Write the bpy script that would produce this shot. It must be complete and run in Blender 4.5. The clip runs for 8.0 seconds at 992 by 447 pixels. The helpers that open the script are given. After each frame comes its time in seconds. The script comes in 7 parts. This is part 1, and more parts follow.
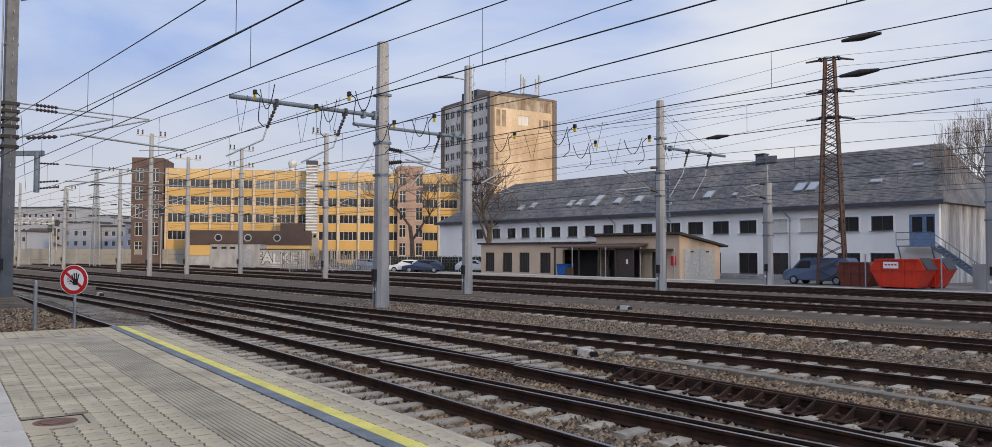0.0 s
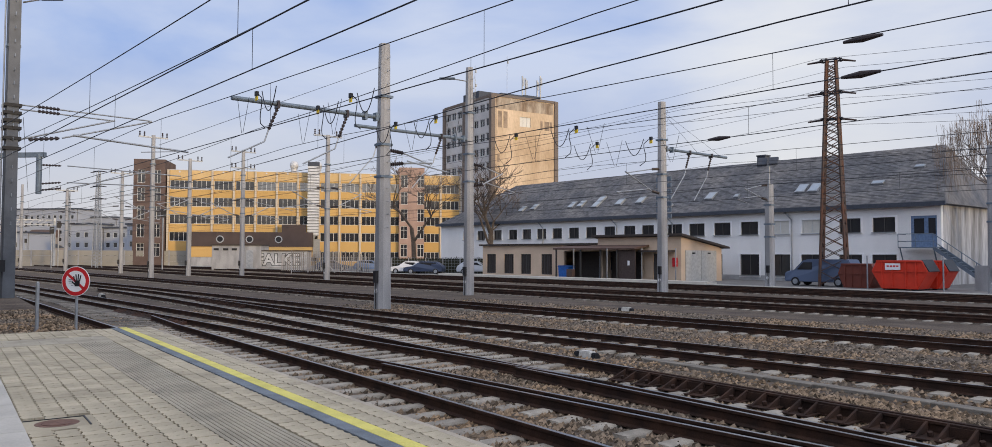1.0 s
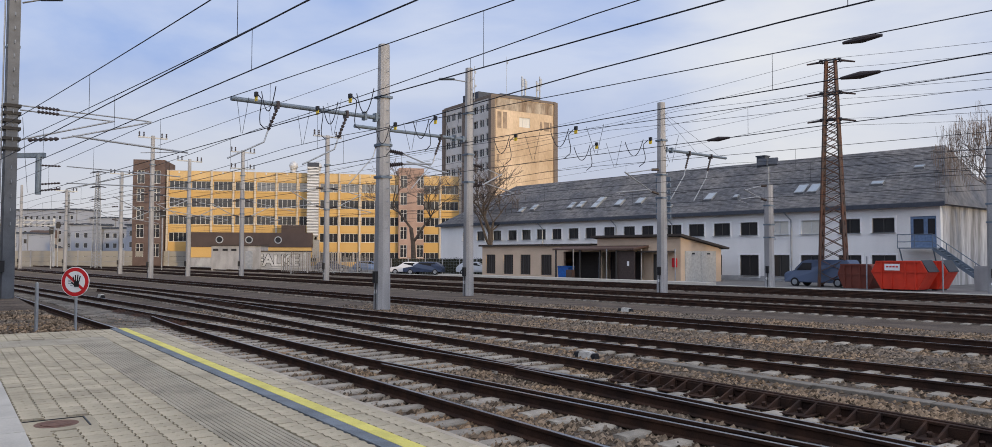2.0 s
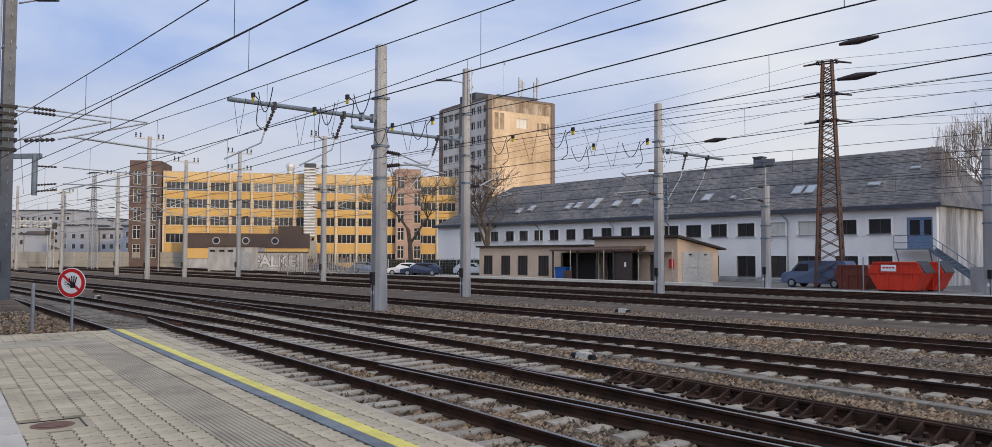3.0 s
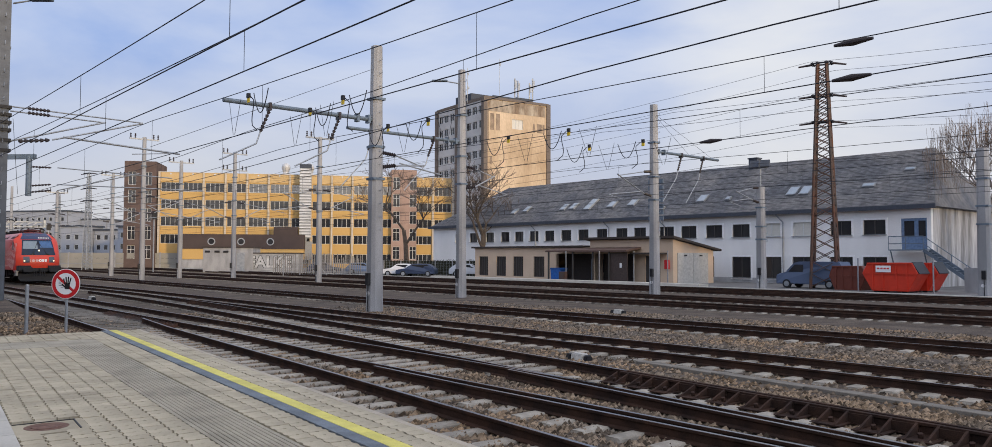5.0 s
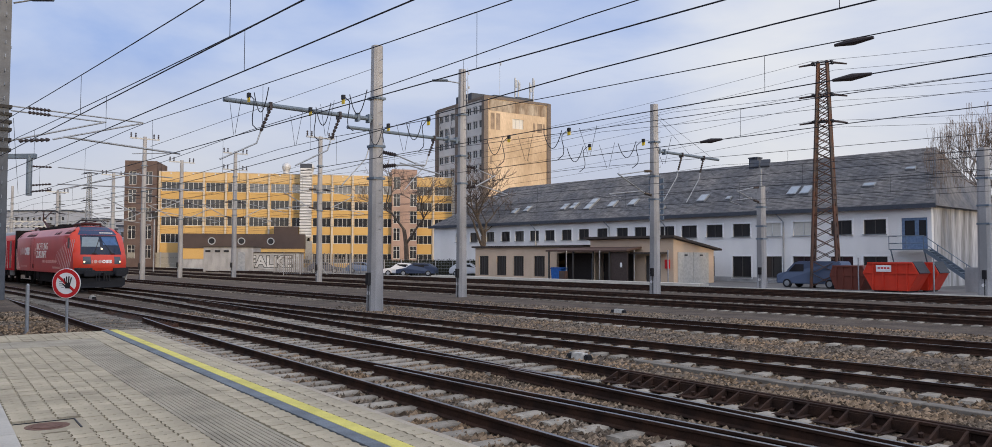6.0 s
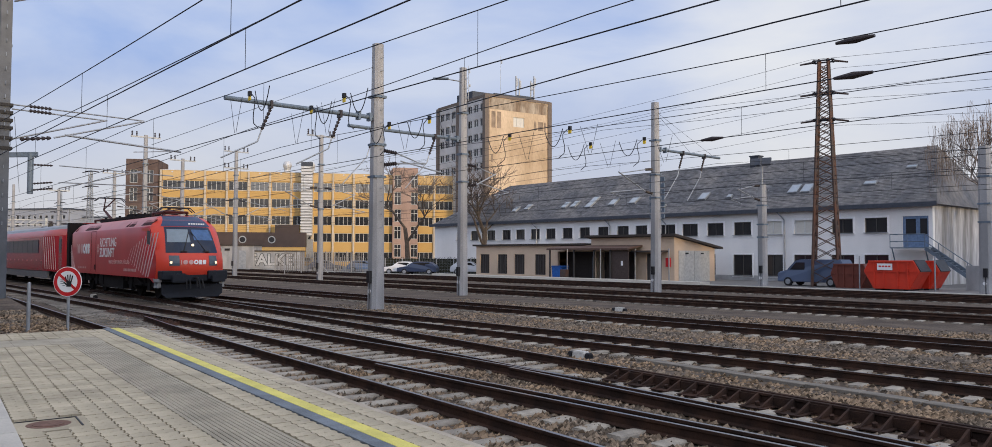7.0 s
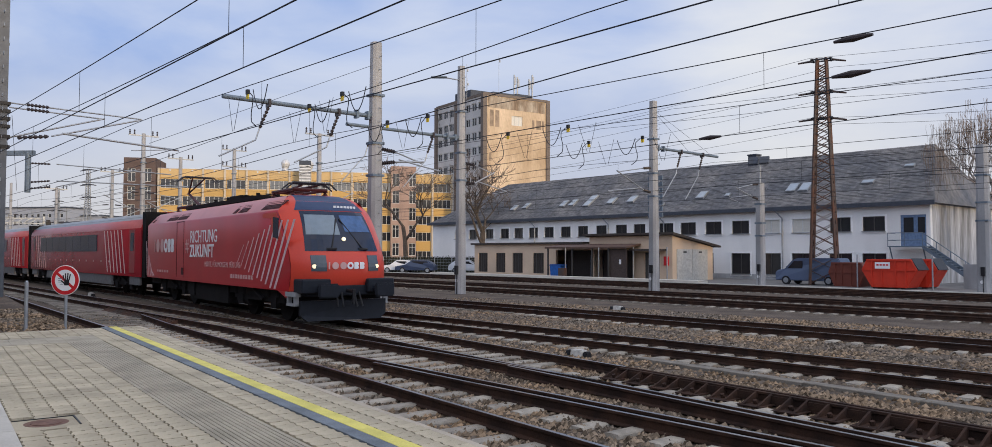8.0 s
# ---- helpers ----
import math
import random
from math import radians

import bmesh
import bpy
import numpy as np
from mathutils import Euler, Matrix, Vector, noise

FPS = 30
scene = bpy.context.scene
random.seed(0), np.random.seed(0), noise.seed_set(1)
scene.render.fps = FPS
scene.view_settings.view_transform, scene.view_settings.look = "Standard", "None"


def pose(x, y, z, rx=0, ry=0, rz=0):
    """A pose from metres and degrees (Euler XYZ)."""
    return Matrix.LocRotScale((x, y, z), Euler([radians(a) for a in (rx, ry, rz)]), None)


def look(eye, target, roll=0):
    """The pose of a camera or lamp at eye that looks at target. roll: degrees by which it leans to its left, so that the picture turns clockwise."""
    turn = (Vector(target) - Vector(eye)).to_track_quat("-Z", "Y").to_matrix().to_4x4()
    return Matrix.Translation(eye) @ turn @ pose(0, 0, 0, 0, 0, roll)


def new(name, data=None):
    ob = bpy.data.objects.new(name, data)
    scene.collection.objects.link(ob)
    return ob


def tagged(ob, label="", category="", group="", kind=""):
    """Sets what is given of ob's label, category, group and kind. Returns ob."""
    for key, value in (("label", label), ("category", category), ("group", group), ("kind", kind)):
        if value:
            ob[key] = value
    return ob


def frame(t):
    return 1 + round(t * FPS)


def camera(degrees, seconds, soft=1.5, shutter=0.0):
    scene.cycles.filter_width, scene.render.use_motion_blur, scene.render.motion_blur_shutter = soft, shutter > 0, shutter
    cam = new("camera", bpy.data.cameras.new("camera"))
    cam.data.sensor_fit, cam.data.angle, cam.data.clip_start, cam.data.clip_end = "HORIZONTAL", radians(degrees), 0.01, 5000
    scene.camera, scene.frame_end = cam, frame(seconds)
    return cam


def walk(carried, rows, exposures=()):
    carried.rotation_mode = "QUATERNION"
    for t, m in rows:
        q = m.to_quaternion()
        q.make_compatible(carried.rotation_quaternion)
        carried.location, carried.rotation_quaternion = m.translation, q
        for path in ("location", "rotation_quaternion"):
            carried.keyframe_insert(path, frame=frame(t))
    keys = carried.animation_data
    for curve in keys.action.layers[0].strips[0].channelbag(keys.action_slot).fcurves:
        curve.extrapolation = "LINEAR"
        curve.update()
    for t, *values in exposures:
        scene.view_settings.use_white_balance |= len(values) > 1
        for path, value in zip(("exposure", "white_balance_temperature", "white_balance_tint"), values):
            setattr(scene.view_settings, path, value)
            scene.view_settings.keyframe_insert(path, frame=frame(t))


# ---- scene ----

# ---- camera, sky and sun ----
EYE = (0.0, 0.0, 2.08)
cam = camera(64.2, 8.0, soft=0.8)


def stand(pan, tilt):
    """The camera at its place, turned to the right by pan and up by tilt, in degrees."""
    return pose(*EYE, 90 + tilt, 0, -pan) @ pose(0, 0, 0, 0, 0, 0.15)


PATH = [(0.0, 0.115, 2.152), (0.5, 0.087, 2.235), (1.0, 0.006, 2.259), (1.5, -0.0, 2.267), (3.0, 0.247, 2.367),
        (3.5, 0.338, 2.371), (4.0, 0.406, 2.394), (4.5, 0.561, 2.433), (6.0, 0.535, 2.399), (6.5, 0.47, 2.343),
        (7.0, 0.47, 2.277), (7.5, 0.489, 2.259), (8.0, 0.601, 2.177)]
walk(cam, [(t, stand(a, b)) for t, a, b in PATH], [(0.0, 0.0, 6500, 10), (8.0, 0.0, 6500, 10)])

world = bpy.data.worlds.new("sky")
scene.world = world
world.use_nodes = True
wn = world.node_tree.nodes
wl = world.node_tree.links
wn.clear()
SUN_TO = Vector((0.60, -0.80, 0.0)).normalized()
SUN_EL = radians(8)
sky = wn.new("ShaderNodeTexSky")
sky.sky_type = "NISHITA"
sky.sun_disc = False
sky.sun_elevation = SUN_EL
sky.sun_rotation = math.atan2(SUN_TO.x, SUN_TO.y)
sky.air_density, sky.dust_density, sky.ozone_density = 1.0, 1.5, 1.5


def wnode(kind, **values):
    n = wn.new(kind)
    for key, value in values.items():
        n.inputs[key].default_value = value
    return n


geo = wn.new("ShaderNodeTexCoord")
flat = wn.new("ShaderNodeMapping")
flat.inputs["Scale"].default_value = (1.0, 1.0, 3.2)
wl.new(geo.outputs["Generated"], flat.inputs["Vector"])
clouds = wnode("ShaderNodeTexNoise", Scale=2.3, Detail=7.0, Roughness=0.52, Distortion=0.35)
wl.new(flat.outputs[0], clouds.inputs["Vector"])
ramp = wn.new("ShaderNodeValToRGB")
ramp.color_ramp.elements[0].position, ramp.color_ramp.elements[0].color = 0.36, (0.36, 0.505, 0.88, 1)
ramp.color_ramp.elements[1].position, ramp.color_ramp.elements[1].color = 0.62, (0.665, 0.745, 0.95, 1)
wl.new(clouds.outputs["Fac"], ramp.inputs["Fac"])
# a paler, warmer band towards the horizon, and the thin bright cloud ahead
split = wn.new("ShaderNodeSeparateXYZ")
wl.new(geo.outputs["Generated"], split.inputs[0])
low = wn.new("ShaderNodeMapRange")
low.inputs["From Min"].default_value, low.inputs["From Max"].default_value = 0.0, 0.24
low.inputs["To Min"].default_value, low.inputs["To Max"].default_value = 1.0, 0.0
wl.new(split.outputs["Z"], low.inputs["Value"])
warm = wn.new("ShaderNodeMix")
warm.data_type = "RGBA"
wl.new(low.outputs[0], warm.inputs["Factor"])
wl.new(ramp.outputs[0], warm.inputs[6])
warm.inputs[7].default_value = (0.73, 0.715, 0.73, 1)
bright = wn.new("ShaderNodeVectorMath")
bright.operation = "DOT_PRODUCT"
bright.inputs[1].default_value = Vector((0.46, 1.0, 0.24)).normalized()
wl.new(geo.outputs["Generated"], bright.inputs[0])
veil = wn.new("ShaderNodeMapRange")
veil.interpolation_type = "SMOOTHSTEP"
veil.inputs["From Min"].default_value, veil.inputs["From Max"].default_value = 0.965, 0.9995
wl.new(bright.outputs["Value"], veil.inputs["Value"])
thin = wn.new("ShaderNodeMath")
thin.operation = "MULTIPLY"
wl.new(veil.outputs[0], thin.inputs[0])
wl.new(clouds.outputs["Fac"], thin.inputs[1])
glow = wn.new("ShaderNodeMix")
glow.data_type = "RGBA"
wl.new(thin.outputs[0], glow.inputs["Factor"])
wl.new(warm.outputs[2], glow.inputs[6])
glow.inputs[7].default_value = (1.05, 1.03, 0.98, 1)
blend = wn.new("ShaderNodeMix")
blend.data_type = "RGBA"
blend.inputs["Factor"].default_value = 0.9
thin_sky = wn.new("ShaderNodeVectorMath")
thin_sky.operation = "SCALE"
thin_sky.inputs["Scale"].default_value = 0.1
wl.new(sky.outputs[0], thin_sky.inputs[0])
wl.new(thin_sky.outputs[0], blend.inputs[6])
wl.new(glow.outputs[2], blend.inputs[7])
# the cloud cover is brighter towards the zenith, and brighter and warmer on the sun's side


def widen(source, lo, hi, colour):
    """A tint that grows from white to colour as a value goes from lo to hi."""
    r = wn.new("ShaderNodeMapRange")
    r.interpolation_type = "SMOOTHSTEP"
    r.inputs["From Min"].default_value, r.inputs["From Max"].default_value = lo, hi
    wl.new(source, r.inputs["Value"])
    m = wn.new("ShaderNodeMix")
    m.data_type = "VECTOR"
    m.inputs[4].default_value = (1, 1, 1)
    m.inputs[5].default_value = colour
    wl.new(r.outputs[0], m.inputs["Factor"])
    return m.outputs[1]


sunward = wn.new("ShaderNodeVectorMath")
sunward.operation = "DOT_PRODUCT"
sunward.inputs[1].default_value = SUN_TO
wl.new(geo.outputs["Generated"], sunward.inputs[0])
dome = blend.outputs[2]
for tint in (widen(split.outputs["Z"], 0.34, 1.0, (1.58, 1.34, 1.06)), widen(sunward.outputs["Value"], -0.25, 0.9, (2.65, 2.5, 2.25))):
    times = wn.new("ShaderNodeVectorMath")
    times.operation = "MULTIPLY"
    wl.new(dome, times.inputs[0])
    wl.new(tint, times.inputs[1])
    dome = times.outputs[0]
back = wn.new("ShaderNodeBackground")
back.inputs["Strength"].default_value = 0.95
wl.new(dome, back.inputs["Color"])
wout = wn.new("ShaderNodeOutputWorld")
wl.new(back.outputs[0], wout.inputs["Surface"])

sun_light = bpy.data.lights.new("sun", "SUN")
sun_light.energy, sun_light.angle, sun_light.color = 2.1, radians(3), (1.0, 0.74, 0.42)
sun = new("sun", sun_light)
sun.matrix_world = look((0, 0, 0), -(SUN_TO * math.cos(SUN_EL) + Vector((0, 0, math.sin(SUN_EL)))))

# ---- materials ----
MATS = {}


def mat(name, colour, rough=0.7, metal=0.0, vary=0.25, scale=6.0, bump=0.15, fine=60.0, second=None, spots=0.0, per_piece=0.0, coat=0.0, coords="Object",
        emit=None, power=0.0, stretch=(1, 1, 1), island=False, spec=0.3):
    """A surface with variation at two scales: broad stains and fine grain, and a fine relief."""
    if name in MATS:
        return MATS[name]
    m = bpy.data.materials.new(name)
    m.use_nodes = True
    nt = m.node_tree
    b = nt.nodes["Principled BSDF"]
    b.inputs["Roughness"].default_value = rough
    b.inputs["Metallic"].default_value = metal
    b.inputs["Specular IOR Level"].default_value = spec
    b.inputs["Coat Weight"].default_value = coat
    tc = nt.nodes.new("ShaderNodeTexCoord")
    mp = nt.nodes.new("ShaderNodeMapping")
    mp.inputs["Scale"].default_value = stretch
    nt.links.new(tc.outputs[coords], mp.inputs["Vector"])
    big = nt.nodes.new("ShaderNodeTexNoise")
    big.inputs["Scale"].default_value, big.inputs["Detail"].default_value = scale, 5.0
    small = nt.nodes.new("ShaderNodeTexNoise")
    small.inputs["Scale"].default_value, small.inputs["Detail"].default_value = fine, 3.0
    for n in (big, small):
        nt.links.new(mp.outputs[0], n.inputs["Vector"])
    mix = nt.nodes.new("ShaderNodeMix")
    mix.data_type = "RGBA"
    second = second or tuple(c * (1 - vary) for c in colour)
    mix.inputs[6].default_value = (*second, 1)
    mix.inputs[7].default_value = (*colour, 1)
    rr = nt.nodes.new("ShaderNodeMapRange")
    rr.inputs["From Min"].default_value, rr.inputs["From Max"].default_value = 0.36, 0.62
    nt.links.new(big.outputs["Fac"], rr.inputs["Value"])
    nt.links.new(rr.outputs[0], mix.inputs["Factor"])
    grain = nt.nodes.new("ShaderNodeMapRange")
    grain.inputs["From Min"].default_value, grain.inputs["From Max"].default_value = 0.3, 0.7
    grain.inputs["To Min"].default_value, grain.inputs["To Max"].default_value = 1 - vary * 0.6, 1 + vary * 0.4
    nt.links.new(small.outputs["Fac"], grain.inputs["Value"])
    tint = nt.nodes.new("ShaderNodeVectorMath")
    tint.operation = "SCALE"
    nt.links.new(mix.outputs[2], tint.inputs[0])
    last = grain.outputs[0]
    if per_piece:
        info = nt.nodes.new("ShaderNodeNewGeometry" if island else "ShaderNodeObjectInfo")
        pr = nt.nodes.new("ShaderNodeMapRange")
        pr.inputs["To Min"].default_value, pr.inputs["To Max"].default_value = 1 - per_piece, 1 + per_piece
        nt.links.new(info.outputs["Random Per Island" if island else "Random"], pr.inputs["Value"])
        mul = nt.nodes.new("ShaderNodeMath")
        mul.operation = "MULTIPLY"
        nt.links.new(last, mul.inputs[0])
        nt.links.new(pr.outputs[0], mul.inputs[1])
        last = mul.outputs[0]
    nt.links.new(last, tint.inputs["Scale"])
    nt.links.new(tint.outputs[0], b.inputs["Base Color"])
    if bump:
        bp = nt.nodes.new("ShaderNodeBump")
        bp.inputs["Strength"].default_value, bp.inputs["Distance"].default_value = bump, 0.02
        nt.links.new(small.outputs["Fac"], bp.inputs["Height"])
        nt.links.new(bp.outputs[0], b.inputs["Normal"])
    if emit:
        b.inputs["Emission Color"].default_value = (*emit, 1)
        b.inputs["Emission Strength"].default_value = power
    MATS[name] = m
    return m


CONCRETE = mat("mast_concrete", (0.36, 0.36, 0.365), 0.85, vary=0.3, scale=1.2, stretch=(1, 1, 0.3))
STEEL = mat("galvanised_steel", (0.36, 0.38, 0.40), 0.5, 0.6, vary=0.2, scale=3)
BLUE_STEEL = mat("painted_steel", (0.15, 0.19, 0.235), 0.55, 0.3, vary=0.2, scale=3)
RUST = mat("rust_brown", (0.12, 0.06, 0.04), 0.85, vary=0.5, scale=1.0, second=(0.07, 0.06, 0.055))
WIRE = mat("wire_dark", (0.035, 0.037, 0.045), 0.6, 0.4, vary=0.1)
INSULATOR = mat("insulator", (0.04, 0.03, 0.03), 0.3, vary=0.1)
YELLOW_TAG = mat("tag_yellow", (0.75, 0.52, 0.03), 0.5, vary=0.1)
RAIL_SIDE = mat("rail_side", (0.034, 0.022, 0.018), 0.85, vary=0.4, scale=3, second=(0.065, 0.036, 0.025), spec=0.1)
RAIL_TOP = mat("rail_top", (0.22, 0.225, 0.24), 0.3, 0.9, vary=0.15, scale=3, bump=0.0)
SLEEPER = mat("sleeper_concrete", (0.40, 0.36, 0.30), 0.9, vary=0.35, scale=4, per_piece=0.22)
SLEEPER_FAR = mat("sleeper_far", (0.24, 0.215, 0.18), 0.9, vary=0.45, scale=4, per_piece=0.3, island=True)
BALLAST = mat("ballast", (0.13, 0.10, 0.075), 0.95, vary=0.8, scale=0.9, fine=14, bump=0.9, second=(0.07, 0.052, 0.038))
STONE = mat("ballast_stone", (0.25, 0.175, 0.11), 0.95, vary=0.3, scale=0.5, second=(0.17, 0.142, 0.112), per_piece=0.8, island=True, spec=0.1)
EARTH = mat("yard_ground", (0.13, 0.115, 0.095), 0.95, vary=0.35, scale=0.3, fine=9, bump=0.5)
ASPHALT = mat("asphalt", (0.19, 0.185, 0.18), 0.9, vary=0.3, scale=0.5, fine=40)
PAVER = mat("paver", (0.50, 0.435, 0.315), 0.9, vary=0.25, scale=1.5, fine=70, per_piece=0.08)
PAVER_FAR = mat("paver_far", (0.50, 0.435, 0.315), 0.9, vary=0.25, scale=1.5, fine=70, per_piece=0.08, island=True)
JOINT = mat("joint_sand", (0.055, 0.048, 0.038), 0.95, vary=0.3)
GROOVE = mat("guide_slab", (0.42, 0.375, 0.29), 0.9, vary=0.25, scale=2)
LINE_YELLOW = mat("line_yellow", (0.74, 0.66, 0.17), 0.7, vary=0.18, scale=3)
LINE_GREY = mat("line_grey", (0.19, 0.22, 0.25), 0.8, vary=0.3, scale=3)
SLAB = mat("light_slab", (0.55, 0.52, 0.46), 0.85, vary=0.15, scale=2)
SLAB_OLD = mat("old_slab", (0.235, 0.21, 0.175), 0.9, vary=0.35, scale=3)
RED_SIGN = mat("sign_red", (0.55, 0.02, 0.025), 0.45, vary=0.05)
WHITE_SIGN = mat("sign_white", (0.80, 0.80, 0.80), 0.45, vary=0.04)
BLACK = mat("black_paint", (0.015, 0.015, 0.017), 0.5, vary=0.1)
GLASS_DARK = mat("window_glass", (0.035, 0.036, 0.04), 0.08, vary=0.4, scale=0.3, bump=0.0, spec=0.5)
WHITE_FRAME = mat("window_frame_white", (0.62, 0.62, 0.60), 0.6, vary=0.1)
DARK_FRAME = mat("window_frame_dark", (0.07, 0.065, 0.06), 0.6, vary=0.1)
HEDGE = mat("hedge", (0.035, 0.035, 0.022), 0.95, vary=0.4, scale=3, fine=30, bump=0.8)
BARK = mat("bark", (0.10, 0.08, 0.065), 0.95, vary=0.35, scale=3)
BIRCH = mat("birch_bark", (0.36, 0.33, 0.31), 0.9, vary=0.5, scale=2, second=(0.10, 0.085, 0.08))
TWIG = mat("twig", (0.19, 0.15, 0.125), 0.95, vary=0.3, scale=3)
EAVE = mat("eave_dark", (0.06, 0.07, 0.09), 0.7, vary=0.2)
LAMP_GLASS = mat("headlamp_glass", (0.08, 0.10, 0.12), 0.12, vary=0.1, bump=0)
DARK_STEEL = mat("dark_mast_steel", (0.13, 0.14, 0.155), 0.6, 0.3, vary=0.25, scale=2)


# ---- small tools ----
def part(name, bm, material, parent=None, label="", smooth=False):
    """Links a bmesh as one mesh object under a thing or a part."""
    me = bpy.data.meshes.new(name)
    bm.normal_update()
    bm.to_mesh(me)
    bm.free()
    for m in (material if isinstance(material, (list, tuple)) else [material]):
        me.materials.append(m)
    if smooth:
        for f in me.polygons:
            f.use_smooth = True
    ob = new(name, me)
    if parent is not None:
        ob.parent = parent
    if label:
        ob["label"] = label
    return ob


def empty(name, m, label, category, group="", kind=""):
    ob = new(name)
    ob.matrix_basis = m
    ob.empty_display_size = 0.2
    return tagged(ob, label, category, group, kind)


def box(bm, c, s, m=None, mi=0):
    """A box with its centre and full sizes."""
    r = bmesh.ops.create_cube(bm, size=1.0, matrix=(m or Matrix()) @ Matrix.Translation(c) @ Matrix.Diagonal((*s, 1)))
    if mi:
        for v in r["verts"]:
            for f in v.link_faces:
                f.material_index = mi
    return bm


def bar(bm, a, b, r0, r1=None, seg=8, caps=True):
    """A round bar from a to b."""
    a, b = Vector(a), Vector(b)
    d = b - a
    m = Matrix.Translation((a + b) / 2) @ d.to_track_quat("Z", "Y").to_matrix().to_4x4()
    bmesh.ops.create_cone(bm, cap_ends=caps, segments=seg, radius1=r0, radius2=r0 if r1 is None else r1, depth=d.length, matrix=m)
    return bm


def flat_bar(bm, a, b, w, h):
    """A square-edged bar from a to b, w wide and h high."""
    a, b = Vector(a), Vector(b)
    d = b - a
    q = d.to_track_quat("X", "Z").to_matrix().to_4x4()
    bmesh.ops.create_cube(bm, size=1.0, matrix=Matrix.Translation((a + b) / 2) @ q @ Matrix.Diagonal((d.length, w, h, 1)))
    return bm


def prism(bm, pts, a, b, axis="x", mi=0):
    """Pulls a closed outline from a to b along an axis; pts are the two other coordinates in order."""
    def at(p, v):
        return {"x": (v, p[0], p[1]), "y": (p[0], v, p[1]), "z": (p[0], p[1], v)}[axis]
    lo = [bm.verts.new(at(p, a)) for p in pts]
    hi = [bm.verts.new(at(p, b)) for p in pts]
    fs = [bm.faces.new(lo), bm.faces.new(hi[::-1])]
    n = len(pts)
    for i in range(n):
        fs.append(bm.faces.new((lo[i], hi[i], hi[(i + 1) % n], lo[(i + 1) % n])))
    for f in fs:
        f.material_index = mi
    bmesh.ops.recalc_face_normals(bm, faces=fs)
    return bm


def curve(name, runs, r, material, parent=None, label="", res=1):
    """Round wire along one or more runs of points."""
    cu = bpy.data.curves.new(name, "CURVE")
    cu.dimensions, cu.bevel_depth, cu.bevel_resolution = "3D", r, res
    for pts in runs:
        sp = cu.splines.new("POLY")
        sp.points.add(len(pts) - 1)
        for q, p in zip(sp.points, pts):
            q.co = (*p, 1)
    cu.materials.append(material)
    tmp = bpy.data.objects.new(name, cu)
    scene.collection.objects.link(tmp)
    me = bpy.data.meshes.new_from_object(tmp.evaluated_get(bpy.context.evaluated_depsgraph_get()))
    bpy.data.objects.remove(tmp)
    bpy.data.curves.remove(cu)
    ob = new(name, me)
    if parent is not None:
        ob.parent = parent
    if label:
        ob["label"] = label
    return ob


def words(name, text, size, material, parent, m, depth=0.004, label="", bold=0.0):
    cu = bpy.data.curves.new(name, "FONT")
    cu.body, cu.size, cu.extrude, cu.offset, cu.resolution_u = text, size, depth, bold, 3
    cu.materials.append(material)
    tmp = bpy.data.objects.new(name, cu)
    scene.collection.objects.link(tmp)
    me = bpy.data.meshes.new_from_object(tmp.evaluated_get(bpy.context.evaluated_depsgraph_get()))
    bpy.data.objects.remove(tmp)
    bpy.data.curves.remove(cu)
    ob = new(name, me)
    ob.parent = parent
    ob.matrix_basis = m
    if label:
        ob["label"] = label
    return ob


B = bmesh.new
YARD = pose(0, 0, 0, 0, 0, -49.5)          # x runs along the main tracks towards the station, y across them
PLAT = pose(0, 0, 0, 0, 0, -54.9)          # x runs along the platform edge
EDGE = 4.02                                # platform edge, across
PZ = 0.38                                  # platform height over the rails


# ---- ground, ballast, platform ----
def ground_sheet():
    bm = B()
    bmesh.ops.create_grid(bm, x_segments=2, y_segments=2, size=2500)
    ob = part("ground", bm, EARTH)
    ob.location = (0, 900, -0.34)
    tagged(ob, "grey-brown yard ground reaching the horizon", "ground", kind="structure")
    bm = B()
    bmesh.ops.create_grid(bm, x_segments=130, y_segments=60, size=1.0, matrix=Matrix.Diagonal((160, 22, 1, 1)))
    for v in bm.verts:
        v.co.z += noise.noise(v.co * 0.9) * 0.02
    bed = part("ballast_bed", bm, BALLAST, smooth=True)
    bed.matrix_basis = YARD @ pose(-95, 26.5, -0.20)
    tagged(bed, "grey and brown crushed stone ballast under the tracks", "ballast", kind="structure")
    bm = B()
    box(bm, (0, 0, 0), (260, 26, 0.3))
    road = part("road", bm, ASPHALT)
    road.matrix_basis = YARD @ pose(-60, 62.5, -0.29)
    tagged(road, "worn grey asphalt yard road behind the tracks", "road", kind="structure")
    bm = B()
    box(bm, (0, 0, 0), (150, 0.5, 0.28))
    kerb = part("kerb", bm, SLAB)
    kerb.matrix_basis = YARD @ pose(-72, 49.2, -0.16)
    tagged(kerb, "pale concrete loading edge beside the tracks", "kerb", kind="structure")


ground_sheet()

RAIL_SHAPE = [(-0.075, -0.172), (0.075, -0.172), (0.07, -0.158), (0.012, -0.14), (0.011, -0.05), (0.036, -0.036), (0.036, -0.004), (0.028, 0.0),
              (-0.028, 0.0), (-0.036, -0.004), (-0.036, -0.036), (-0.011, -0.05), (-0.012, -0.14), (-0.07, -0.158)]


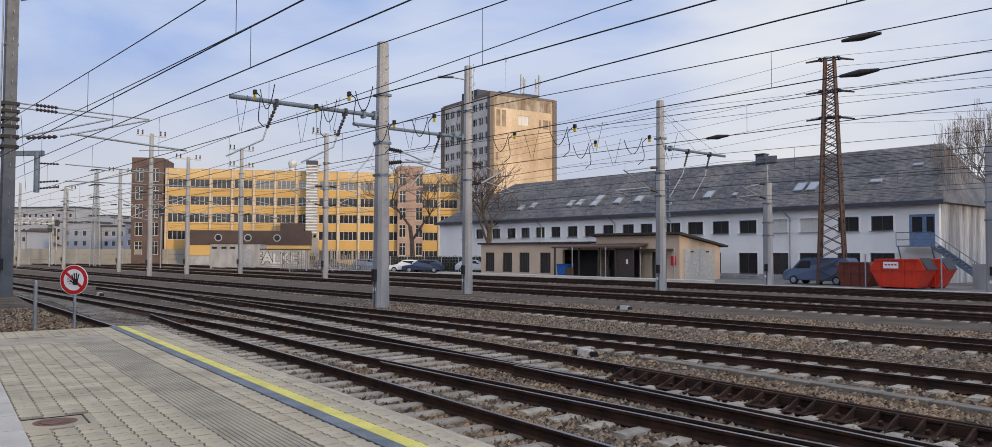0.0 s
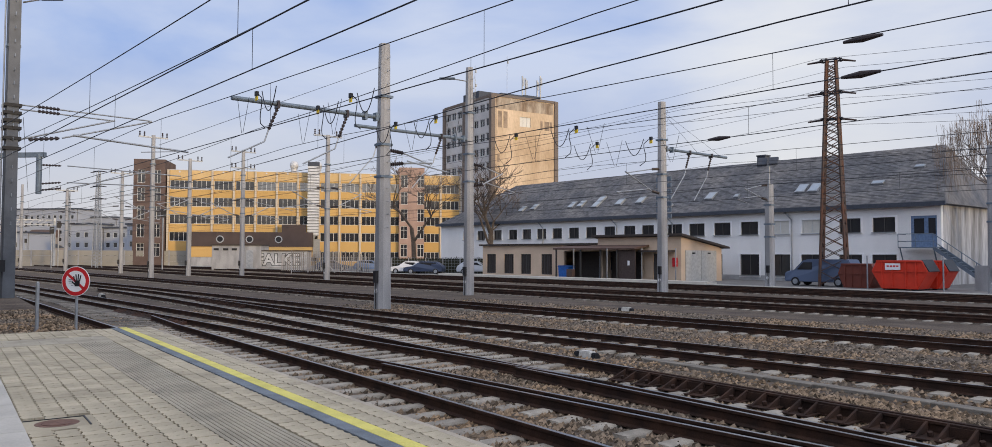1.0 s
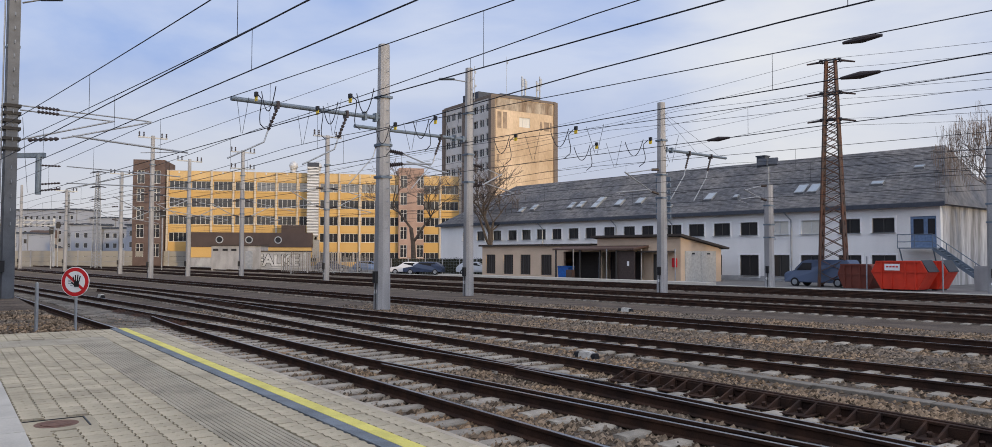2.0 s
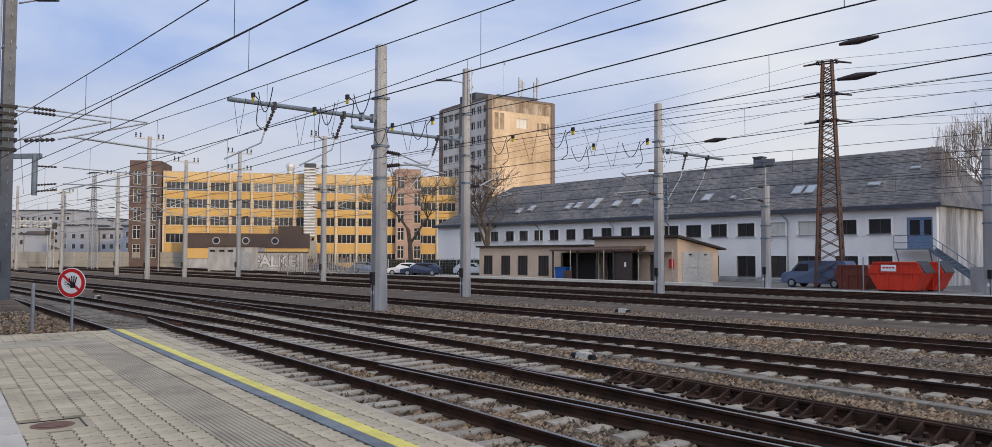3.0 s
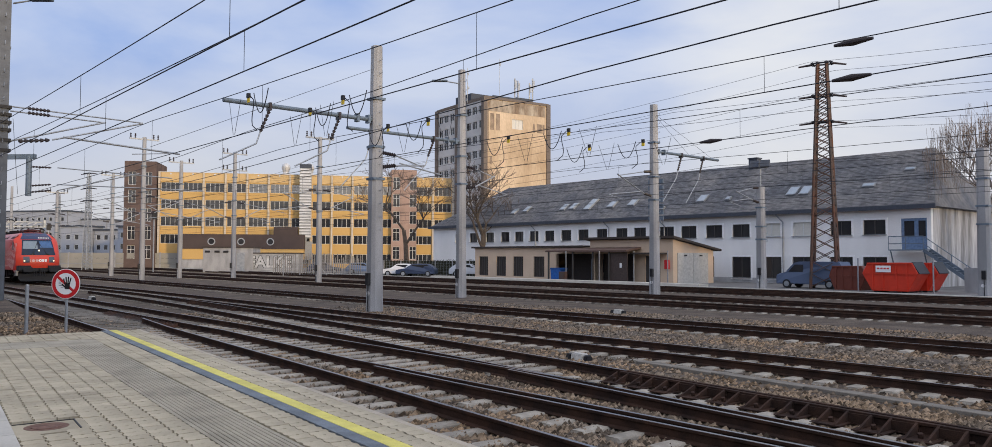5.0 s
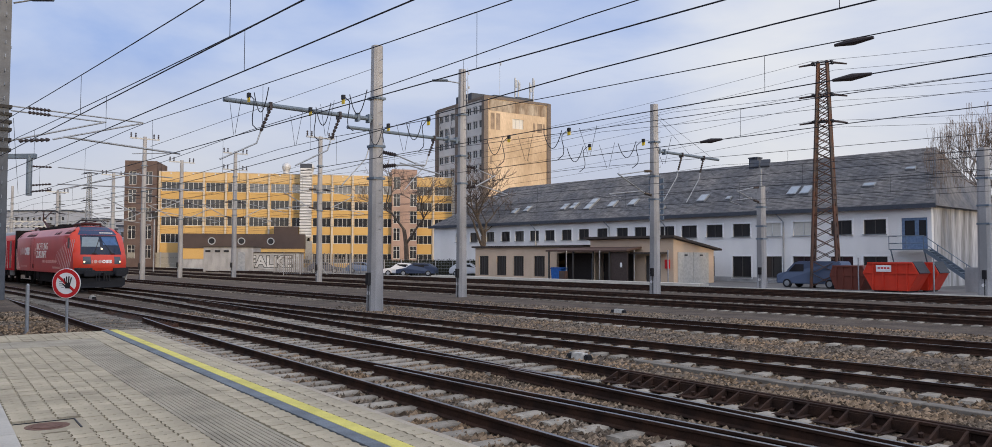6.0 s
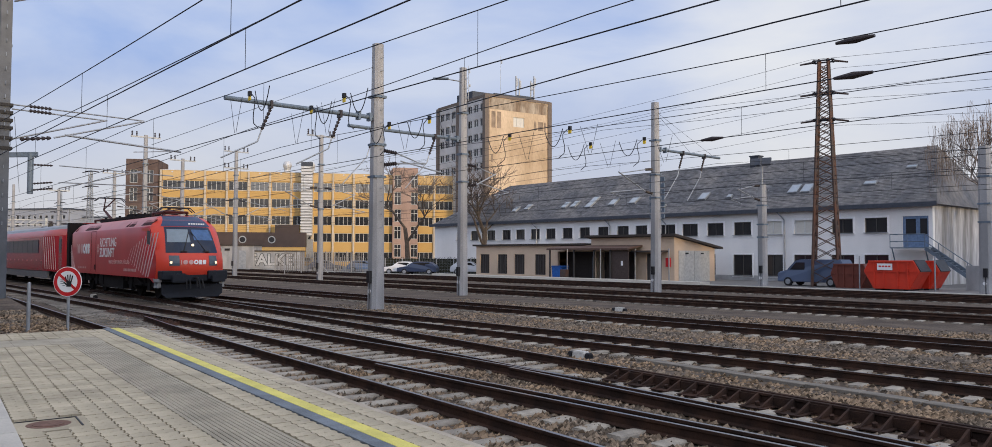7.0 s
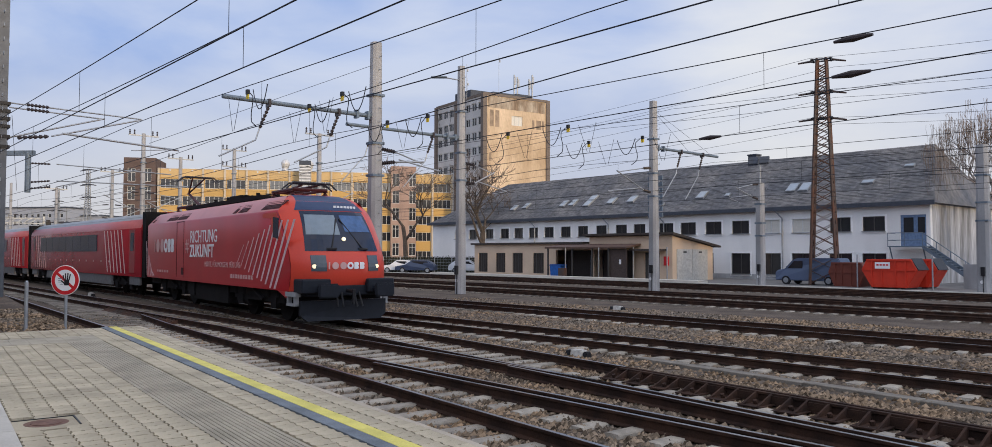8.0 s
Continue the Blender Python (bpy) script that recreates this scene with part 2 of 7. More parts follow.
def rail(name, pts, parent, shiny=True):
    """A rail of the true section swept along a run of (along, across) points."""
    bm = B()
    rings = []
    for i, p in enumerate(pts):
        a = Vector(pts[max(i - 1, 0)])
        b = Vector(pts[min(i + 1, len(pts) - 1)])
        d = (b - a).normalized()
        s = Vector((-d.y, d.x))
        rings.append([bm.verts.new((p[0] + s.x * w, p[1] + s.y * w, z)) for w, z in RAIL_SHAPE])
    n = len(RAIL_SHAPE)
    for r0, r1 in zip(rings, rings[1:]):
        for i in range(n):
            f = bm.faces.new((r0[i], r0[(i + 1) % n], r1[(i + 1) % n], r1[i]))
            f.material_index = 1 if shiny and i in (7,) else 0
    bm.faces.new(rings[0][::-1])
    bm.faces.new(rings[-1])
    bmesh.ops.recalc_face_normals(bm, faces=bm.faces)
    return part(name, bm, [RAIL_SIDE, RAIL_TOP], parent)


def train_line(t):
    """Across-position of the middle of the track on which the train comes in."""
    if t <= -52.6:
        return 13.57
    if t >= -21.6:
        return 9.73 - 0.1045 * t
    k = (t + 52.6) / 31
    return 13.57 - 0.1045 * 31 * k * k / 2


def main_line(t):
    """Across-position of the through track beside it, which bends over to the same line far out."""
    k = min(1.0, max(0.0, (-t - 50) / 45))
    return 15.0 - 1.43 * k * k * (3 - 2 * k)


SLEEPER_MESHES = {}


def sleeper_mesh(half):
    if half not in SLEEPER_MESHES:
        bm = B()
        prism(bm, [(-0.14, -0.16), (0.14, -0.16), (0.12, -0.02), (0.10, 0.0), (-0.10, 0.0), (-0.12, -0.02)], -half, half, "y")
        for v in bm.verts:
            if abs(v.co.y) > half - 0.01 and v.co.z > -0.03:
                v.co.y *= 1 - 0.05 / half
        me = bpy.data.meshes.new("sleeper")
        bm.to_mesh(me)
        bm.free()
        me.materials.append(SLEEPER)
        SLEEPER_MESHES[half] = me
    return SLEEPER_MESHES[half]


def sleepers(parent, mid, t0, t1, near, turn=lambda t: 0.0, half=1.3):
    """Concrete sleepers every 0.6 m: those in the near stretch as pieces, the rest as one part."""
    verts, faces = [], []
    t = t0
    while t < t1:
        jit = random.uniform(-0.02, 0.02)
        m = pose(t + jit, mid(t) + random.uniform(-0.03, 0.03), -0.155 + random.uniform(-0.012, 0.006), 0, 0, turn(t) + random.uniform(-0.5, 0.5))
        if near[0] <= t <= near[1]:
            ob = new("sleeper", sleeper_mesh(half))
            ob.parent = parent
            ob.matrix_basis = m
        else:
            k = len(verts)
            verts += [m @ Vector(v) for v in ((-0.14, -half, -0.16), (0.14, -half, -0.16), (0.105, -half, 0), (-0.105, -half, 0),
                                              (-0.14, half, -0.16), (0.14, half, -0.16), (0.105, half, 0), (-0.105, half, 0))]
            faces += [tuple(k + i for i in f) for f in ((3, 2, 1, 0), (4, 5, 6, 7), (0, 1, 5, 4), (1, 2, 6, 5), (2, 3, 7, 6), (3, 0, 4, 7))]
        t += 0.6
    if verts:
        me = bpy.data.meshes.new("sleeper_rest")
        me.from_pydata(verts, [], faces)
        me.materials.append(SLEEPER_FAR)
        ob = new("sleeper_rest", me)
        ob.parent = parent
        ob["kind"] = "stuff"


def span(f, t0, t1, step=4.0):
    n = max(2, int((t1 - t0) / step))
    return [(t0 + (t1 - t0) * i / n, f(t0 + (t1 - t0) * i / n)) for i in range(n + 1)]


def brackets(parent, line, t0, t1, step, reach, material, label):
    """A row of steel brackets that hold a check rail on its near side: two cheeks, a sloping plate, a bolt and a foot."""
    bm = B()
    t = t0
    while t < t1:
        n = line(t)
        for q in (-0.13, 0.13):
            prism(bm, [(n, -0.005), (n, -0.165), (n - reach, -0.165), (n - reach, -0.145)], t + q - 0.016, t + q + 0.016)
        box(bm, (t, n - reach / 2, -0.158), (0.42, reach + 0.06, 0.02))
        bar(bm, (t, n - reach * 0.55, -0.15), (t, n - reach * 0.6, -0.085), 0.035, seg=6)
        box(bm, (t + step / 2, n - 0.03, -0.09), (step * 0.62, 0.03, 0.12))
        t += step
    part("check_bracket", bm, material, parent, label)["kind"] = "stuff"


def cable_duct():
    """Concrete duct covers laid end to end beside the train's line."""
    ob = empty("cable_duct", YARD, "grey concrete cable duct covers laid in the ballast", "cable duct")
    t = -10.4
    while t < 12:
        bm = B()
        box(bm, (0, 0, 0), (0.985, 0.26, 0.1))
        bmesh.ops.bevel(bm, geom=bm.edges[:], offset=0.01, segments=1, affect="EDGES")
        c = part("cover", bm, SLAB_OLD, ob)
        c.matrix_basis = pose(t, train_line(t) + 2.75 + random.uniform(-0.012, 0.012), -0.192 + random.uniform(-0.008, 0.008), 0, 0, -5.9 + random.uniform(-0.5, 0.5))
        t += 1.0


def tracks():
    # main through tracks
    tr = empty("railway_track", YARD, "through railway track of polished rails on pale concrete sleepers", "railway track", "tracks of the station yard")
    for o in (-0.752, 0.752):
        rail("rail", span(lambda t: main_line(t) + o, -340, 30, 5), tr)
    sleepers(tr, main_line, -160, 30, (-22, 3))
    for n, t0, t1, near, shine in ((21.2, -230, 40, (-22, 6), True), (30.4, -230, 50, (-20, 2), False),
                                   (35.4, -230, 50, (0, 0), False), (43.2, -230, 55, (0, 0), False), (46.6, -230, 55, (0, 0), False)):
        tr = empty("railway_track", YARD, "straight railway track of worn steel rails on pale concrete sleepers", "railway track", "tracks of the station yard")
        rail("rail", [(t0, n + 0.752), (t1, n + 0.752)], tr, shine)
        rail("rail", [(t0, n - 0.752), (t1, n - 0.752)], tr, shine)
        sleepers(tr, lambda t, n=n: n, t0 if n < 25 else -130, t1, near)
    # the line by which the train comes in
    tr = empty("railway_track", YARD, "curved turnout track of polished rails leading towards the platform", "railway track", "tracks of the station yard")
    rail("rail", span(lambda t: train_line(t) + 0.752, -52, -9.5, 2), tr)
    rail("rail", span(lambda t: train_line(t) + 0.752, -9.5, 30, 2), tr, False)
    rail("rail", span(lambda t: train_line(t) - 0.752, -52, 30, 2), tr)
    rail("check_rail", span(lambda t: train_line(t) + 0.60, -9.5, 8), tr, False)
    rail("wing_rail", span(lambda t: train_line(t) - 0.98, -11.0, 10), tr)
    sleepers(tr, train_line, -50, -11.5, (-30, -11), lambda t: -5.9, 1.05)
    sleepers(tr, lambda t: train_line(t) - 0.1, -11.5, 30, (-12, 4), lambda t: -5.9, 0.35)
    brackets(tr, lambda t: train_line(t) + 0.55, -9.4, 8.0, 0.6, 0.40, RAIL_SIDE, "dark steel check rail brackets with bolts")
    brackets(tr, lambda t: train_line(t) + 0.75, -38.0, -31.6, 0.6, 0.30, RAIL_SIDE, "dark steel check rail brackets with bolts")
    # the second line, and the platform line that leaves it
    tr = empty("railway_track", YARD, "straight railway track with brown rails on white concrete sleepers", "railway track", "tracks of the station yard")
    rail("rail", [(-150, 10.35), (-24, 10.22), (-13.0, 10.1), (-9.4, 9.95), (-8.4, 9.86)], tr)
    rail("rail", [(-150, 9.1), (-22, 8.98), (-14, 8.45), (30, 8.3)], tr)
    rail("guard_rail", [(-13.0, 8.25), (-10, 8.17), (30, 8.06)], tr)
    sleepers(tr, lambda t: 9.25, -75, -12.5, (-26, -12), half=1.15)
    sleepers(tr, lambda t: 8.1, -12.5, 30, (-13, 2), half=0.55)
    brackets(tr, lambda t: 9.05, -33.0, -25.3, 0.6, 0.34, RUST, "rusty check rail brackets beside a rail")
    tr = empty("railway_track", YARD, "turnout track with rusty rails running along the platform", "railway track", "tracks of the station yard")
    rail("rail", [(-28, 8.6), (-24, 8.12), (-12.8, 7.2), (-6.4, 6.63), (30, 3.4)], tr)
    rail("rail", [(-150, 9.6), (-45, 7.36), (-24, 6.43), (-12, 5.4), (-8, 5.1)], tr)
    sleepers(tr, lambda t: 5.45 - 0.088 * t, -50, 30, (-25, 2), lambda t: -5.2, 0.85)


def loose_stones():
    """Single stones of the ballast in the near stretch, joined."""
    rng = np.random.default_rng(4)
    k = 135000
    t = -32 + 42 * rng.random(k) ** 0.75
    n = np.where(rng.random(k) < 0.55, rng.uniform(4.3, 12.5, k), rng.uniform(11, 26, k))
    r = rng.uniform(0.022, 0.055, k)
    z = -0.215 + r * 0.25 + rng.uniform(-0.01, 0.012, k)
    unit = np.array(((1, 0.1, 0), (-0.1, 1, 0), (-1, -0.1, 0.1), (0.1, -1, 0), (0.1, 0.2, 0.9), (-0.2, 0, -0.8)))
    v = unit[None] * rng.uniform(0.65, 1.35, (k, 6, 3)) * r[:, None, None] + np.stack((t, n, z), 1)[:, None]
    tri = np.array(((0, 1, 4), (1, 2, 4), (2, 3, 4), (3, 0, 4), (1, 0, 5), (2, 1, 5), (3, 2, 5), (0, 3, 5)))
    f = tri[None] + 6 * np.arange(k)[:, None, None]
    me = bpy.data.meshes.new("ballast_stones")
    me.from_pydata(v.reshape(-1, 3).tolist(), [], f.reshape(-1, 3).tolist())
    me.materials.append(STONE)
    ob = new("ballast_stones", me)
    ob.matrix_basis = YARD
    tagged(ob, "loose grey and brown crushed stones between the rails", "ballast", kind="stuff")


def platform():
    end, near = -19.7, 14.0
    ob = empty("platform", PLAT, "low station platform paved in grey-beige interlocking concrete pavers", "platform", kind="structure")
    bm = B()
    box(bm, ((end + near) / 2, (EDGE - 14) / 2, PZ / 2 - 0.19), (near - end, EDGE + 14, PZ + 0.3))
    part("bedding", bm, JOINT, ob, "dark sand in the paving joints")
    z = PZ + 0.034
    x = end
    bm = B()
    box(bm, (0.5, 0, 0), (0.992, 0.085, 0.16))
    bmesh.ops.bevel(bm, geom=bm.edges[:], offset=0.008, segments=1, affect="EDGES")
    first = part("edge_slab", bm, mat("edge_slab", (0.47, 0.41, 0.325), 0.9, vary=0.2, scale=1.5, fine=60, per_piece=0.08), ob)
    first.location = (x, EDGE - 0.03, PZ - 0.065)
    while x + 1.0 < near:
        x += 1.0
        e = new("edge_slab", first.data)
        e.parent = ob
        e.location = (x, EDGE - 0.03, PZ - 0.065 + random.uniform(-0.003, 0.003))
    for name, a, w, m in (("yellow_line", 3.45, 0.165, LINE_YELLOW), ("grey_line", 3.285, 0.155, LINE_GREY)):
        bm = B()
        x = end
        while x < near:
            box(bm, (x + 0.1, a, z - 0.035), (0.197, w, 0.05))
            x += 0.2
        bmesh.ops.bevel(bm, geom=[e for e in bm.edges], offset=0.003, segments=1, affect="EDGES")
        part(name, bm, m, ob)["kind"] = "stuff"
    bm = B()
    y = 2.193
    while y < 2.78:
        x = end + 2.9
        while x < near:
            box(bm, (x + 0.15, y, z - 0.046), (0.2985, 0.039, 0.05))
            x += 0.3
        y += 0.05
    part("guide_strip", bm, GROOVE, ob, "ribbed grey tactile guide strip")["kind"] = "stuff"
    bm = B()
    x = -2.16
    while x < 2.7:
        for k in range(4):
            box(bm, (end + 1.86 + k * 0.297, x, z - 0.046), (0.294, 0.296, 0.05))
        x += 0.3
    part("cross_strip", bm, GROOVE, ob, "darker band of tactile slabs")["kind"] = "stuff"
    # pale slabs by the station side
    bm = B()
    for i in range(24):
        for j in range(4):
            box(bm, (-13.1 + i * 0.8, 0.46 - j * 0.5, z - 0.03), (0.79, 0.49, 0.05))
    part("light_slabs", bm, SLAB, ob, "pale smooth concrete slabs")["kind"] = "stuff"
    bm = B()
    box(bm, (0.5, -5.25, z - 0.03), (27.0, 7.4, 0.05))
    box(bm, (8.8, 0.9, z - 0.04), (7.4, 2.2, 0.03))
    part("forecourt_slab", bm, SLAB, ob, "pale smooth paving by the unseen building")
    # inspection cover in its frame
    bm = B()
    for sx, sy, lx, ly in ((0, 0.27, 0.5, 0.025), (-0.24, 0, 0.025, 0.56)):
        box(bm, (sx, sy, 0), (lx, ly * 0.6, 0.02) if lx > ly else (lx * 0.6, ly, 0.02))
    c = part("cover_frame", bm, BLACK, ob, "dark square frame of an inspection cover")
    c.location = (-9.02, 1.0, PZ + 0.008)
    bm = B()
    box(bm, (0.02, 0, -0.013), (0.62, 0.70, 0.03))
    part("cover_slab", bm, PAVER, c)
    bm = B()
    bar(bm, (0, 0, -0.01), (0, 0, 0.004), 0.2, seg=28)
    bar(bm, (0, 0, 0.004), (0, 0, 0.009), 0.14, seg=28)
    part("iron_cover", bm, mat("rusty_iron", (0.20, 0.11, 0.08), 0.8, vary=0.4, scale=20), c, "rusty round iron cover")
    return ob


def pavers(ob):
    """Interlocking pavers with zigzag long joints and a notch in the middle of each cross joint, laid in columns along the edge."""
    a, b, q = 0.0835, 0.1035, 0.008
    side = [(-a, b + q - 0.007), (-0.05, b + q - 0.007), (-0.03, b - q - 0.007), (0.03, b - q - 0.007), (0.05, b + q - 0.007), (a, b + q - 0.007)]
    back = [(x, y - 2 * b + 0.014) for x, y in side]
    u = a - 0.001
    outline = [(max(-u, min(u, x)), y) for x, y in back] + [(u, -0.018), (u - 0.008, -0.014), (u - 0.008, 0.014), (u, 0.018)]
    outline += [(max(-u, min(u, x)), y) for x, y in side[::-1]] + [(-u, 0.018), (-u + 0.008, 0.014), (-u + 0.008, -0.014), (-u, -0.018)]
    bm = B()
    prism(bm, outline, -0.05, 0.0, "z")
    me = bpy.data.meshes.new("paver")
    bm.to_mesh(me)
    bm.free()
    me.materials.append(PAVER)
    verts, faces = [], []
    n = 0
    k = len(outline)
    columns = [3.655, 3.865] + [3.10 - i * 0.207 for i in range(27)]
    for c, y in enumerate(columns):
        x = -19.55 + (c % 2) * 0.02
        while x < 5.0:
            if not (-18.03 < x < -16.83 and y < 2.8) and not (2.2 < y < 2.8 and x > -17.0) and not (y < 0.78 and x > -13.6) and not (abs(x + 9.02) < 0.33 and abs(y - 1.0) < 0.36):
                z = PZ + 0.012 + random.uniform(-0.003, 0.003)
                if -9.9 < x < -6.0 and n < 300 and y > 0.7:
                    p = new("paver", me)
                    p.parent = ob
                    p.matrix_basis = pose(x, y, z)
                    n += 1
                else:
                    v = len(verts)
                    verts += [(x + e, y + f, z) for e, f in outline] + [(x + e, y + f, z - 0.05) for e, f in outline]
                    faces.append(tuple(range(v, v + k)))
                    faces += [(v + i, v + k + i, v + k + (i + 1) % k, v + (i + 1) % k) for i in range(k)]
            x += 2 * a
    rm = bpy.data.meshes.new("paving_rest")
    rm.from_pydata(verts, [], faces)
    rm.materials.append(PAVER_FAR)
    rest = new("paving_rest", rm)
    rest.parent = ob
    rest["kind"] = "stuff"


def gravel_bank():
    """The bank of stones past the end of the platform."""
    bm = B()
    bmesh.ops.create_grid(bm, x_segments=70, y_segments=30, size=1.0, matrix=Matrix.Diagonal((14, 4.4, 1, 1)))
    for v in bm.verts:
        side = min(1.0, max(0.0, (4.4 - v.co.y) / 0.8))
        v.co.z = 0.62 * side - 0.28 + noise.noise(v.co * 1.3) * 0.06
    ob = part("gravel_bank", bm, BALLAST, smooth=True)
    ob.matrix_basis = PLAT @ pose(-33.65, -1.0, 0)
    tagged(ob, "bank of grey stones past the platform end", "gravel", kind="structure")
    rng = random.Random(9)
    verts, faces = [], []
    for _ in range(3500):
        t, n = rng.uniform(-28, -19.8), rng.uniform(-1.5, 3.3)
        r = rng.uniform(0.02, 0.05)
        side = min(1.0, max(0.0, (4.4 - (n + 1.0)) / 0.8))
        z = 0.62 * side - 0.27 + r * 0.3
        k = len(verts)
        for dx, dy, dz in ((1, 0.1, 0), (-0.1, 1, 0), (-1, -0.1, 0.1), (0.1, -1, 0), (0.1, 0.2, 0.9), (-0.2, 0, -0.8)):
            verts.append((t + dx * r * rng.uniform(0.7, 1.3), n + dy * r * rng.uniform(0.7, 1.3), z + dz * r * rng.uniform(0.6, 1.2)))
        for a, b in ((0, 1), (1, 2), (2, 3), (3, 0)):
            faces += [(k + a, k + b, k + 4), (k + b, k + a, k + 5)]
    me = bpy.data.meshes.new("bank_stones")
    me.from_pydata(verts, [], faces)
    me.materials.append(STONE)
    st = new("bank_stones", me)
    st.matrix_basis = PLAT
    tagged(st, "loose grey stones on the bank", "gravel", kind="stuff")


def shade_house():
    """A plain made-up station building behind the camera, added to shade the platform and the tracks."""
    ob = empty("shade_building", PLAT @ pose(0, -9.0, 0), "unseen plain pale building added along the platform for shade", "station building", kind="structure")
    bm = B()
    box(bm, (10, -6.0, 4.6), (280, 12.0, 9.2))
    part("wall", bm, mat("shade_building_wall", (0.42, 0.38, 0.33), 0.9, vary=0.15, scale=0.3), ob)
    bm = B()
    prism(bm, [(-12.6, 9.2), (0.6, 9.2), (-6.0, 11.6)], -131, 151)
    part("roof", bm, EAVE, ob)


def sun_block_row():
    """Plain made-up houses behind the camera, past the station: they close the yard and block the low sun."""
    for i, h in enumerate((27, 31, 28, 32, 29, 30, 27, 31, 29)):
        ob = empty("sun_block_house", PLAT @ pose(165, -95 + i * 32, -0.3), "unseen plain pale house added past the station to block the sun", "house", "town houses past the station")
        bm = B()
        box(bm, (8, 0, h / 2), (16, 31.6, h))
        part("wall", bm, mat("sun_block_wall", (0.42, 0.40, 0.36), 0.9, vary=0.15, scale=0.2), ob)
        bm = B()
        prism(bm, [(-0.5, h), (16.5, h), (8, h + 4.5)], -15.8, 15.8, "y")
        part("roof", bm, EAVE, ob)


gravel_bank()
shade_house()
sun_block_row()
tracks()
cable_duct()
PLATFORM = platform()
pavers(PLATFORM)
loose_stones()


# ---- buildings ----
def facade(bm, length, z0, z1, thick, holes, mi=0):
    """A wall along x with its face at y = 0 and openings (x, z, width, height) right through it."""
    xs = sorted({0.0, length, *[h[0] for h in holes], *[h[0] + h[2] for h in holes]})
    zs = sorted({z0, z1, *[h[1] for h in holes], *[h[1] + h[3] for h in holes]})
    for c, d in zip(zs, zs[1:]):
        run = None
        for a, b in zip(xs, xs[1:]):
            mx, mz = (a + b) / 2, (c + d) / 2
            solid = not any(h[0] < mx < h[0] + h[2] and h[1] < mz < h[1] + h[3] for h in holes)
            if solid:
                run = (run[0], b) if run else (a, b)
            if run and (not solid or b == xs[-1]):
                box(bm, ((run[0] + run[1]) / 2, thick / 2, mz), (run[1] - run[0], thick, d - c), mi=mi)
                run = None
    bmesh.ops.remove_doubles(bm, verts=bm.verts, dist=0.0005)
    return bm


def lattice(bm, w, h, k, bars, cross):
    """A window frame with its bars in one piece, cell by cell."""
    xs = [-w / 2, -w / 2 + k]
    for i in range(bars):
        c = -w / 2 + w * (i + 1) / (bars + 1)
        xs += [c - k / 2, c + k / 2]
    xs += [w / 2 - k, w / 2]
    zs = [0, k] + ([h * 0.68 - k / 2, h * 0.68 + k / 2] if cross else []) + [h - k, h]
    for i, (a, b) in enumerate(zip(xs, xs[1:])):
        for j, (c, d) in enumerate(zip(zs, zs[1:])):
            if i % 2 == 0 or j % 2 == 0:
                box(bm, ((a + b) / 2, 0, (c + d) / 2), (b - a, 0.08, d - c))
    bmesh.ops.remove_doubles(bm, verts=bm.verts, dist=0.0005)


WINDOW_MESHES = {}


def window(parent, x, z, w, h, m=None, bars=1, frame_mat=None, cross=False, pane=None, deep=0.14):
    """A window in its opening: frame with mullions, and a pane under it."""
    frame_mat = frame_mat or WHITE_FRAME
    pane = pane or GLASS_DARK
    key = (round(w, 2), round(h, 2), bars, frame_mat.name, cross, pane.name)
    if key not in WINDOW_MESHES:
        bm = B()
        k = 0.07 if w > 0.9 else 0.05
        lattice(bm, w, h, k, bars, cross)
        me = bpy.data.meshes.new("window")
        bm.to_mesh(me)
        bm.free()
        me.materials.append(frame_mat)
        bm = B()
        box(bm, (0, 0.03, h / 2), (w - 0.06, 0.02, h - 0.06))
        pm = bpy.data.meshes.new("pane")
        bm.to_mesh(pm)
        bm.free()
        pm.materials.append(pane)
        WINDOW_MESHES[key] = (me, pm)
    me, pm = WINDOW_MESHES[key]
    ob = new("window", me)
    ob.parent = parent
    ob.matrix_basis = (m or Matrix()) @ pose(x + w / 2, deep, z)
    p = new("pane", pm)
    p.parent = ob
    return ob


WHITE_WALL = mat("render_white", (0.82, 0.81, 0.79), 0.9, vary=0.12, scale=0.35, fine=25, bump=0.2, stretch=(1, 1, 0.4))
SLATE = mat("slate_grey", (0.105, 0.108, 0.118), 0.7, vary=0.5, scale=0.3, fine=2.2, bump=0.4, second=(0.175, 0.17, 0.168), per_piece=0.22, island=True)
YELLOW = mat("render_yellow", (0.55, 0.35, 0.125), 0.85, vary=0.12, scale=0.12, fine=8, bump=0.1)
OCHRE = mat("render_ochre", (0.60, 0.42, 0.20), 0.85, vary=0.14, scale=0.12, fine=8, bump=0.1)
PILASTER = mat("pilaster_beige", (0.55, 0.48, 0.38), 0.85, vary=0.15, scale=0.5)
BRICK_DARK = mat("brick_dark", (0.125, 0.088, 0.076), 0.9, vary=0.25, scale=0.5, fine=12)
BRICK_PINK = mat("brick_pink", (0.38, 0.265, 0.215), 0.9, vary=0.2, scale=0.4, fine=10)
BROWN_PANEL = mat("panel_brown", (0.07, 0.05, 0.045), 0.7, vary=0.2, scale=0.5)
BLOCK_GREY = mat("block_grey", (0.55, 0.54, 0.53), 0.88, vary=0.18, scale=0.25, fine=5)
BLOCK_TAN = mat("block_tan", (0.64, 0.50, 0.35), 0.9, vary=0.22, scale=0.16, fine=3, second=(0.42, 0.31, 0.20), stretch=(1, 1, 0.45))
BLOCK_DARK = mat("block_brown", (0.17, 0.14, 0.12), 0.85, vary=0.2)
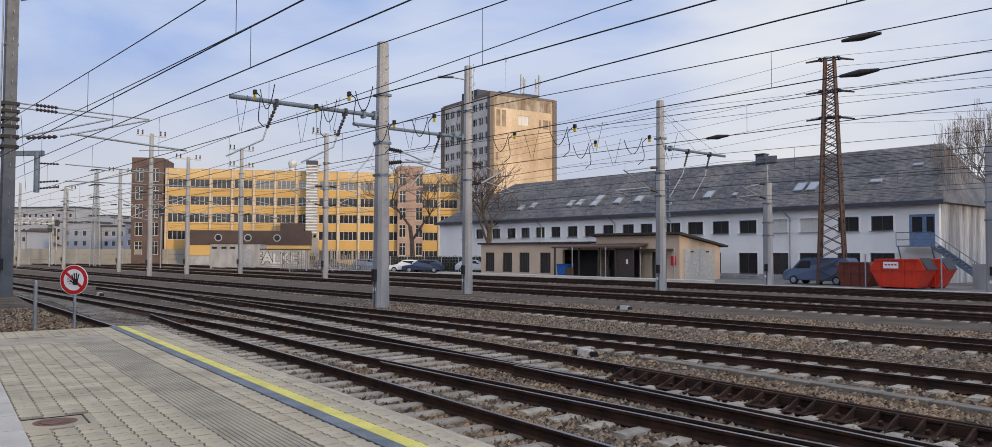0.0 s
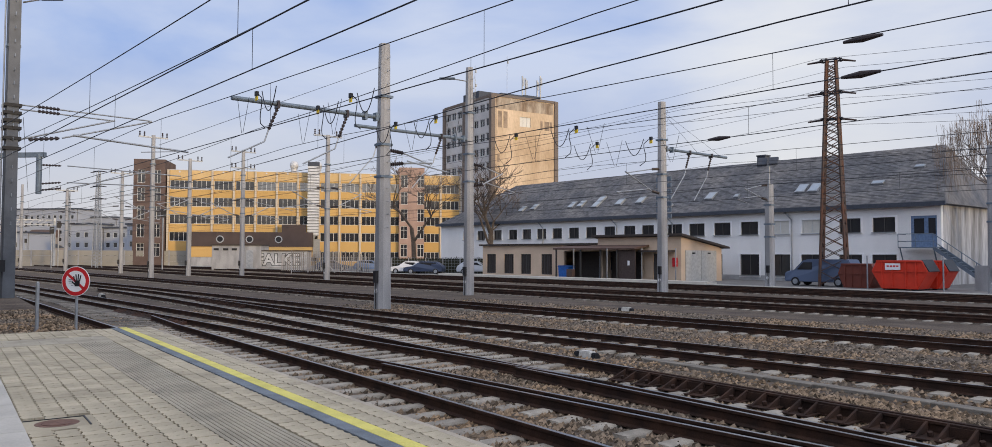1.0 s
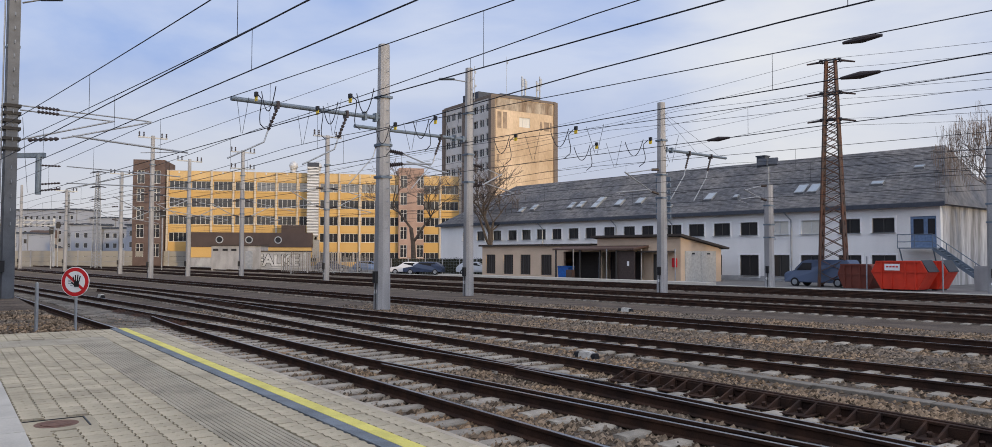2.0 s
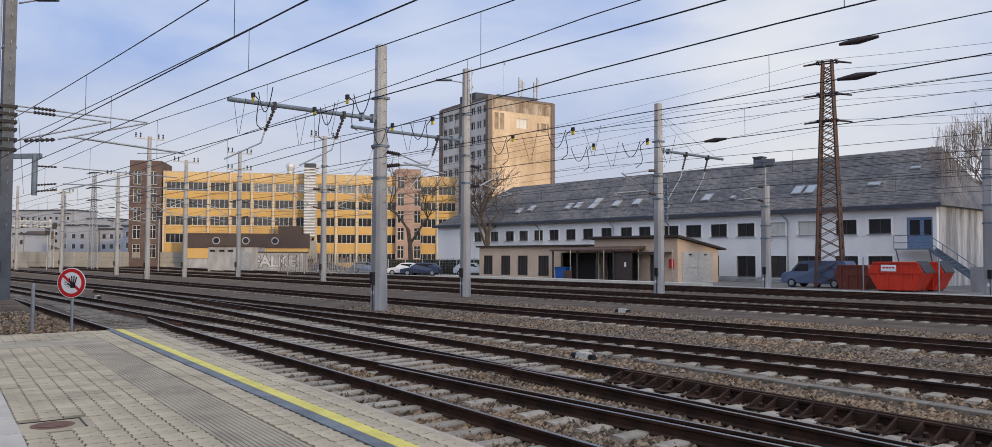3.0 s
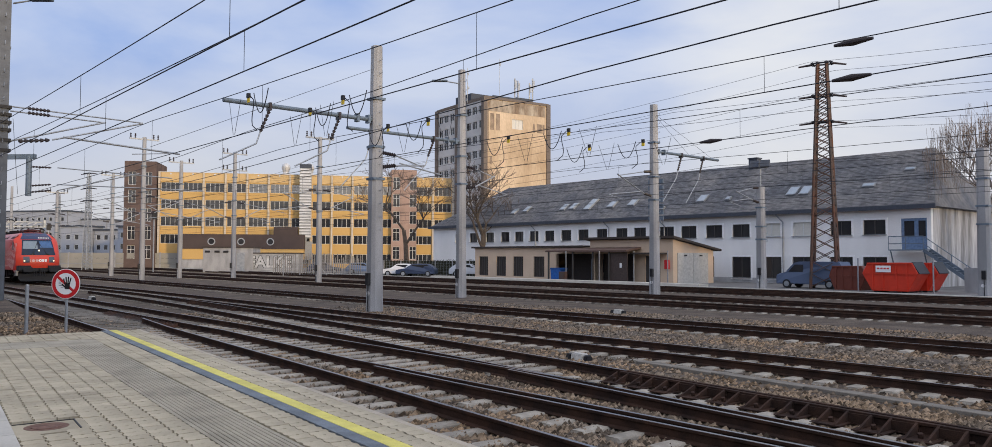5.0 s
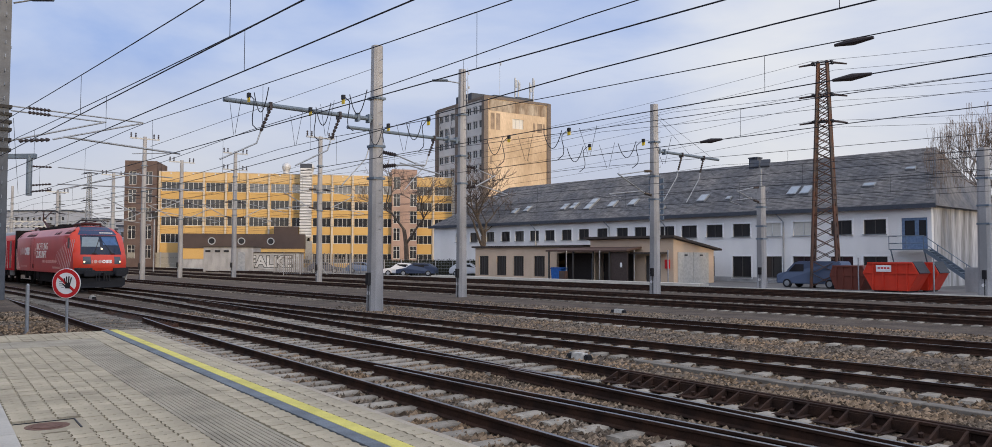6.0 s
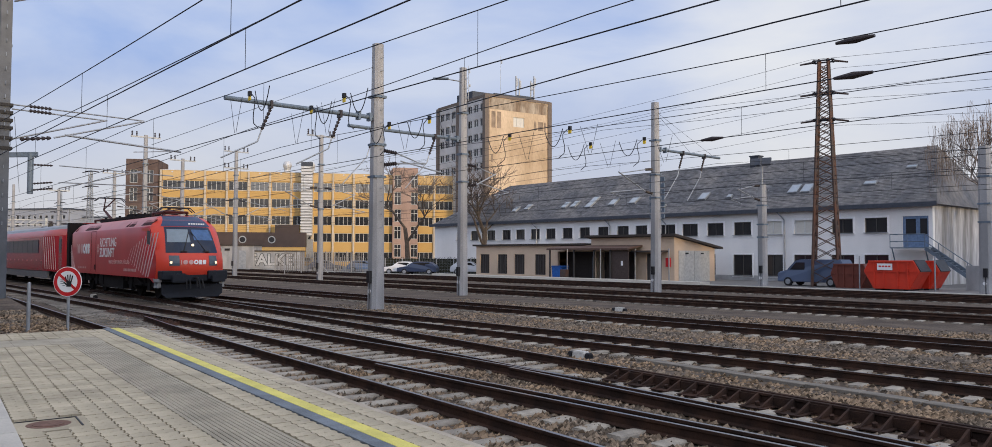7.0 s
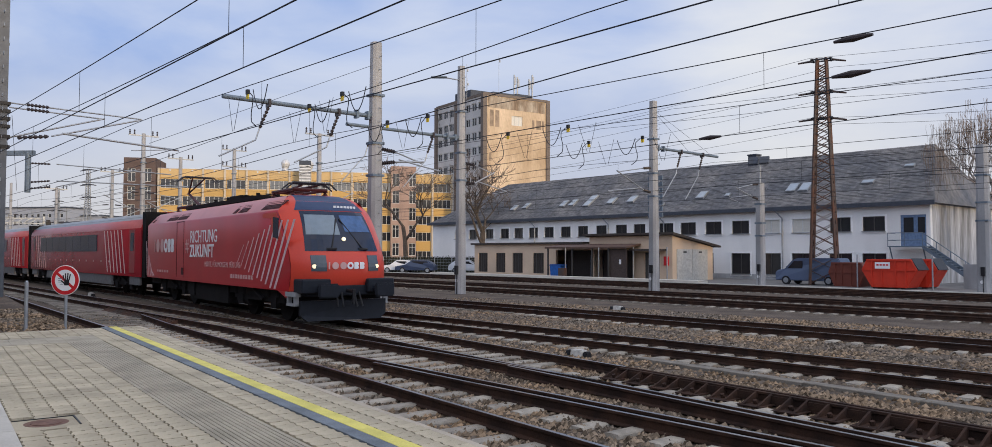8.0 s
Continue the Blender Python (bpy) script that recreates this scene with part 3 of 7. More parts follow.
SHED_TAN = mat("shed_tan", (0.66, 0.50, 0.36), 0.9, vary=0.15, scale=0.4, fine=20)
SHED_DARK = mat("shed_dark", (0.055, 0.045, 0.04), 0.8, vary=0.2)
# roller blinds, and the painted reflection in the block's gable window
PALE_PANE = mat("pale_pane", (0.62, 0.60, 0.54), 0.8, vary=0.08)
METAL_DUCT = mat("duct_metal", (0.60, 0.61, 0.62), 0.6, 0.4, vary=0.15, scale=1)

WHITE_M = pose(33.48, 59.4, 0, 0, 0, -49.5)     # right-hand corner of the long white building; x runs along its wall
UPPER = [-57.4, -54.4, -51.2, -48.35, -45.86, -43.31, -40.75, -38.1, -35.51, -32.84, -30.1, -27.7, -24.4, -21.8, -18.98, -16.14, -13.16, -10.24, -6.93, -4.22]


def white_building():
    ob = empty("white_building", WHITE_M, "long two-storey white rendered building with a grey slate hipped roof", "building")
    L, D, zb, ze = 63.0, 14.0, -0.35, 6.0
    holes = []
    for i, x in enumerate(UPPER):
        w = 1.5 if x < -26 else 1.75
        holes.append((L + x - w / 2, 3.92, w, 1.2))
    lower = [x for x in UPPER if x > -17.5]
    for x in lower:
        holes.append((L + x - 0.95, 0.27, 1.9, 1.9))
    holes.append((L - 2.2, 2.75, 1.9, 2.4))
    holes.append((L - 20.3, -0.1, 1.3, 2.3))
    bm = B()
    facade(bm, L, zb, ze, 0.4, holes)
    bmesh.ops.translate(bm, vec=(-L, 0, 0), verts=bm.verts)
    box(bm, (-L + 0.2, D / 2, (zb + ze) / 2), (0.4, D - 0.8, ze - zb))
    box(bm, (-L / 2, D - 0.2, (zb + ze) / 2), (L, 0.4, ze - zb))
    part("wall", bm, WHITE_WALL, ob)
    # streaks are weathering; the darker grey also holds the shade on this end
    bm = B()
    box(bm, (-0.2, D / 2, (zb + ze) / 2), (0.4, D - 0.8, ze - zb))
    part("end_wall", bm, mat("render_weathered_shade", (0.50, 0.49, 0.48), 0.9, vary=0.5, scale=1.1, fine=7, second=(0.22, 0.21, 0.20), stretch=(1, 1, 0.12)), ob, "weathered rendered end wall with shade in its grey")
    # dark sheet put in for the shade of the rooms behind the windows
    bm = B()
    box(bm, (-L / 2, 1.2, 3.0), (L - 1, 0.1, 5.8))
    part("inner_wall", bm, DARK_FRAME, ob, "dark sheet standing in for the unlit rooms behind the windows")
    trims = {}
    for h in holes[:-2]:
        if (h[2], h[3]) not in trims:
            bm = B()
            lattice(bm, h[2] + 0.32, h[3] + 0.32, 0.16, 0, False)
            me = bpy.data.meshes.new("window_surround")
            bm.to_mesh(me)
            bm.free()
            me.materials.append(mat("surround_white", (0.86, 0.86, 0.85), 0.85, vary=0.08))
            trims[(h[2], h[3])] = me
        tr = new("window_surround", trims[(h[2], h[3])])
        tr.parent = ob
        tr.location = (h[0] - L + h[2] / 2, 0.015, h[1] - 0.16)
    for i, h in enumerate(holes[:-2]):
        blind = i in (16, 17)
        window(ob, h[0] - L, h[1], h[2], h[3], bars=1, frame_mat=DARK_FRAME if not blind else WHITE_FRAME, pane=PALE_PANE if blind else None)
    sills = {}
    for h in holes[:-2]:
        if h[2] not in sills:
            bm = B()
            box(bm, (0, -0.05, 0), (h[2] + 0.16, 0.22, 0.05))
            me = bpy.data.meshes.new("window_sill")
            bm.to_mesh(me)
            bm.free()
            me.materials.append(STEEL)
            sills[h[2]] = me
        si = new("window_sill", sills[h[2]])
        si.parent = ob
        si.location = (h[0] - L + h[2] / 2, 0.0, h[1] - 0.0)
    bm = B()
    box(bm, (-L / 2, -0.012, -0.05), (L, 0.024, 0.7))
    part("plinth", bm, mat("plinth_grey", (0.42, 0.42, 0.42), 0.9, vary=0.3, scale=1.0), ob, "grey splash-stained plinth")
    bm = B()
    box(bm, (0, 0, 1.2), (1.9, 0.06, 2.4))
    d = part("door", bm, mat("door_blue", (0.16, 0.24, 0.38), 0.5), ob, "blue-grey upper door with a window")
    d.matrix_basis = pose(-1.25, 0.12, 2.75)
    bm = B()
    box(bm, (-0.35, -0.05, 1.6), (0.72, 0.04, 1.2))
    box(bm, (0.58, -0.05, 1.6), (0.5, 0.04, 1.2))
    part("pane", bm, GLASS_DARK, d)
    # hipped roof
    ov = 0.5
    zr = 11.35
    x0, x1, y0, y1 = -L - ov, ov, -ov, D + ov
    hx = 2.6
    bm = B()
    v = [bm.verts.new(p) for p in ((x0, y0, ze), (x1, y0, ze), (x1, y1, ze), (x0, y1, ze), (x0 + 8, 7, zr), (x1 - hx, 7, zr))]
    for f in ((0, 1, 5, 4), (1, 2, 5), (2, 3, 4, 5), (3, 0, 4), (3, 2, 1, 0)):
        bm.faces.new([v[i] for i in f])
    part("roof", bm, SLATE, ob, "grey slate hipped roof with lichen stains")
    bm = B()
    box(bm, ((x0 + x1) / 2, y0 - 0.02, ze + 0.02), (x1 - x0, 0.16, 0.34))
    part("gutter", bm, EAVE, ob, "dark eaves gutter")
    # slates in courses on the street side
    rng = random.Random(2)
    verts, faces = [], []
    up = Vector((0, 7 + ov, zr - ze))
    run = up.length
    up.normalize()
    nor = Vector((0, -up.z, up.y))
    rows = 40
    for r in range(rows):
        s = r / rows * run
        k = s / run
        a, b = x0 + 8 * k + 0.1, x1 - hx * k - 0.1
        x = a
        while x < b:
            w = min(rng.uniform(0.26, 0.42), b - x)
            lift = rng.uniform(0.012, 0.035)
            base = Vector((0, y0, ze)) + up * s
            top = Vector((0, y0, ze)) + up * min(run, s + run / rows * 1.05)
            n0 = len(verts)
            for xx, q, e in ((x, base, lift), (x + w * 0.975, base, lift), (x + w * 0.975, top, 0.006), (x, top, 0.006)):
                p = q + nor * e
                verts.append((xx, p.y, p.z))
            for xx, q in ((x, base), (x + w * 0.975, base)):
                verts.append((xx, q.y, q.z))
            faces += [(n0, n0 + 1, n0 + 2, n0 + 3), (n0 + 4, n0 + 5, n0 + 1, n0)]
            x += w
    me = bpy.data.meshes.new("slate_courses")
    me.from_pydata(verts, [], faces)
    me.materials.append(SLATE)
    sl = new("slate_course", me)
    sl.parent = ob
    sl["kind"] = "stuff"
    # skylights, chimney, vents
    def on_roof(x, k):
        return Matrix.Translation(Vector((x, y0, ze)) + up * (run * k) + nor * 0.05) @ pose(0, 0, 0, math.degrees(math.atan2(up.z, up.y)))
    for x, k, w, h in ((-48.5, 0.30, 0.8, 1.1), (-46.6, 0.34, 0.8, 1.1), (-40.2, 0.33, 0.8, 1.2), (-38.8, 0.34, 0.8, 1.2), (-36.3, 0.36, 0.9, 2.2), (-33.0, 0.33, 0.9, 1.2),
                       (-30.2, 0.34, 0.9, 1.2), (-21.5, 0.33, 0.9, 1.2), (-12.2, 0.36, 0.9, 1.3), (-11.0, 0.36, 0.9, 1.3), (-5.6, 0.38, 1.0, 0.5), (-3.0, 0.62, 0.8, 0.4), (-18.5, 0.3, 0.5, 0.5), (-25.5, 0.18, 0.5, 0.5)):
        bm = B()
        box(bm, (0, 0, 0.05), (w, h, 0.16))
        s = part("skylight", bm, STEEL, ob)
        s.matrix_basis = on_roof(x, k)
        bm = B()
        box(bm, (0, 0, 0.14), (w - 0.16, h - 0.16, 0.02))
        part("pane", bm, mat("skylight_glass", (0.35, 0.40, 0.45), 0.12, vary=0.1, bump=0), s)
    bm = B()
    box(bm, (-18.6, 6.6, 11.2), (0.9, 0.8, 1.3))
    box(bm, (-18.6, 6.6, 11.9), (1.05, 0.95, 0.12))
    part("chimney", bm, EAVE, ob, "dark brick chimney on the ridge")
    bm = B()
    for x in (-43.0, -31.8, -12.0, -24.6):
        bar(bm, (x, -0.12, -0.2), (x, -0.12, 5.2), 0.06)
        bar(bm, (x, -0.12, 5.2), (x - 0.5, -0.5, 5.9), 0.06)
    part("downpipe", bm, STEEL, ob)["kind"] = "stuff"
    # outside stair at the right-hand end
    st = empty("outside_stair", WHITE_M @ pose(0, -0.2, -0.32), "grey steel outside stair with landing and railing by a white wall", "stair")
    bm = B()
    box(bm, (-1.2, -0.7, 3.02), (2.6, 1.4, 0.08))
    for x in (-2.4, -0.0):
        bar(bm, (x, -1.3, 3.0), (x, -0.2, 0.9), 0.05)
    part("landing", bm, BLUE_STEEL, st)
    bm = B()
    for s in (-1.35, -0.15):
        flat_bar(bm, (0.0, s, 3.0), (3.9, s, 0.1), 0.05, 0.25)
    for i in range(15):
        box(bm, (0.2 + i * 0.25, -0.75, 2.85 - i * 0.19), (0.27, 1.2, 0.04))
    part("flight", bm, BLUE_STEEL, st)
    bm = B()
    for z in (3.5, 4.05):
        bar(bm, (-2.5, -1.38, z), (0.0, -1.38, z), 0.03)
        bar(bm, (-2.5, -1.38, z), (-2.5, -0.0, z), 0.03)
        bar(bm, (0.0, -1.38, z), (3.9, -1.38, z - 2.9), 0.03)
    for x in (-2.5, -1.25, 0.0):
        bar(bm, (x, -1.38, 3.0), (x, -1.38, 4.05), 0.03)
    for i in range(1, 5):
        bar(bm, (i * 0.95, -1.38, 3.0 - i * 0.7), (i * 0.95, -1.38, 4.05 - i * 0.7), 0.03)
    part("railing", bm, BLUE_STEEL, st)


def shed():
    """The low flat-roofed building by the tracks, 9 m before the white one."""
    ob = empty("flat_roofed_shed", WHITE_M @ pose(0, -10.0, -0.2), "low tan railway shed with flat dark roofs and open porch", "shed")
    H1 = 3.2
    holes = [(x - 0.75, 0.35, 1.5, 2.0) for x in (-40.6, -37.8, -35.2, -32.2)]
    E = -16.3
    bm = B()
    facade(bm, 42.0 + E, 0.0, H1, 0.3, [(h[0] + 42.0, *h[1:]) for h in holes] + [(12.2, 0.02, 9.3, 2.6), (22.8, 0.02, 1.6, 2.4)])
    bmesh.ops.translate(bm, vec=(-42.0, 0, 0), verts=bm.verts)
    box(bm, (-41.85, 3.6, H1 / 2), (0.3, 6.6, H1))
    box(bm, (-33.7, 6.75, H1 / 2), (16.6, 0.3, H1))
    box(bm, ((E - 25.5) / 2, 5.65, 1.45), (E + 25.5, 0.3, 2.9))
    box(bm, ((E - 25.5) / 2, 0.15, H1 + 0.31), (E + 25.5, 0.3, 0.62))
    for x in (-25.35, E - 0.15):
        prism(bm, [(0.3, 0.0), (5.5, 0.0), (5.5, 2.97), (0.3, 3.76)], x - 0.15, x + 0.15)
    part("wall", bm, SHED_TAN, ob)
    bm = B()
    box(bm, (-34.2, 3.4, H1 + 0.09), (16.2, 7.4, 0.18))
    part("roof", bm, SHED_DARK, ob, "flat dark felt roof with a deep edge")
    bm = B()
    prism(bm, [(-0.5, 3.90), (6.4, 2.86), (6.4, 3.02), (-0.5, 4.08)], -25.9, E + 0.45)
    part("roof", bm, SHED_DARK, ob, "dark felt roof falling to the back")
    bm = B()
    prism(bm, [(-2.0, 2.75), (0.2, 3.05), (0.2, 3.2), (-2.0, 2.9)], -29.3, -19.6)
    part("porch_roof", bm, mat("porch_brown", (0.12, 0.075, 0.06), 0.8, vary=0.25), ob, "brown sloping porch roof")
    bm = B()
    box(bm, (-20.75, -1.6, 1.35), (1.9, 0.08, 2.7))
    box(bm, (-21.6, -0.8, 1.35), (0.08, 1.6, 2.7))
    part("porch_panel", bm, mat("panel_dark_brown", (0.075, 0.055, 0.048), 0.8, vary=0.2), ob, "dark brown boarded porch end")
    bm = B()
    box(bm, (-20.5, -1.66, 1.6), (0.22, 0.02, 0.4))
    part("notice_plate", bm, WHITE_SIGN, ob)
    bm = B()
    box(bm, (-26.2, 1.46, 1.1), (0.9, 0.05, 2.1))
    part("porch_door", bm, mat("porch_door_grey", (0.22, 0.26, 0.32), 0.6), ob, "grey-blue door inside the porch")
    # back wall coloured near black to hold the shade inside the porch
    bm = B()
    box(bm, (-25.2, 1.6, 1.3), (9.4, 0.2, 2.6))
    part("porch_wall", bm, SHED_DARK, ob, "back wall of the porch with the recess shade in its colour")
    bm = B()
    for x in (-29.1, -26.0, -23.6, -21.7):
        box(bm, (x, -1.75, 1.4), (0.12, 0.12, 2.8))
    part("porch_post", bm, DARK_FRAME, ob)["kind"] = "stuff"
    bm = B()
    box(bm, (-25.6, 1.48, 1.5), (1.0, 0.06, 1.2))
    part("porch_window", bm, GLASS_DARK, ob)
    for h in holes:
        window(ob, h[0], h[1], h[2], h[3], bars=3, frame_mat=DARK_FRAME, pane=SHED_DARK)
    bm = B()
    box(bm, (-18.4, 0.1, 1.25), (1.5, 0.06, 2.3))
    part("door", bm, DARK_FRAME, ob)
    # wide garage door in the end wall
    pale = mat("door_pale", (0.50, 0.49, 0.46), 0.7, vary=0.2)
    for i in range(2):
        y = 1.65 + i * 2.2
        bm = B()
        box(bm, (E + 0.03, y, 1.35), (0.06, 2.16, 2.66))
        for z in (0.5, 0.95, 1.4, 1.85, 2.3):
            box(bm, (E + 0.07, y, z), (0.03, 2.06, 0.04))
        leaf = part("garage_door", bm, pale, ob, "pale grey garage door leaf")
        bm = B()
        box(bm, (E + 0.08, y, 2.45), (0.03, 0.4, 0.12))
        part("door_slot", bm, BLACK, leaf)
    bm = B()
    box(bm, (-18.4, -0.6, 2.62), (3.0, 1.2, 0.14))
    part("door_canopy", bm, SHED_DARK, ob, "small flat canopy over the door")
    bm = B()
    box(bm, (-16.85, -0.1, 1.7), (0.4, 0.2, 0.75))
    part("red_box", bm, RED_SIGN, ob, "small red wall box")
    bm = B()
    box(bm, (-27.0, -4.2, 0.05), (33.0, 1.2, 0.55))
    part("loading_edge", bm, SLAB, ob, "pale concrete loading ledge")


def yellow_building():
    ob = empty("yellow_factory", pose(-62.3, 150, 0, 0, 0, 10.6), "long five-storey yellow factory building with ribbon windows", "factory building")
    L, z1 = 56.0, 17.9
    rows = [(15.4 - 0.15, 1.75), (12.0, 1.75), (8.7, 1.75), (5.4, 1.75), (1.6, 1.9)]
    bays = 14
    bw = L / bays
    holes = []
    for z, h in rows:
        for i in range(bays):
            holes.append((i * bw + 0.28, z - h / 2, bw - 0.56, h))
    bm = B()
    facade(bm, L, -0.4, z1, 0.4, holes)
    box(bm, (L / 2, 9, z1 / 2), (L, 17, z1 - 0.6))
    part("wall", bm, YELLOW, ob)
    bm = B()
    box(bm, (L / 2, -0.04, 17.2), (L + 0.1, 0.08, 1.7))
    part("parapet", bm, OCHRE, ob, "ochre parapet band")
    bm = B()
    for i in range(bays + 1):
        box(bm, (i * bw, -0.2, 8.9), (0.34, 0.4, 18.4))
    part("pilaster", bm, PILASTER, ob, "beige pilasters between the bays")["kind"] = "stuff"
    # stronger reflection added to some top panes, for a brighter sky in them
    mirroring = mat("mirroring_glass", (0.05, 0.05, 0.05), 0.05, vary=0.2, bump=0.0, spec=0.9)
    mirroring.node_tree.nodes["Principled BSDF"].inputs["IOR"].default_value = 1.65
    for h in holes:
        top = h[1] > 14 and 14 < h[0] < 44
        window(ob, h[0], h[1], h[2], h[3], bars=3, frame_mat=WHITE_FRAME, pane=mirroring if top else None)
    # roof-edge weathering and small roof things
    bm = B()
    box(bm, (L / 2, 0.1, 18.09), (L + 0.3, 0.5, 0.1))
    part("coping", bm, METAL_DUCT, ob, "thin grey sheet coping")
    bm = B()
    for i in range(bays):
        bar(bm, ((i + 0.5) * bw, -0.05, 17.75), ((i + 0.5) * bw, -0.14, 17.75), 0.16, seg=10)
    part("roof_outlet", bm, METAL_DUCT, ob, "small round roof outlets")["kind"] = "stuff"
    # low front annexe with portholes
    an = empty("brown_annexe", ob.matrix_basis @ pose(6, -7, -0.4), "low annexe with a dark brown band, round windows and yellow base", "annexe")
    bm = B()
    box(bm, (10, 3.0, 2.9), (22, 6, 1.9))
    part("base", bm, YELLOW, an)
    bm = B()
    box(bm, (10, 3.0, 5.2), (22.2, 6.2, 2.7))
    box(bm, (17.5, 4.2, 7.3), (4.4, 2.4, 1.6))
    part("band", bm, BROWN_PANEL, an, "dark brown cladding band")
    bm = B()
    box(bm, (10, 3.0, 0.97), (21.5, 5.8, 1.95))
    part("plinth", bm, CONCRETE, an)
    for x in (4.6, 9.8, 15.0):
        bm = B()
        bar(bm, (x, -0.18, 5.2), (x, 0.0, 5.2), 0.68, seg=20)
        p = part("porthole", bm, STEEL, an)
        bm = B()
        bar(bm, (x, -0.2, 5.2), (x, -0.1, 5.2), 0.5, seg=20)
        part("pane", bm, GLASS_DARK, p)
    # ribbed vent duct up the facade
    du = empty("vent_duct", ob.matrix_basis @ pose(27.0, -1.9, 0.0), "tall ribbed bright metal ventilation duct on a yellow facade", "ventilation duct")
    bm = B()
    box(bm, (0, 0, 12.4), (2.0, 1.5, 13.6))
    flat_bar(bm, (0, 0, 6.2), (-0.9, 0, 4.2), 1.4, 1.4)
    box(bm, (0.4, 0.1, 3.2), (1.8, 1.4, 3.6))
    # shaft coloured darker than its ribs to put shade in the gaps
    part("shaft", bm, mat("duct_shadow_metal", (0.30, 0.31, 0.32), 0.6, 0.4, vary=0.15), du)
    bm = B()
    for i in range(24):
        box(bm, (0, -0.02, 6.0 + i * 0.56), (2.2, 1.7, 0.3))
    part("rib", bm, METAL_DUCT, du)["kind"] = "stuff"
    bm = B()
    box(bm, (0, 0, 19.5), (2.2, 1.7, 0.8))
    part("cap", bm, EAVE, du)
    for x in (23.0, 27.6):
        v = empty("roof_ventilator", ob.matrix_basis @ pose(x, 2.5, 17.6), "round galvanised roof ventilator", "ventilator", "ventilators on the factory roof")
        bm = B()
        bar(bm, (0, 0, -0.3), (0, 0, 1.2), 0.85, 0.6, 14)
        bar(bm, (0, 0, 1.2), (0, 0, 2.0), 0.6, 0.85, 14)
        part("neck", bm, METAL_DUCT, v)
        bm = B()
        bmesh.ops.create_uvsphere(bm, u_segments=16, v_segments=10, radius=0.85, matrix=Matrix.Translation((0, 0, 2.2)))
        part("dome", bm, METAL_DUCT, v, smooth=True)
    # dark brick stair tower at one end, pink one at the other
    for name, m, label, w, d, h, mt, x, cols in (("dark_brick_tower", pose(-6.0, -1.0, -0.4), "dark brown brick stair tower with white gridded windows", 5.6, 9.0, 20.3, BRICK_DARK, 0, (0.7, 3.5)),
                                                 ("pink_brick_tower", pose(43.6, -1.2, -0.4), "pinkish brick stair tower with tall window strips", 5.0, 9.0, 19.8, BRICK_PINK, 0, (0.3, 3.6))):
        tw = empty(name, ob.matrix_basis @ m, label, "stair tower")
        hs = [(c, z, 1.35, 2.5) for c in cols for z in (2.0, 5.6, 9.0, 12.4, 15.8)]
        bm = B()
        facade(bm, w, 0, h, 0.4, hs)
        box(bm, (w / 2, d / 2 + 0.4, h / 2), (w, d - 0.5, h))
        part("wall", bm, mt, tw)
        for q in hs:
            window(tw, q[0], q[1], q[2], q[3], bars=1, cross=True)


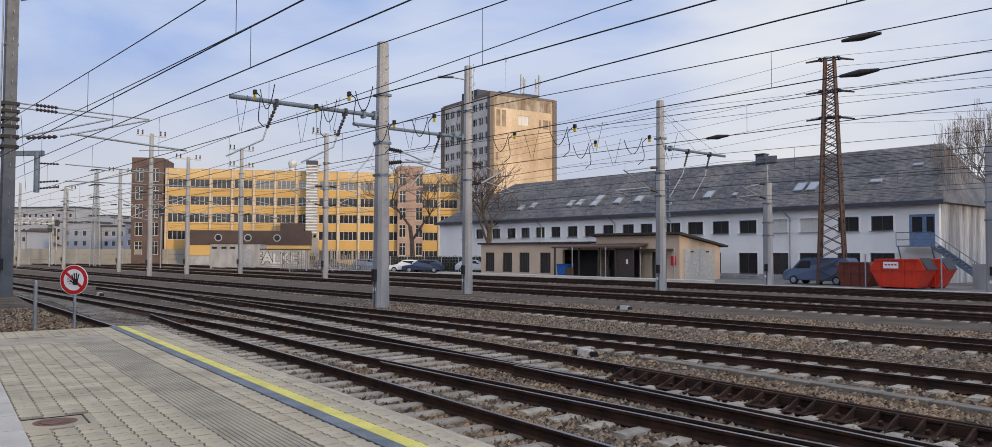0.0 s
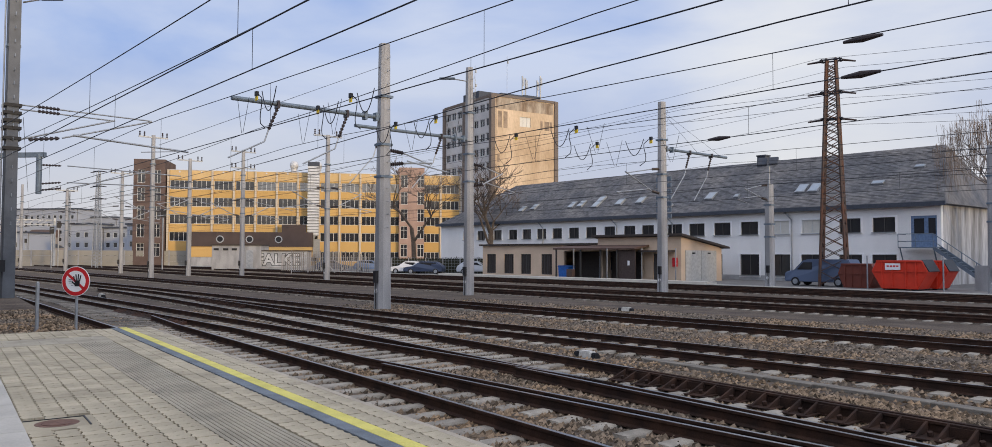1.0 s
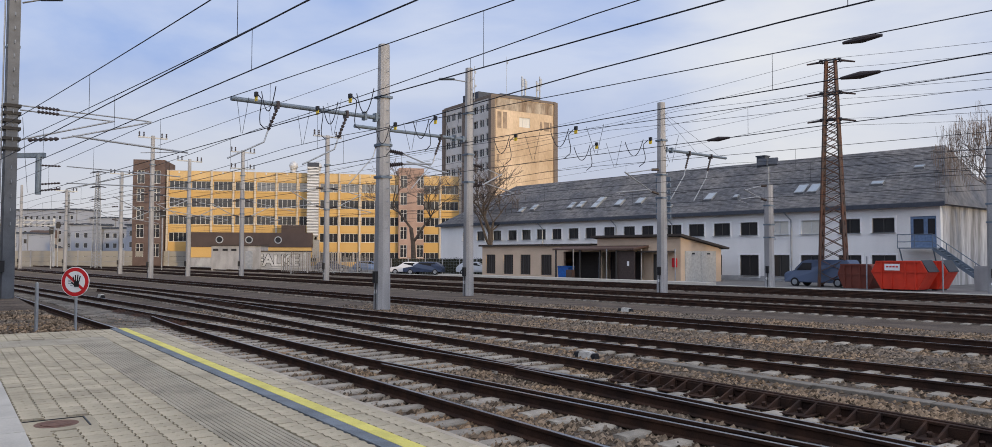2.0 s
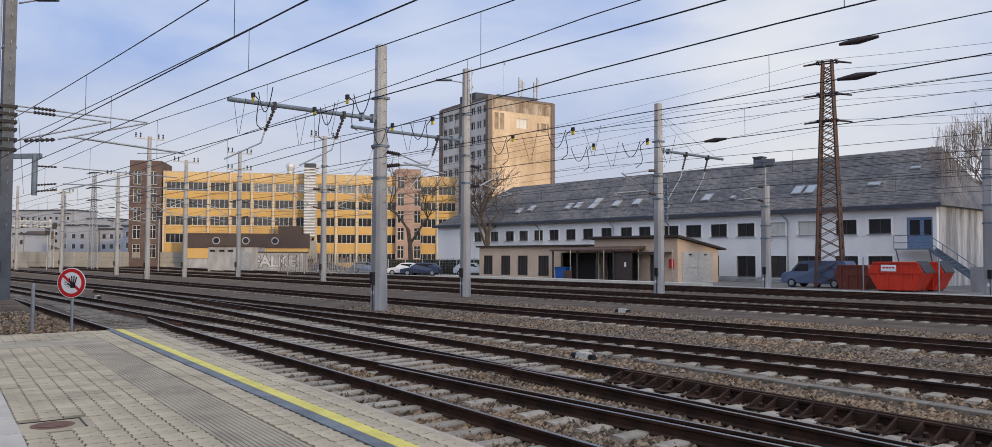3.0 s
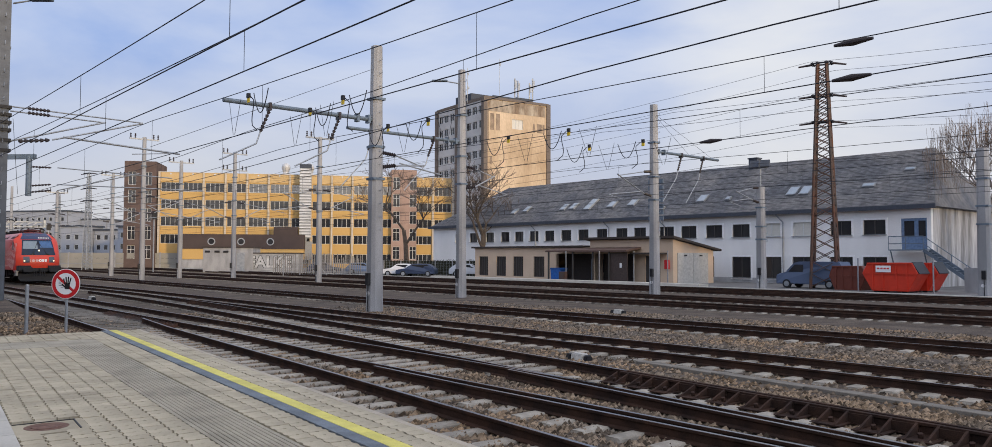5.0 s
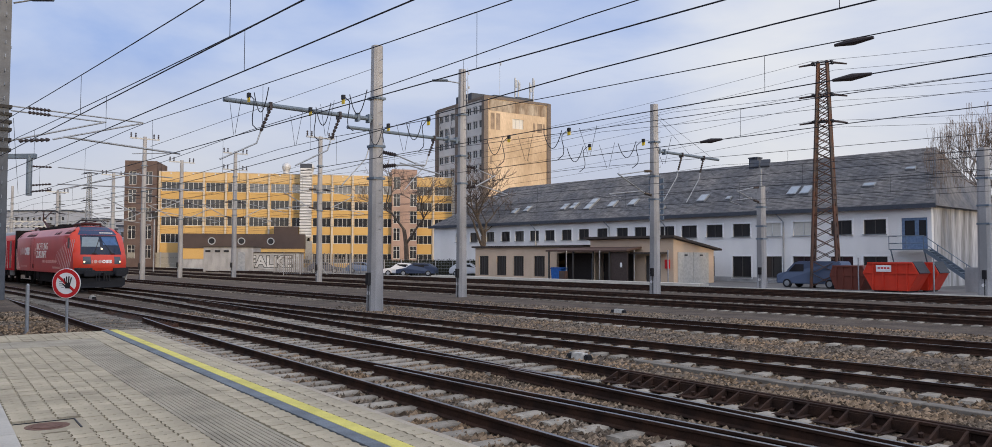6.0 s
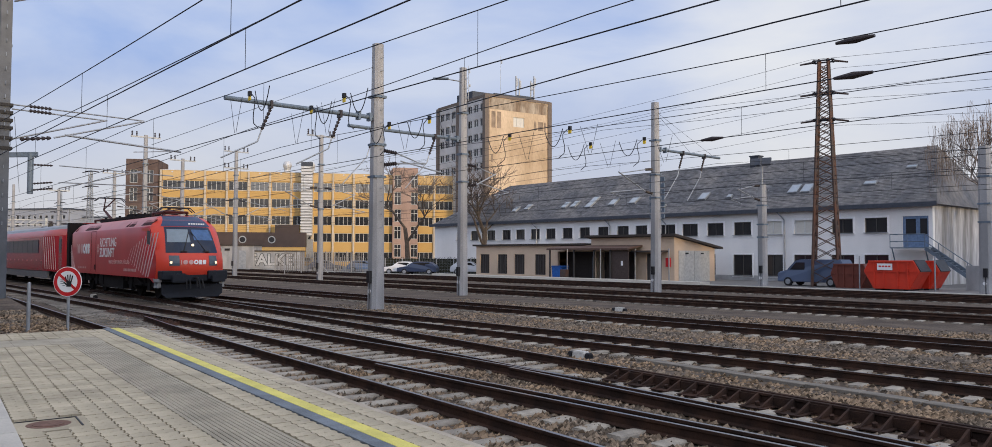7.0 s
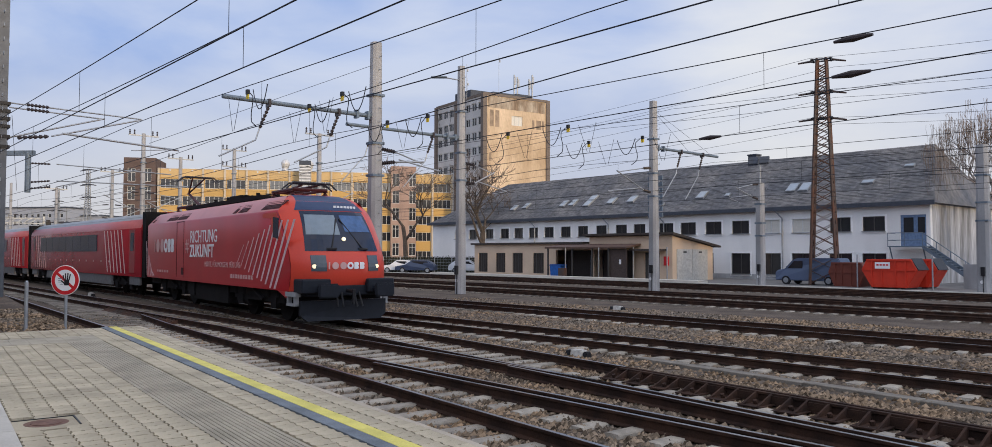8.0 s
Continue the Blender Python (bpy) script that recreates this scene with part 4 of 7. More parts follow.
def tower_block():
    m = pose(-0.6, 150, 0, 0, 0, 33)
    ob = empty("apartment_block", m, "eleven-storey apartment block with a tan windowless gable and grey window side", "apartment block")
    W, D, H = 14.9, 18.6, 32.4
    # gable towards the sun
    bm = B()
    facade(bm, W, -0.4, H, 0.4, [(6.2, H - 5.3, 2.6, 1.9)])
    part("gable", bm, BLOCK_TAN, ob, "stained tan rendered gable wall")
    bm = B()
    for x in (-0.1, W + 0.1):
        box(bm, (x, 0.2, H / 2), (0.9, 0.9, H + 0.8))
    for y in (7.6, 10.4, D):
        box(bm, (-0.05, y, H / 2), (0.7, 0.9, H + 0.5))
    part("rib", bm, BLOCK_DARK, ob, "dark brown vertical ribs")["kind"] = "stuff"
    side = Matrix.Translation((0, D, 0)) @ pose(0, 0, 0, 0, 0, -90)
    hs = []
    for k in range(11):
        for c in (0.6, 2.8, 5.2, 11.6, 13.9, 16.2):
            hs.append((c, 1.2 + k * 2.86, 1.7, 1.5))
    bm = B()
    facade(bm, D, -0.4, H, 0.4, hs)
    bmesh.ops.transform(bm, matrix=side, verts=bm.verts)
    box(bm, (W / 2 + 0.3, D / 2 + 0.4, H / 2 - 0.3), (W - 0.3, D - 0.5, H - 0.4))
    part("wall", bm, BLOCK_GREY, ob)
    for h in hs:
        window(ob, h[0], h[1], h[2], h[3], m=side, bars=1)
    # pale pane colour stands in for the sky reflected in this window
    window(ob, 6.2, H - 5.3, 2.6, 1.9, bars=2, pane=PALE_PANE)
    blind = mat("blind_window_brown", (0.34, 0.26, 0.19), 0.9, vary=0.4, scale=0.8)
    for x, z, w, h in ((1.1, H - 5.9, 0.9, 3.2), (2.4, H - 5.9, 0.9, 3.2), (11.2, H - 5.6, 0.5, 1.8), (12.2, H - 5.6, 1.2, 1.8), (13.6, H - 5.6, 0.5, 1.8), (1.0, H - 12.6, 0.5, 1.6)):
        bm = B()
        box(bm, (x + w / 2, -0.01, z + h / 2), (w, 0.04, h))
        part("blind_window", bm, blind, ob)
    bm = B()
    box(bm, (W / 2, -0.012, H - 1.2), (W - 1.2, 0.03, 2.2))
    part("top_band", bm, mat("stained_band", (0.42, 0.36, 0.28), 0.9, vary=0.5, scale=0.5, fine=2.5, second=(0.22, 0.16, 0.11), stretch=(1, 1, 0.4)), ob, "stained grey-brown band under the roof")
    bm = B()
    box(bm, (W / 2, 5, H + 0.6), (W * 0.62, 7, 1.2))
    box(bm, (3.0, 9, H + 1.1), (5, 6, 2.0))
    box(bm, (11.0, 5, H + 1.2), (4, 5, 0.9))
    part("roof_house", bm, EAVE, ob, "dark lift house on the flat roof")
    bm = B()
    box(bm, (W / 2, D / 2, H + 0.25), (W + 0.3, D + 0.3, 0.5))
    part("roof", bm, BLOCK_DARK, ob)
    for x, y, h, w in ((-0.4, 6, 7.0, 0.10), (1.5, 9, 5.0, 0.12), (5.2, 3, 9.0, 0.07), (9.6, 4, 5.8, 0.3), (10.4, 4, 5.4, 0.3), (14.0, 5, 5.6, 0.3), (14.8, 5, 6.6, 0.3)):
        a = empty("antenna", m @ pose(x, y, H), "slim rooftop mobile phone antenna mast", "antenna", "antennas on the block")
        bm = B()
        bar(bm, (0, 0, 0), (0, 0, h), w * 0.5)
        part("pole", bm, STEEL, a)
        bm = B()
        box(bm, (0.15, -0.1, h - 1.2), (w + 0.15, 0.2, 1.6 if w > 0.2 else 0.5))
        part("panel", bm, STEEL, a)


white_building()
shed()
yellow_building()
tower_block()


# ---- overhead line ----
def mast(t, n, h, w0=0.46, w1=0.30, label="grey concrete overhead line mast", base=-0.3, steps=True, steel=False):
    ob = empty("catenary_mast", YARD @ pose(t, n, base), label, "catenary mast", "masts of the overhead line")
    bm = B()
    a, b = w0 / 2, w1 / 2
    c, d = a * 0.55, b * 0.55
    lo = [(-a, -c), (-c, -a), (c, -a), (a, -c), (a, c), (c, a), (-c, a), (-a, c)]
    hi = [(-b, -d), (-d, -b), (d, -b), (b, -d), (b, d), (d, b), (-d, b), (-b, d)]
    v0 = [bm.verts.new((*p, 0)) for p in lo]
    v1 = [bm.verts.new((*p, h)) for p in hi]
    for i in range(8):
        bm.faces.new((v0[i], v0[(i + 1) % 8], v1[(i + 1) % 8], v1[i]))
    bm.faces.new(v1)
    bm.faces.new(v0[::-1])
    part("post", bm, DARK_STEEL if steel else CONCRETE, ob)
    if steel:
        bm = B()
        for s in (-1, 1):
            box(bm, (s * w0 * 0.52, 0, h / 2), (0.05, w0 * 0.8, h))
        part("flange", bm, DARK_STEEL, ob)["kind"] = "stuff"
        bm = B()
        box(bm, (0.3, -0.25, 1.9), (0.3, 0.2, 0.45))
        part("switch_box", bm, BLACK, ob, "small dark switch box")
        bm = B()
        for z in (6.9, 7.3, 7.6, 7.9, 8.2, 6.5):
            box(bm, (0, 0, z), (w0 * 1.35, w0 * 1.2, 0.12))
        part("band", bm, BLACK, ob, "dark clamp bands")["kind"] = "stuff"
        bm = B()
        bar(bm, (0.1, -0.33, 0.2), (0.1, -0.31, h), 0.03)
        part("conduit", bm, STEEL, ob)
    else:
        bm = B()
        box(bm, (0.05, -w0 * 0.5 - 0.06, 1.45), (0.2, 0.14, 0.5))
        bar(bm, (0.05, -w0 * 0.5 - 0.05, 0.0), (0.05, -w0 * 0.5 - 0.05, 1.3), 0.022, seg=6)
        part("cable_box", bm, BLACK, ob, "small dark cable box with conduit")
        bm = B()
        bar(bm, (-0.02, -w0 * 0.48, 0.85), (-0.02, -w0 * 0.5 - 0.012, 0.85), 0.10, seg=14)
        part("number_disc", bm, WHITE_SIGN, ob, "small white round plate")
    if steps:
        bm = B()
        z = 3.5
        while z < h - 0.4:
            bar(bm, (b, 0, z), (b + 0.24, 0, z), 0.012, seg=5)
            bar(bm, (b + 0.24, 0, z), (b + 0.24, 0, z + 0.12), 0.012, seg=5)
            z += 0.55
        part("climbing_iron", bm, STEEL, ob)["kind"] = "stuff"
    bm = B()
    for z in (h * 0.5, h * 0.62, h * 0.8):
        box(bm, (0, 0, z), (w0 * 0.92, w0 * 0.92, 0.1))
    part("clamp", bm, BLUE_STEEL, ob)["kind"] = "stuff"
    return ob


def world_of(t, n, z):
    return YARD @ Vector((t, n, z))


mast(-28.4, 18.0, 11.3, 0.62, 0.42)
mast(-34.9, 27.8, 13.0, 0.55, 0.36)
mast(-30.5, 39.6, 11.9, 0.6, 0.42)
mast(-29.1, 49.6, 7.3, 0.6, 0.5)
mast(-36.0, 5.6, 13.2, 0.50, 0.42, label="tall dark grey steel overhead line mast with clamps", steel=True)
mast(-15.5, 50.0, 8.6, 0.7, 0.56)
for t, n, h in ((-83.2, 29.1, 12.3), (-75.7, 23.1, 13.3), (-58.9, 31.9, 12.3), (-78.6, 32.9, 13.1), (-97.9, 26.5, 12.0), (-116.0, 24.6, 10.9), (-131.8, 22.1, 12.4)):
    mast(t, n, h, steps=False)


def lattice_tower(t, n, h, k0=1.0, metal=None):
    ob = empty("lattice_tower", YARD @ pose(t, n, -0.3, 0, 0, 20), "rusty steel lattice power line tower with insulators on its top", "lattice tower")
    metal = metal or RUST
    w = lambda z: k0 * (0.90 - (0.90 - 0.30) * z / h)
    bm = B()
    for sx in (-1, 1):
        for sy in (-1, 1):
            flat_bar(bm, (sx * w(0), sy * w(0), 0), (sx * w(h), sy * w(h), h), 0.15 * k0, 0.15 * k0)
    part("leg", bm, metal, ob)["kind"] = "stuff"
    bm = B()
    z = 0.3
    while z < h - 0.6:
        s = w(z) * 1.05
        z2 = min(z + s, h)
        for i in range(4):
            c, d = ((-1, -1), (1, -1), (1, 1), (-1, 1))[i], ((1, -1), (1, 1), (-1, 1), (-1, -1))[i]
            for e, f in ((c, d), (d, c)):
                flat_bar(bm, (e[0] * w(z), e[1] * w(z), z), (f[0] * w(z2), f[1] * w(z2), z2), 0.085 * k0, 0.05 * k0)
        z = z2
    part("brace", bm, metal, ob)["kind"] = "stuff"
    for z in (h - 0.1, h - 2.45, h - 4.4):
        bm = B()
        for a in (-1, 1):
            flat_bar(bm, (-0.75, a * 0.36, z), (0.75, a * 0.36, z), 0.1, 0.1)
            flat_bar(bm, (a * 0.6, -0.55, z), (a * 0.6, 0.55, z), 0.1, 0.1)
        part("crossarm", bm, WIRE, ob)
        for a in (-1, 1):
            bm = B()
            bar(bm, (a * 0.7, 0.0, z - 0.02), (a * 1.6, a * 0.3, z - 0.16), 0.09, 0.06, seg=8)
            part("insulator", bm, INSULATOR, ob)
    return ob


lattice_tower(-27.6, 55.7, 16.7)


def line_over(mid, t0, t1, supports, contact=5.5, high=6.75, sag=0.45, gap=9.0, phase=0.0, name="overhead_line"):
    """A contact wire with its messenger wire and droppers over one track."""
    ob = empty(name, YARD, "dark overhead contact wire with messenger wire and droppers", "overhead line", "overhead lines of the yard")
    ts = [t0, *supports, t1]

    def mz(t):
        for a, b in zip(ts, ts[1:]):
            if a <= t <= b:
                k = (t - a) / (b - a)
                return high - sag * 4 * k * (1 - k)
        return high
    run = [t0 + (t1 - t0) * i / 60 for i in range(61)]
    curve("contact_wire", [[(t, mid(t), contact) for t in run]], 0.012, WIRE, ob)
    curve("messenger_wire", [[(t, mid(t), mz(t)) for t in run]], 0.011, WIRE, ob)
    ds = []
    t = t0 + phase
    while t < t1:
        ds.append([(t, mid(t), contact), (t, mid(t), mz(t))])
        t += gap
    curve("dropper", ds, 0.006, WIRE, ob, res=0)["kind"] = "stuff"
    return ob


line_over(lambda t: 4.9, -70, 40, (-36,), high=6.75, sag=0.45, phase=4)
line_over(lambda t: 6.0, -70, 40, (-36,), high=6.65, sag=0.45, phase=2)
line_over(lambda t: 9.1, -140, 40, (-30,), high=6.9, phase=3)
line_over(lambda t: max(10.6, min(13.4, train_line(t))), -190, 40, (-30,), high=6.9, phase=5)
for n in (15.2, 20.4, 30.4, 35.4, 43.2, 46.6):
    line_over(lambda t, n=n: n, -190, 60, (-130, -80, -30), contact=5.58, high=6.75, sag=0.55, phase=n % 7)


# ---- overhead line fittings ----
def insulator(bm, a, b, r=0.075, n=6):
    a, b = Vector(a), Vector(b)
    bar(bm, a, b, r * 0.45, seg=8)
    for i in range(n):
        c = a.lerp(b, (i + 0.5) / n)
        d = (b - a).normalized() * ((b - a).length / n * 0.28)
        bar(bm, c - d, c + d, r, r * 0.7, seg=10)


def boom(t, n0, n1, z, drops, label="blue-grey steel boom carrying overhead line hangers", down=0.0):
    """A horizontal tube from a mast across tracks, with hangers, insulators and steady arms."""
    ob = empty("catenary_boom", YARD @ pose(t, 0, 0), label, "catenary boom", "booms of the overhead line")
    bm = B()
    bar(bm, (0, n0, z), (0, n1, z - down), 0.09, seg=12)
    for n in (n0 + (n1 - n0) * 0.06, n0 + (n1 - n0) * 0.14):
        box(bm, (0, n, z), (0.26, 0.12, 0.34))
    part("tube", bm, BLUE_STEEL, ob)
    for k, n in enumerate(drops):
        bm = B()
        box(bm, (0, n, z - 0.04), (0.3, 0.1, 0.3))
        insulator(bm, (0.0, n, z - 0.2), (0.0, n - 0.35, z - 1.05))
        part("insulator", bm, INSULATOR, ob)
        bm = B()
        bar(bm, (0.0, n - 0.35, z - 1.05), (0.0, n - 0.5, z - 1.5), 0.03)
        bar(bm, (0.0, n - 0.5, z - 1.5), (0.0, n - 1.9, 5.62), 0.03)
        part("steady_arm", bm, STEEL, ob)
    return ob


boom(-28.4, 18.0, 11.4, 7.85, (16.2, 13.2))
boom(-34.9, 27.8, 20.4, 8.6, (25.8, 22.0))
boom(-30.5, 39.6, 46.6, 8.7, (42.4, 44.8))


def cantilever(t, n0, n1, z1, z0, end):
    """Two tubes from a mast that meet over a track, with insulators at the mast."""
    ob = empty("cantilever", YARD @ pose(t, 0, 0), "grey steel cantilever with dark insulators", "cantilever", "cantilevers of the overhead line")
    s = 1 if n1 > n0 else -1
    bm = B()
    insulator(bm, (0, n0 + s * 0.35, z1), (0, n0 + s * 1.0, z1 - 0.06), 0.09)
    part("insulator", bm, INSULATOR, ob)
    bm = B()
    insulator(bm, (0, n0 + s * 0.35, z0), (0, n0 + s * 1.0, z0 + 0.10), 0.09)
    part("insulator", bm, INSULATOR, ob)
    bm = B()
    bar(bm, (0, n0 + s * 1.0, z1 - 0.06), (0, n1, z1 - 0.45), 0.032)
    bar(bm, (0, n0 + s * 1.0, z0 + 0.10), (0, n1 + s * 0.1, z1 - 0.38), 0.04)
    bar(bm, (0, n0 + s * 1.2, z0 + 0.22), (0.1, n1 + s * 1.0, end), 0.032)
    bar(bm, (0.1, n1 + s * 1.0, end), (0.15, n1 - s * 0.2, end - 0.22), 0.02)
    part("tube", bm, STEEL, ob)


def near_cantilever():
    """The wide cantilever of the tall steel mast past the platform end."""
    ob = empty("cantilever", YARD @ pose(-36.0, 0, 0), "wide grey steel cantilever with dark insulators on a tall mast", "cantilever", "cantilevers of the overhead line")
    for z in (7.98, 7.80):
        bm = B()
        insulator(bm, (0, 6.5, z), (0, 7.3, z - 0.02), 0.08)
        part("insulator", bm, INSULATOR, ob)
    bm = B()
    insulator(bm, (0, 6.2, 6.62), (0, 7.3, 6.78), 0.09)
    part("insulator", bm, INSULATOR, ob)
    for a, b, r in (((0, 5.9, 7.98), (0, 10.9, 7.88), 0.03), ((0, 5.9, 7.80), (0, 9.4, 7.72), 0.03), ((0, 5.9, 6.60), (0, 9.4, 7.74), 0.035), ((0, 7.4, 6.80), (0, 10.9, 7.86), 0.035),
                    ((0, 7.8, 6.95), (0, 12.5, 6.66), 0.045), ((0.2, 12.3, 6.66), (0.3, 10.4, 6.45), 0.02)):
        bm = B()
        bar(bm, a, b, r)
        part("tube", bm, STEEL, ob)


near_cantilever()
for t, n in ((-83.2, 29.1), (-75.7, 23.1), (-58.9, 31.9), (-78.6, 32.9), (-97.9, 26.5), (-116.0, 24.6), (-131.8, 22.1)):
    cantilever(t, n, n - 3.2, 7.6, 6.0, 5.75)
    cantilever(t, n, n + 3.2, 7.6, 6.0, 5.75)
cantilever(-30.5, 39.6, 36.2, 7.4, 5.9, 5.75)
cantilever(-29.1, 49.6, 46.6, 6.9, 5.9, 5.75)
cantilever(-28.4, 18.0, 20.4, 6.5, 5.9, 5.75)
cantilever(-34.9, 27.8, 30.2, 7.2, 6.0, 5.75)


def far_crossarms():
    """Feeder crossarms with small insulators on the far mast tops."""
    for t, n, z in ((-83.2, 29.1, 11.8), (-75.7, 23.1, 12.8), (-58.9, 31.9, 11.9), (-78.6, 32.9, 12.6), (-78.6, 32.9, 10.9), (-116.0, 24.6, 10.4), (-97.9, 26.5, 11.4)):
        ob = empty("feeder_crossarm", YARD @ pose(t, n, z), "small steel crossarm with feeder insulators on a mast", "crossarm", "feeder crossarms")
        bm = B()
        box(bm, (0, 0, 0), (0.12, 2.6, 0.12))
        part("arm", bm, STEEL, ob)
        bm = B()
        for y in (-1.2, -0.8, 0.8, 1.2):
            insulator(bm, (0, y, 0.06), (0, y, 0.5), 0.09, 3)
        part("insulator", bm, INSULATOR, ob)["kind"] = "stuff"


far_crossarms()


def tag(t, n, z, side=1):
    """A dark wire clamp with a yellow tag and a hanging loop of cable down to the contact wire."""
    ob = empty("wire_clamp", YARD @ pose(t, n, z), "dark wire clamp with a yellow tag and hanging cable loop", "wire clamp", "clamps on the overhead lines")
    bm = B()
    box(bm, (0, 0, 0.03), (0.11, 0.08, 0.13))
    part("clamp", bm, BLACK, ob)
    bm = B()
    box(bm, (0, 0, -0.10), (0.13, 0.03, 0.12))
    part("tag_plate", bm, YELLOW_TAG, ob)
    pts = [(0.12 * side, 0, 0)] + [(side * (0.3 + 0.05 * math.sin(i)), 0, -i * 0.14) for i in range(1, 7)] + [(side * 0.55, 0, -0.98)]
    curve("cable_loop", [pts, [(side * 0.35 + 0.9 * side * u, 0, 0.05 - 1.5 * u * (1 - u) * 1.6) for u in [i / 10 for i in range(11)]]], 0.014, WIRE, ob)
    curve("stitch_wire", [[(-side * 0.5, 0, 0.02), (-side * 0.9, 0, -0.95)], [(-side * 1.3, 0, 0.02), (-side * 1.0, 0, -0.95)]], 0.007, WIRE, ob)


for t, n in ((-21.7, 11.4), (-19.4, 11.2), (-22.6, 14.8), (-20.7, 15.1), (-20.9, 9.1), (-21.8, 19.6), (-19.1, 20.0), (-21.3, 23.5), (-19.0, 24.0)):
    tag(t, n, 6.5, 1 if n < 12 else -1)


def wire_insulator(t, n, z):
    bm = B()
    bar(bm, (-0.38, 0, 0), (0, 0, 0), 0.03, 0.075, 10)
    bar(bm, (0, 0, 0), (0.38, 0, 0), 0.075, 0.03, 10)
    ob = part("section_insulator", bm, INSULATOR)
    ob.matrix_basis = YARD @ pose(t, n, z)
    tagged(ob, "dark ribbed insulator let into an overhead wire", "insulator", "insulators in the wires")


wire_insulator(-6.9, 15.2, 6.27)
wire_insulator(-6.95, 15.2, 5.58)
wire_insulator(-13.6, 20.4, 5.58)


def feeders():
    """Bare feeder wires from the lattice tower along the yard."""
    for z in (16.1, 13.8, 11.8):
        for o in (-1.9, 1.9):
            ob = empty("feeder_wire", YARD, "thin bare feeder wire between towers", "feeder wire", "feeder wires of the yard")
            runs = []
            for a, b in ((-150, -27.6), (-27.6, 60)):
                runs.append([(a + (b - a) * i / 16, 55.7 + o, z - 2.2 * 4 * (i / 16) * (1 - i / 16)) for i in range(17)])
            curve("wire", runs, 0.012, WIRE, ob)
    for n, z in ((39.5, 10.9), (33.0, 9.0), (49.6, 7.2), (44.0, 8.0)):
        ob = empty("feeder_wire", YARD, "thin bare feeder wire between masts", "feeder wire", "feeder wires of the yard")
        runs = []
        for a, b in ((-140, -84), (-84, -29), (-29, 40)):
            runs.append([(a + (b - a) * i / 10, n, z - 0.8 * 4 * (i / 10) * (1 - i / 10)) for i in range(11)])
        curve("wire", runs, 0.010, WIRE, ob)
    # slanting stays and pull-off wires
    for a, b in (((-28.4, 17.8, 10.0), (-34, 10.6, 6.6)), ((-30.5, 39.8, 11.0), (-30.5, 46.0, 8.7)), ((-30.5, 39.8, 10.9), (-30.5, 43.4, 8.7)),
                 ((-36, 6.0, 7.5), (-52, 9.0, 5.6)), ((-58.9, 31.7, 10), (-52, 21, 6.6)), ((-75.7, 23, 9), (-66, 15, 6.2))):
        ob = empty("stay_wire", YARD, "thin slanting stay wire of the overhead line", "stay wire", "stay wires")
        curve("wire", [[a, b]], 0.009, WIRE, ob)


feeders()


def portal_drop():
    """The boom and hanging post of a portal past the near mast."""
    ob = empty("portal_boom", pose(0, 50, 0), "blue-grey portal boom with a hanging post and insulated arms", "catenary portal")
    bm = B()
    box(bm, (-40, 0, 3.9), (0.5, 0.5, 8.6))
    part("post", bm, CONCRETE, ob)
    bm = B()
    flat_bar(bm, (-40, 0, 8.15), (-28.6, 0, 8.35), 0.25, 0.3)
    part("beam", bm, BLUE_STEEL, ob)
    bm = B()
    bar(bm, (-29.0, 0, 8.4), (-29.0, 0, 5.85), 0.17, seg=12)
    part("hanging_post", bm, BLUE_STEEL, ob)
    for z, q in ((7.7, 7.4), (6.5, 6.9), (6.1, 6.6)):
        bm = B()
        insulator(bm, (-28.8, 0, z), (-27.6, 0, z + (q - z) * 0.2), 0.07)
        part("insulator", bm, INSULATOR, ob)
    bm = B()
    bar(bm, (-27.2, 0, 7.64), (-20, 0, 7.0), 0.035)
    bar(bm, (-27.2, 0, 6.58), (-18, 0, 6.2), 0.035)
    bar(bm, (-27.2, 0, 6.2), (-22, 0, 7.3), 0.035)
    part("arm", bm, STEEL, ob)


portal_drop()


def mast_lamp(t, n, z, way):
    ob = empty("mast_lamp", YARD @ pose(t, n, z), "slim grey lamp head on a mast", "lamp", "lamps on the masts")
    bm = B()
    bar(bm, (0, 0, 0), (way[0] * 0.7, way[1] * 0.7, 0.12), 0.035)
    part("arm", bm, STEEL, ob)
    bm = B()
    m = pose(way[0] * 1.1, way[1] * 1.1, 0.15, 0, 0, math.degrees(math.atan2(way[1], way[0])))
    box(bm, (0, 0, 0), (0.9, 0.28, 0.1), m)
    bmesh.ops.bevel(bm, geom=bm.edges[:], offset=0.03, segments=1, affect="EDGES")
    part("head", bm, BLUE_STEEL, ob)


def floodlight(t, n, z):
    ob = empty("floodlight", YARD @ pose(t, n, z), "dark twin floodlight on a slim pole over a mast", "floodlight")
    bm = B()
    bar(bm, (0, 0, -0.4), (0, 0, 0.9), 0.05, seg=8)
    bar(bm, (-0.5, 0, 0.9), (0.5, 0, 0.9), 0.04, seg=8)
    part("pole", bm, STEEL, ob)
    for x in (-0.42, 0.42):
        bm = B()
        box(bm, (0, 0, 0), (0.62, 0.16, 0.62), pose(x, -0.1, 1.15, -35, 0, 20))
        bmesh.ops.bevel(bm, geom=bm.edges[:], offset=0.03, segments=1, affect="EDGES")
        part("lamp_head", bm, EAVE, ob)


floodlight(-29.1, 49.6, 7.4)
mast_lamp(-34.9, 27.6, 11.9, (-0.65, -0.76))
mast_lamp(-36.0, 5.9, 12.1, (0.65, 0.76))


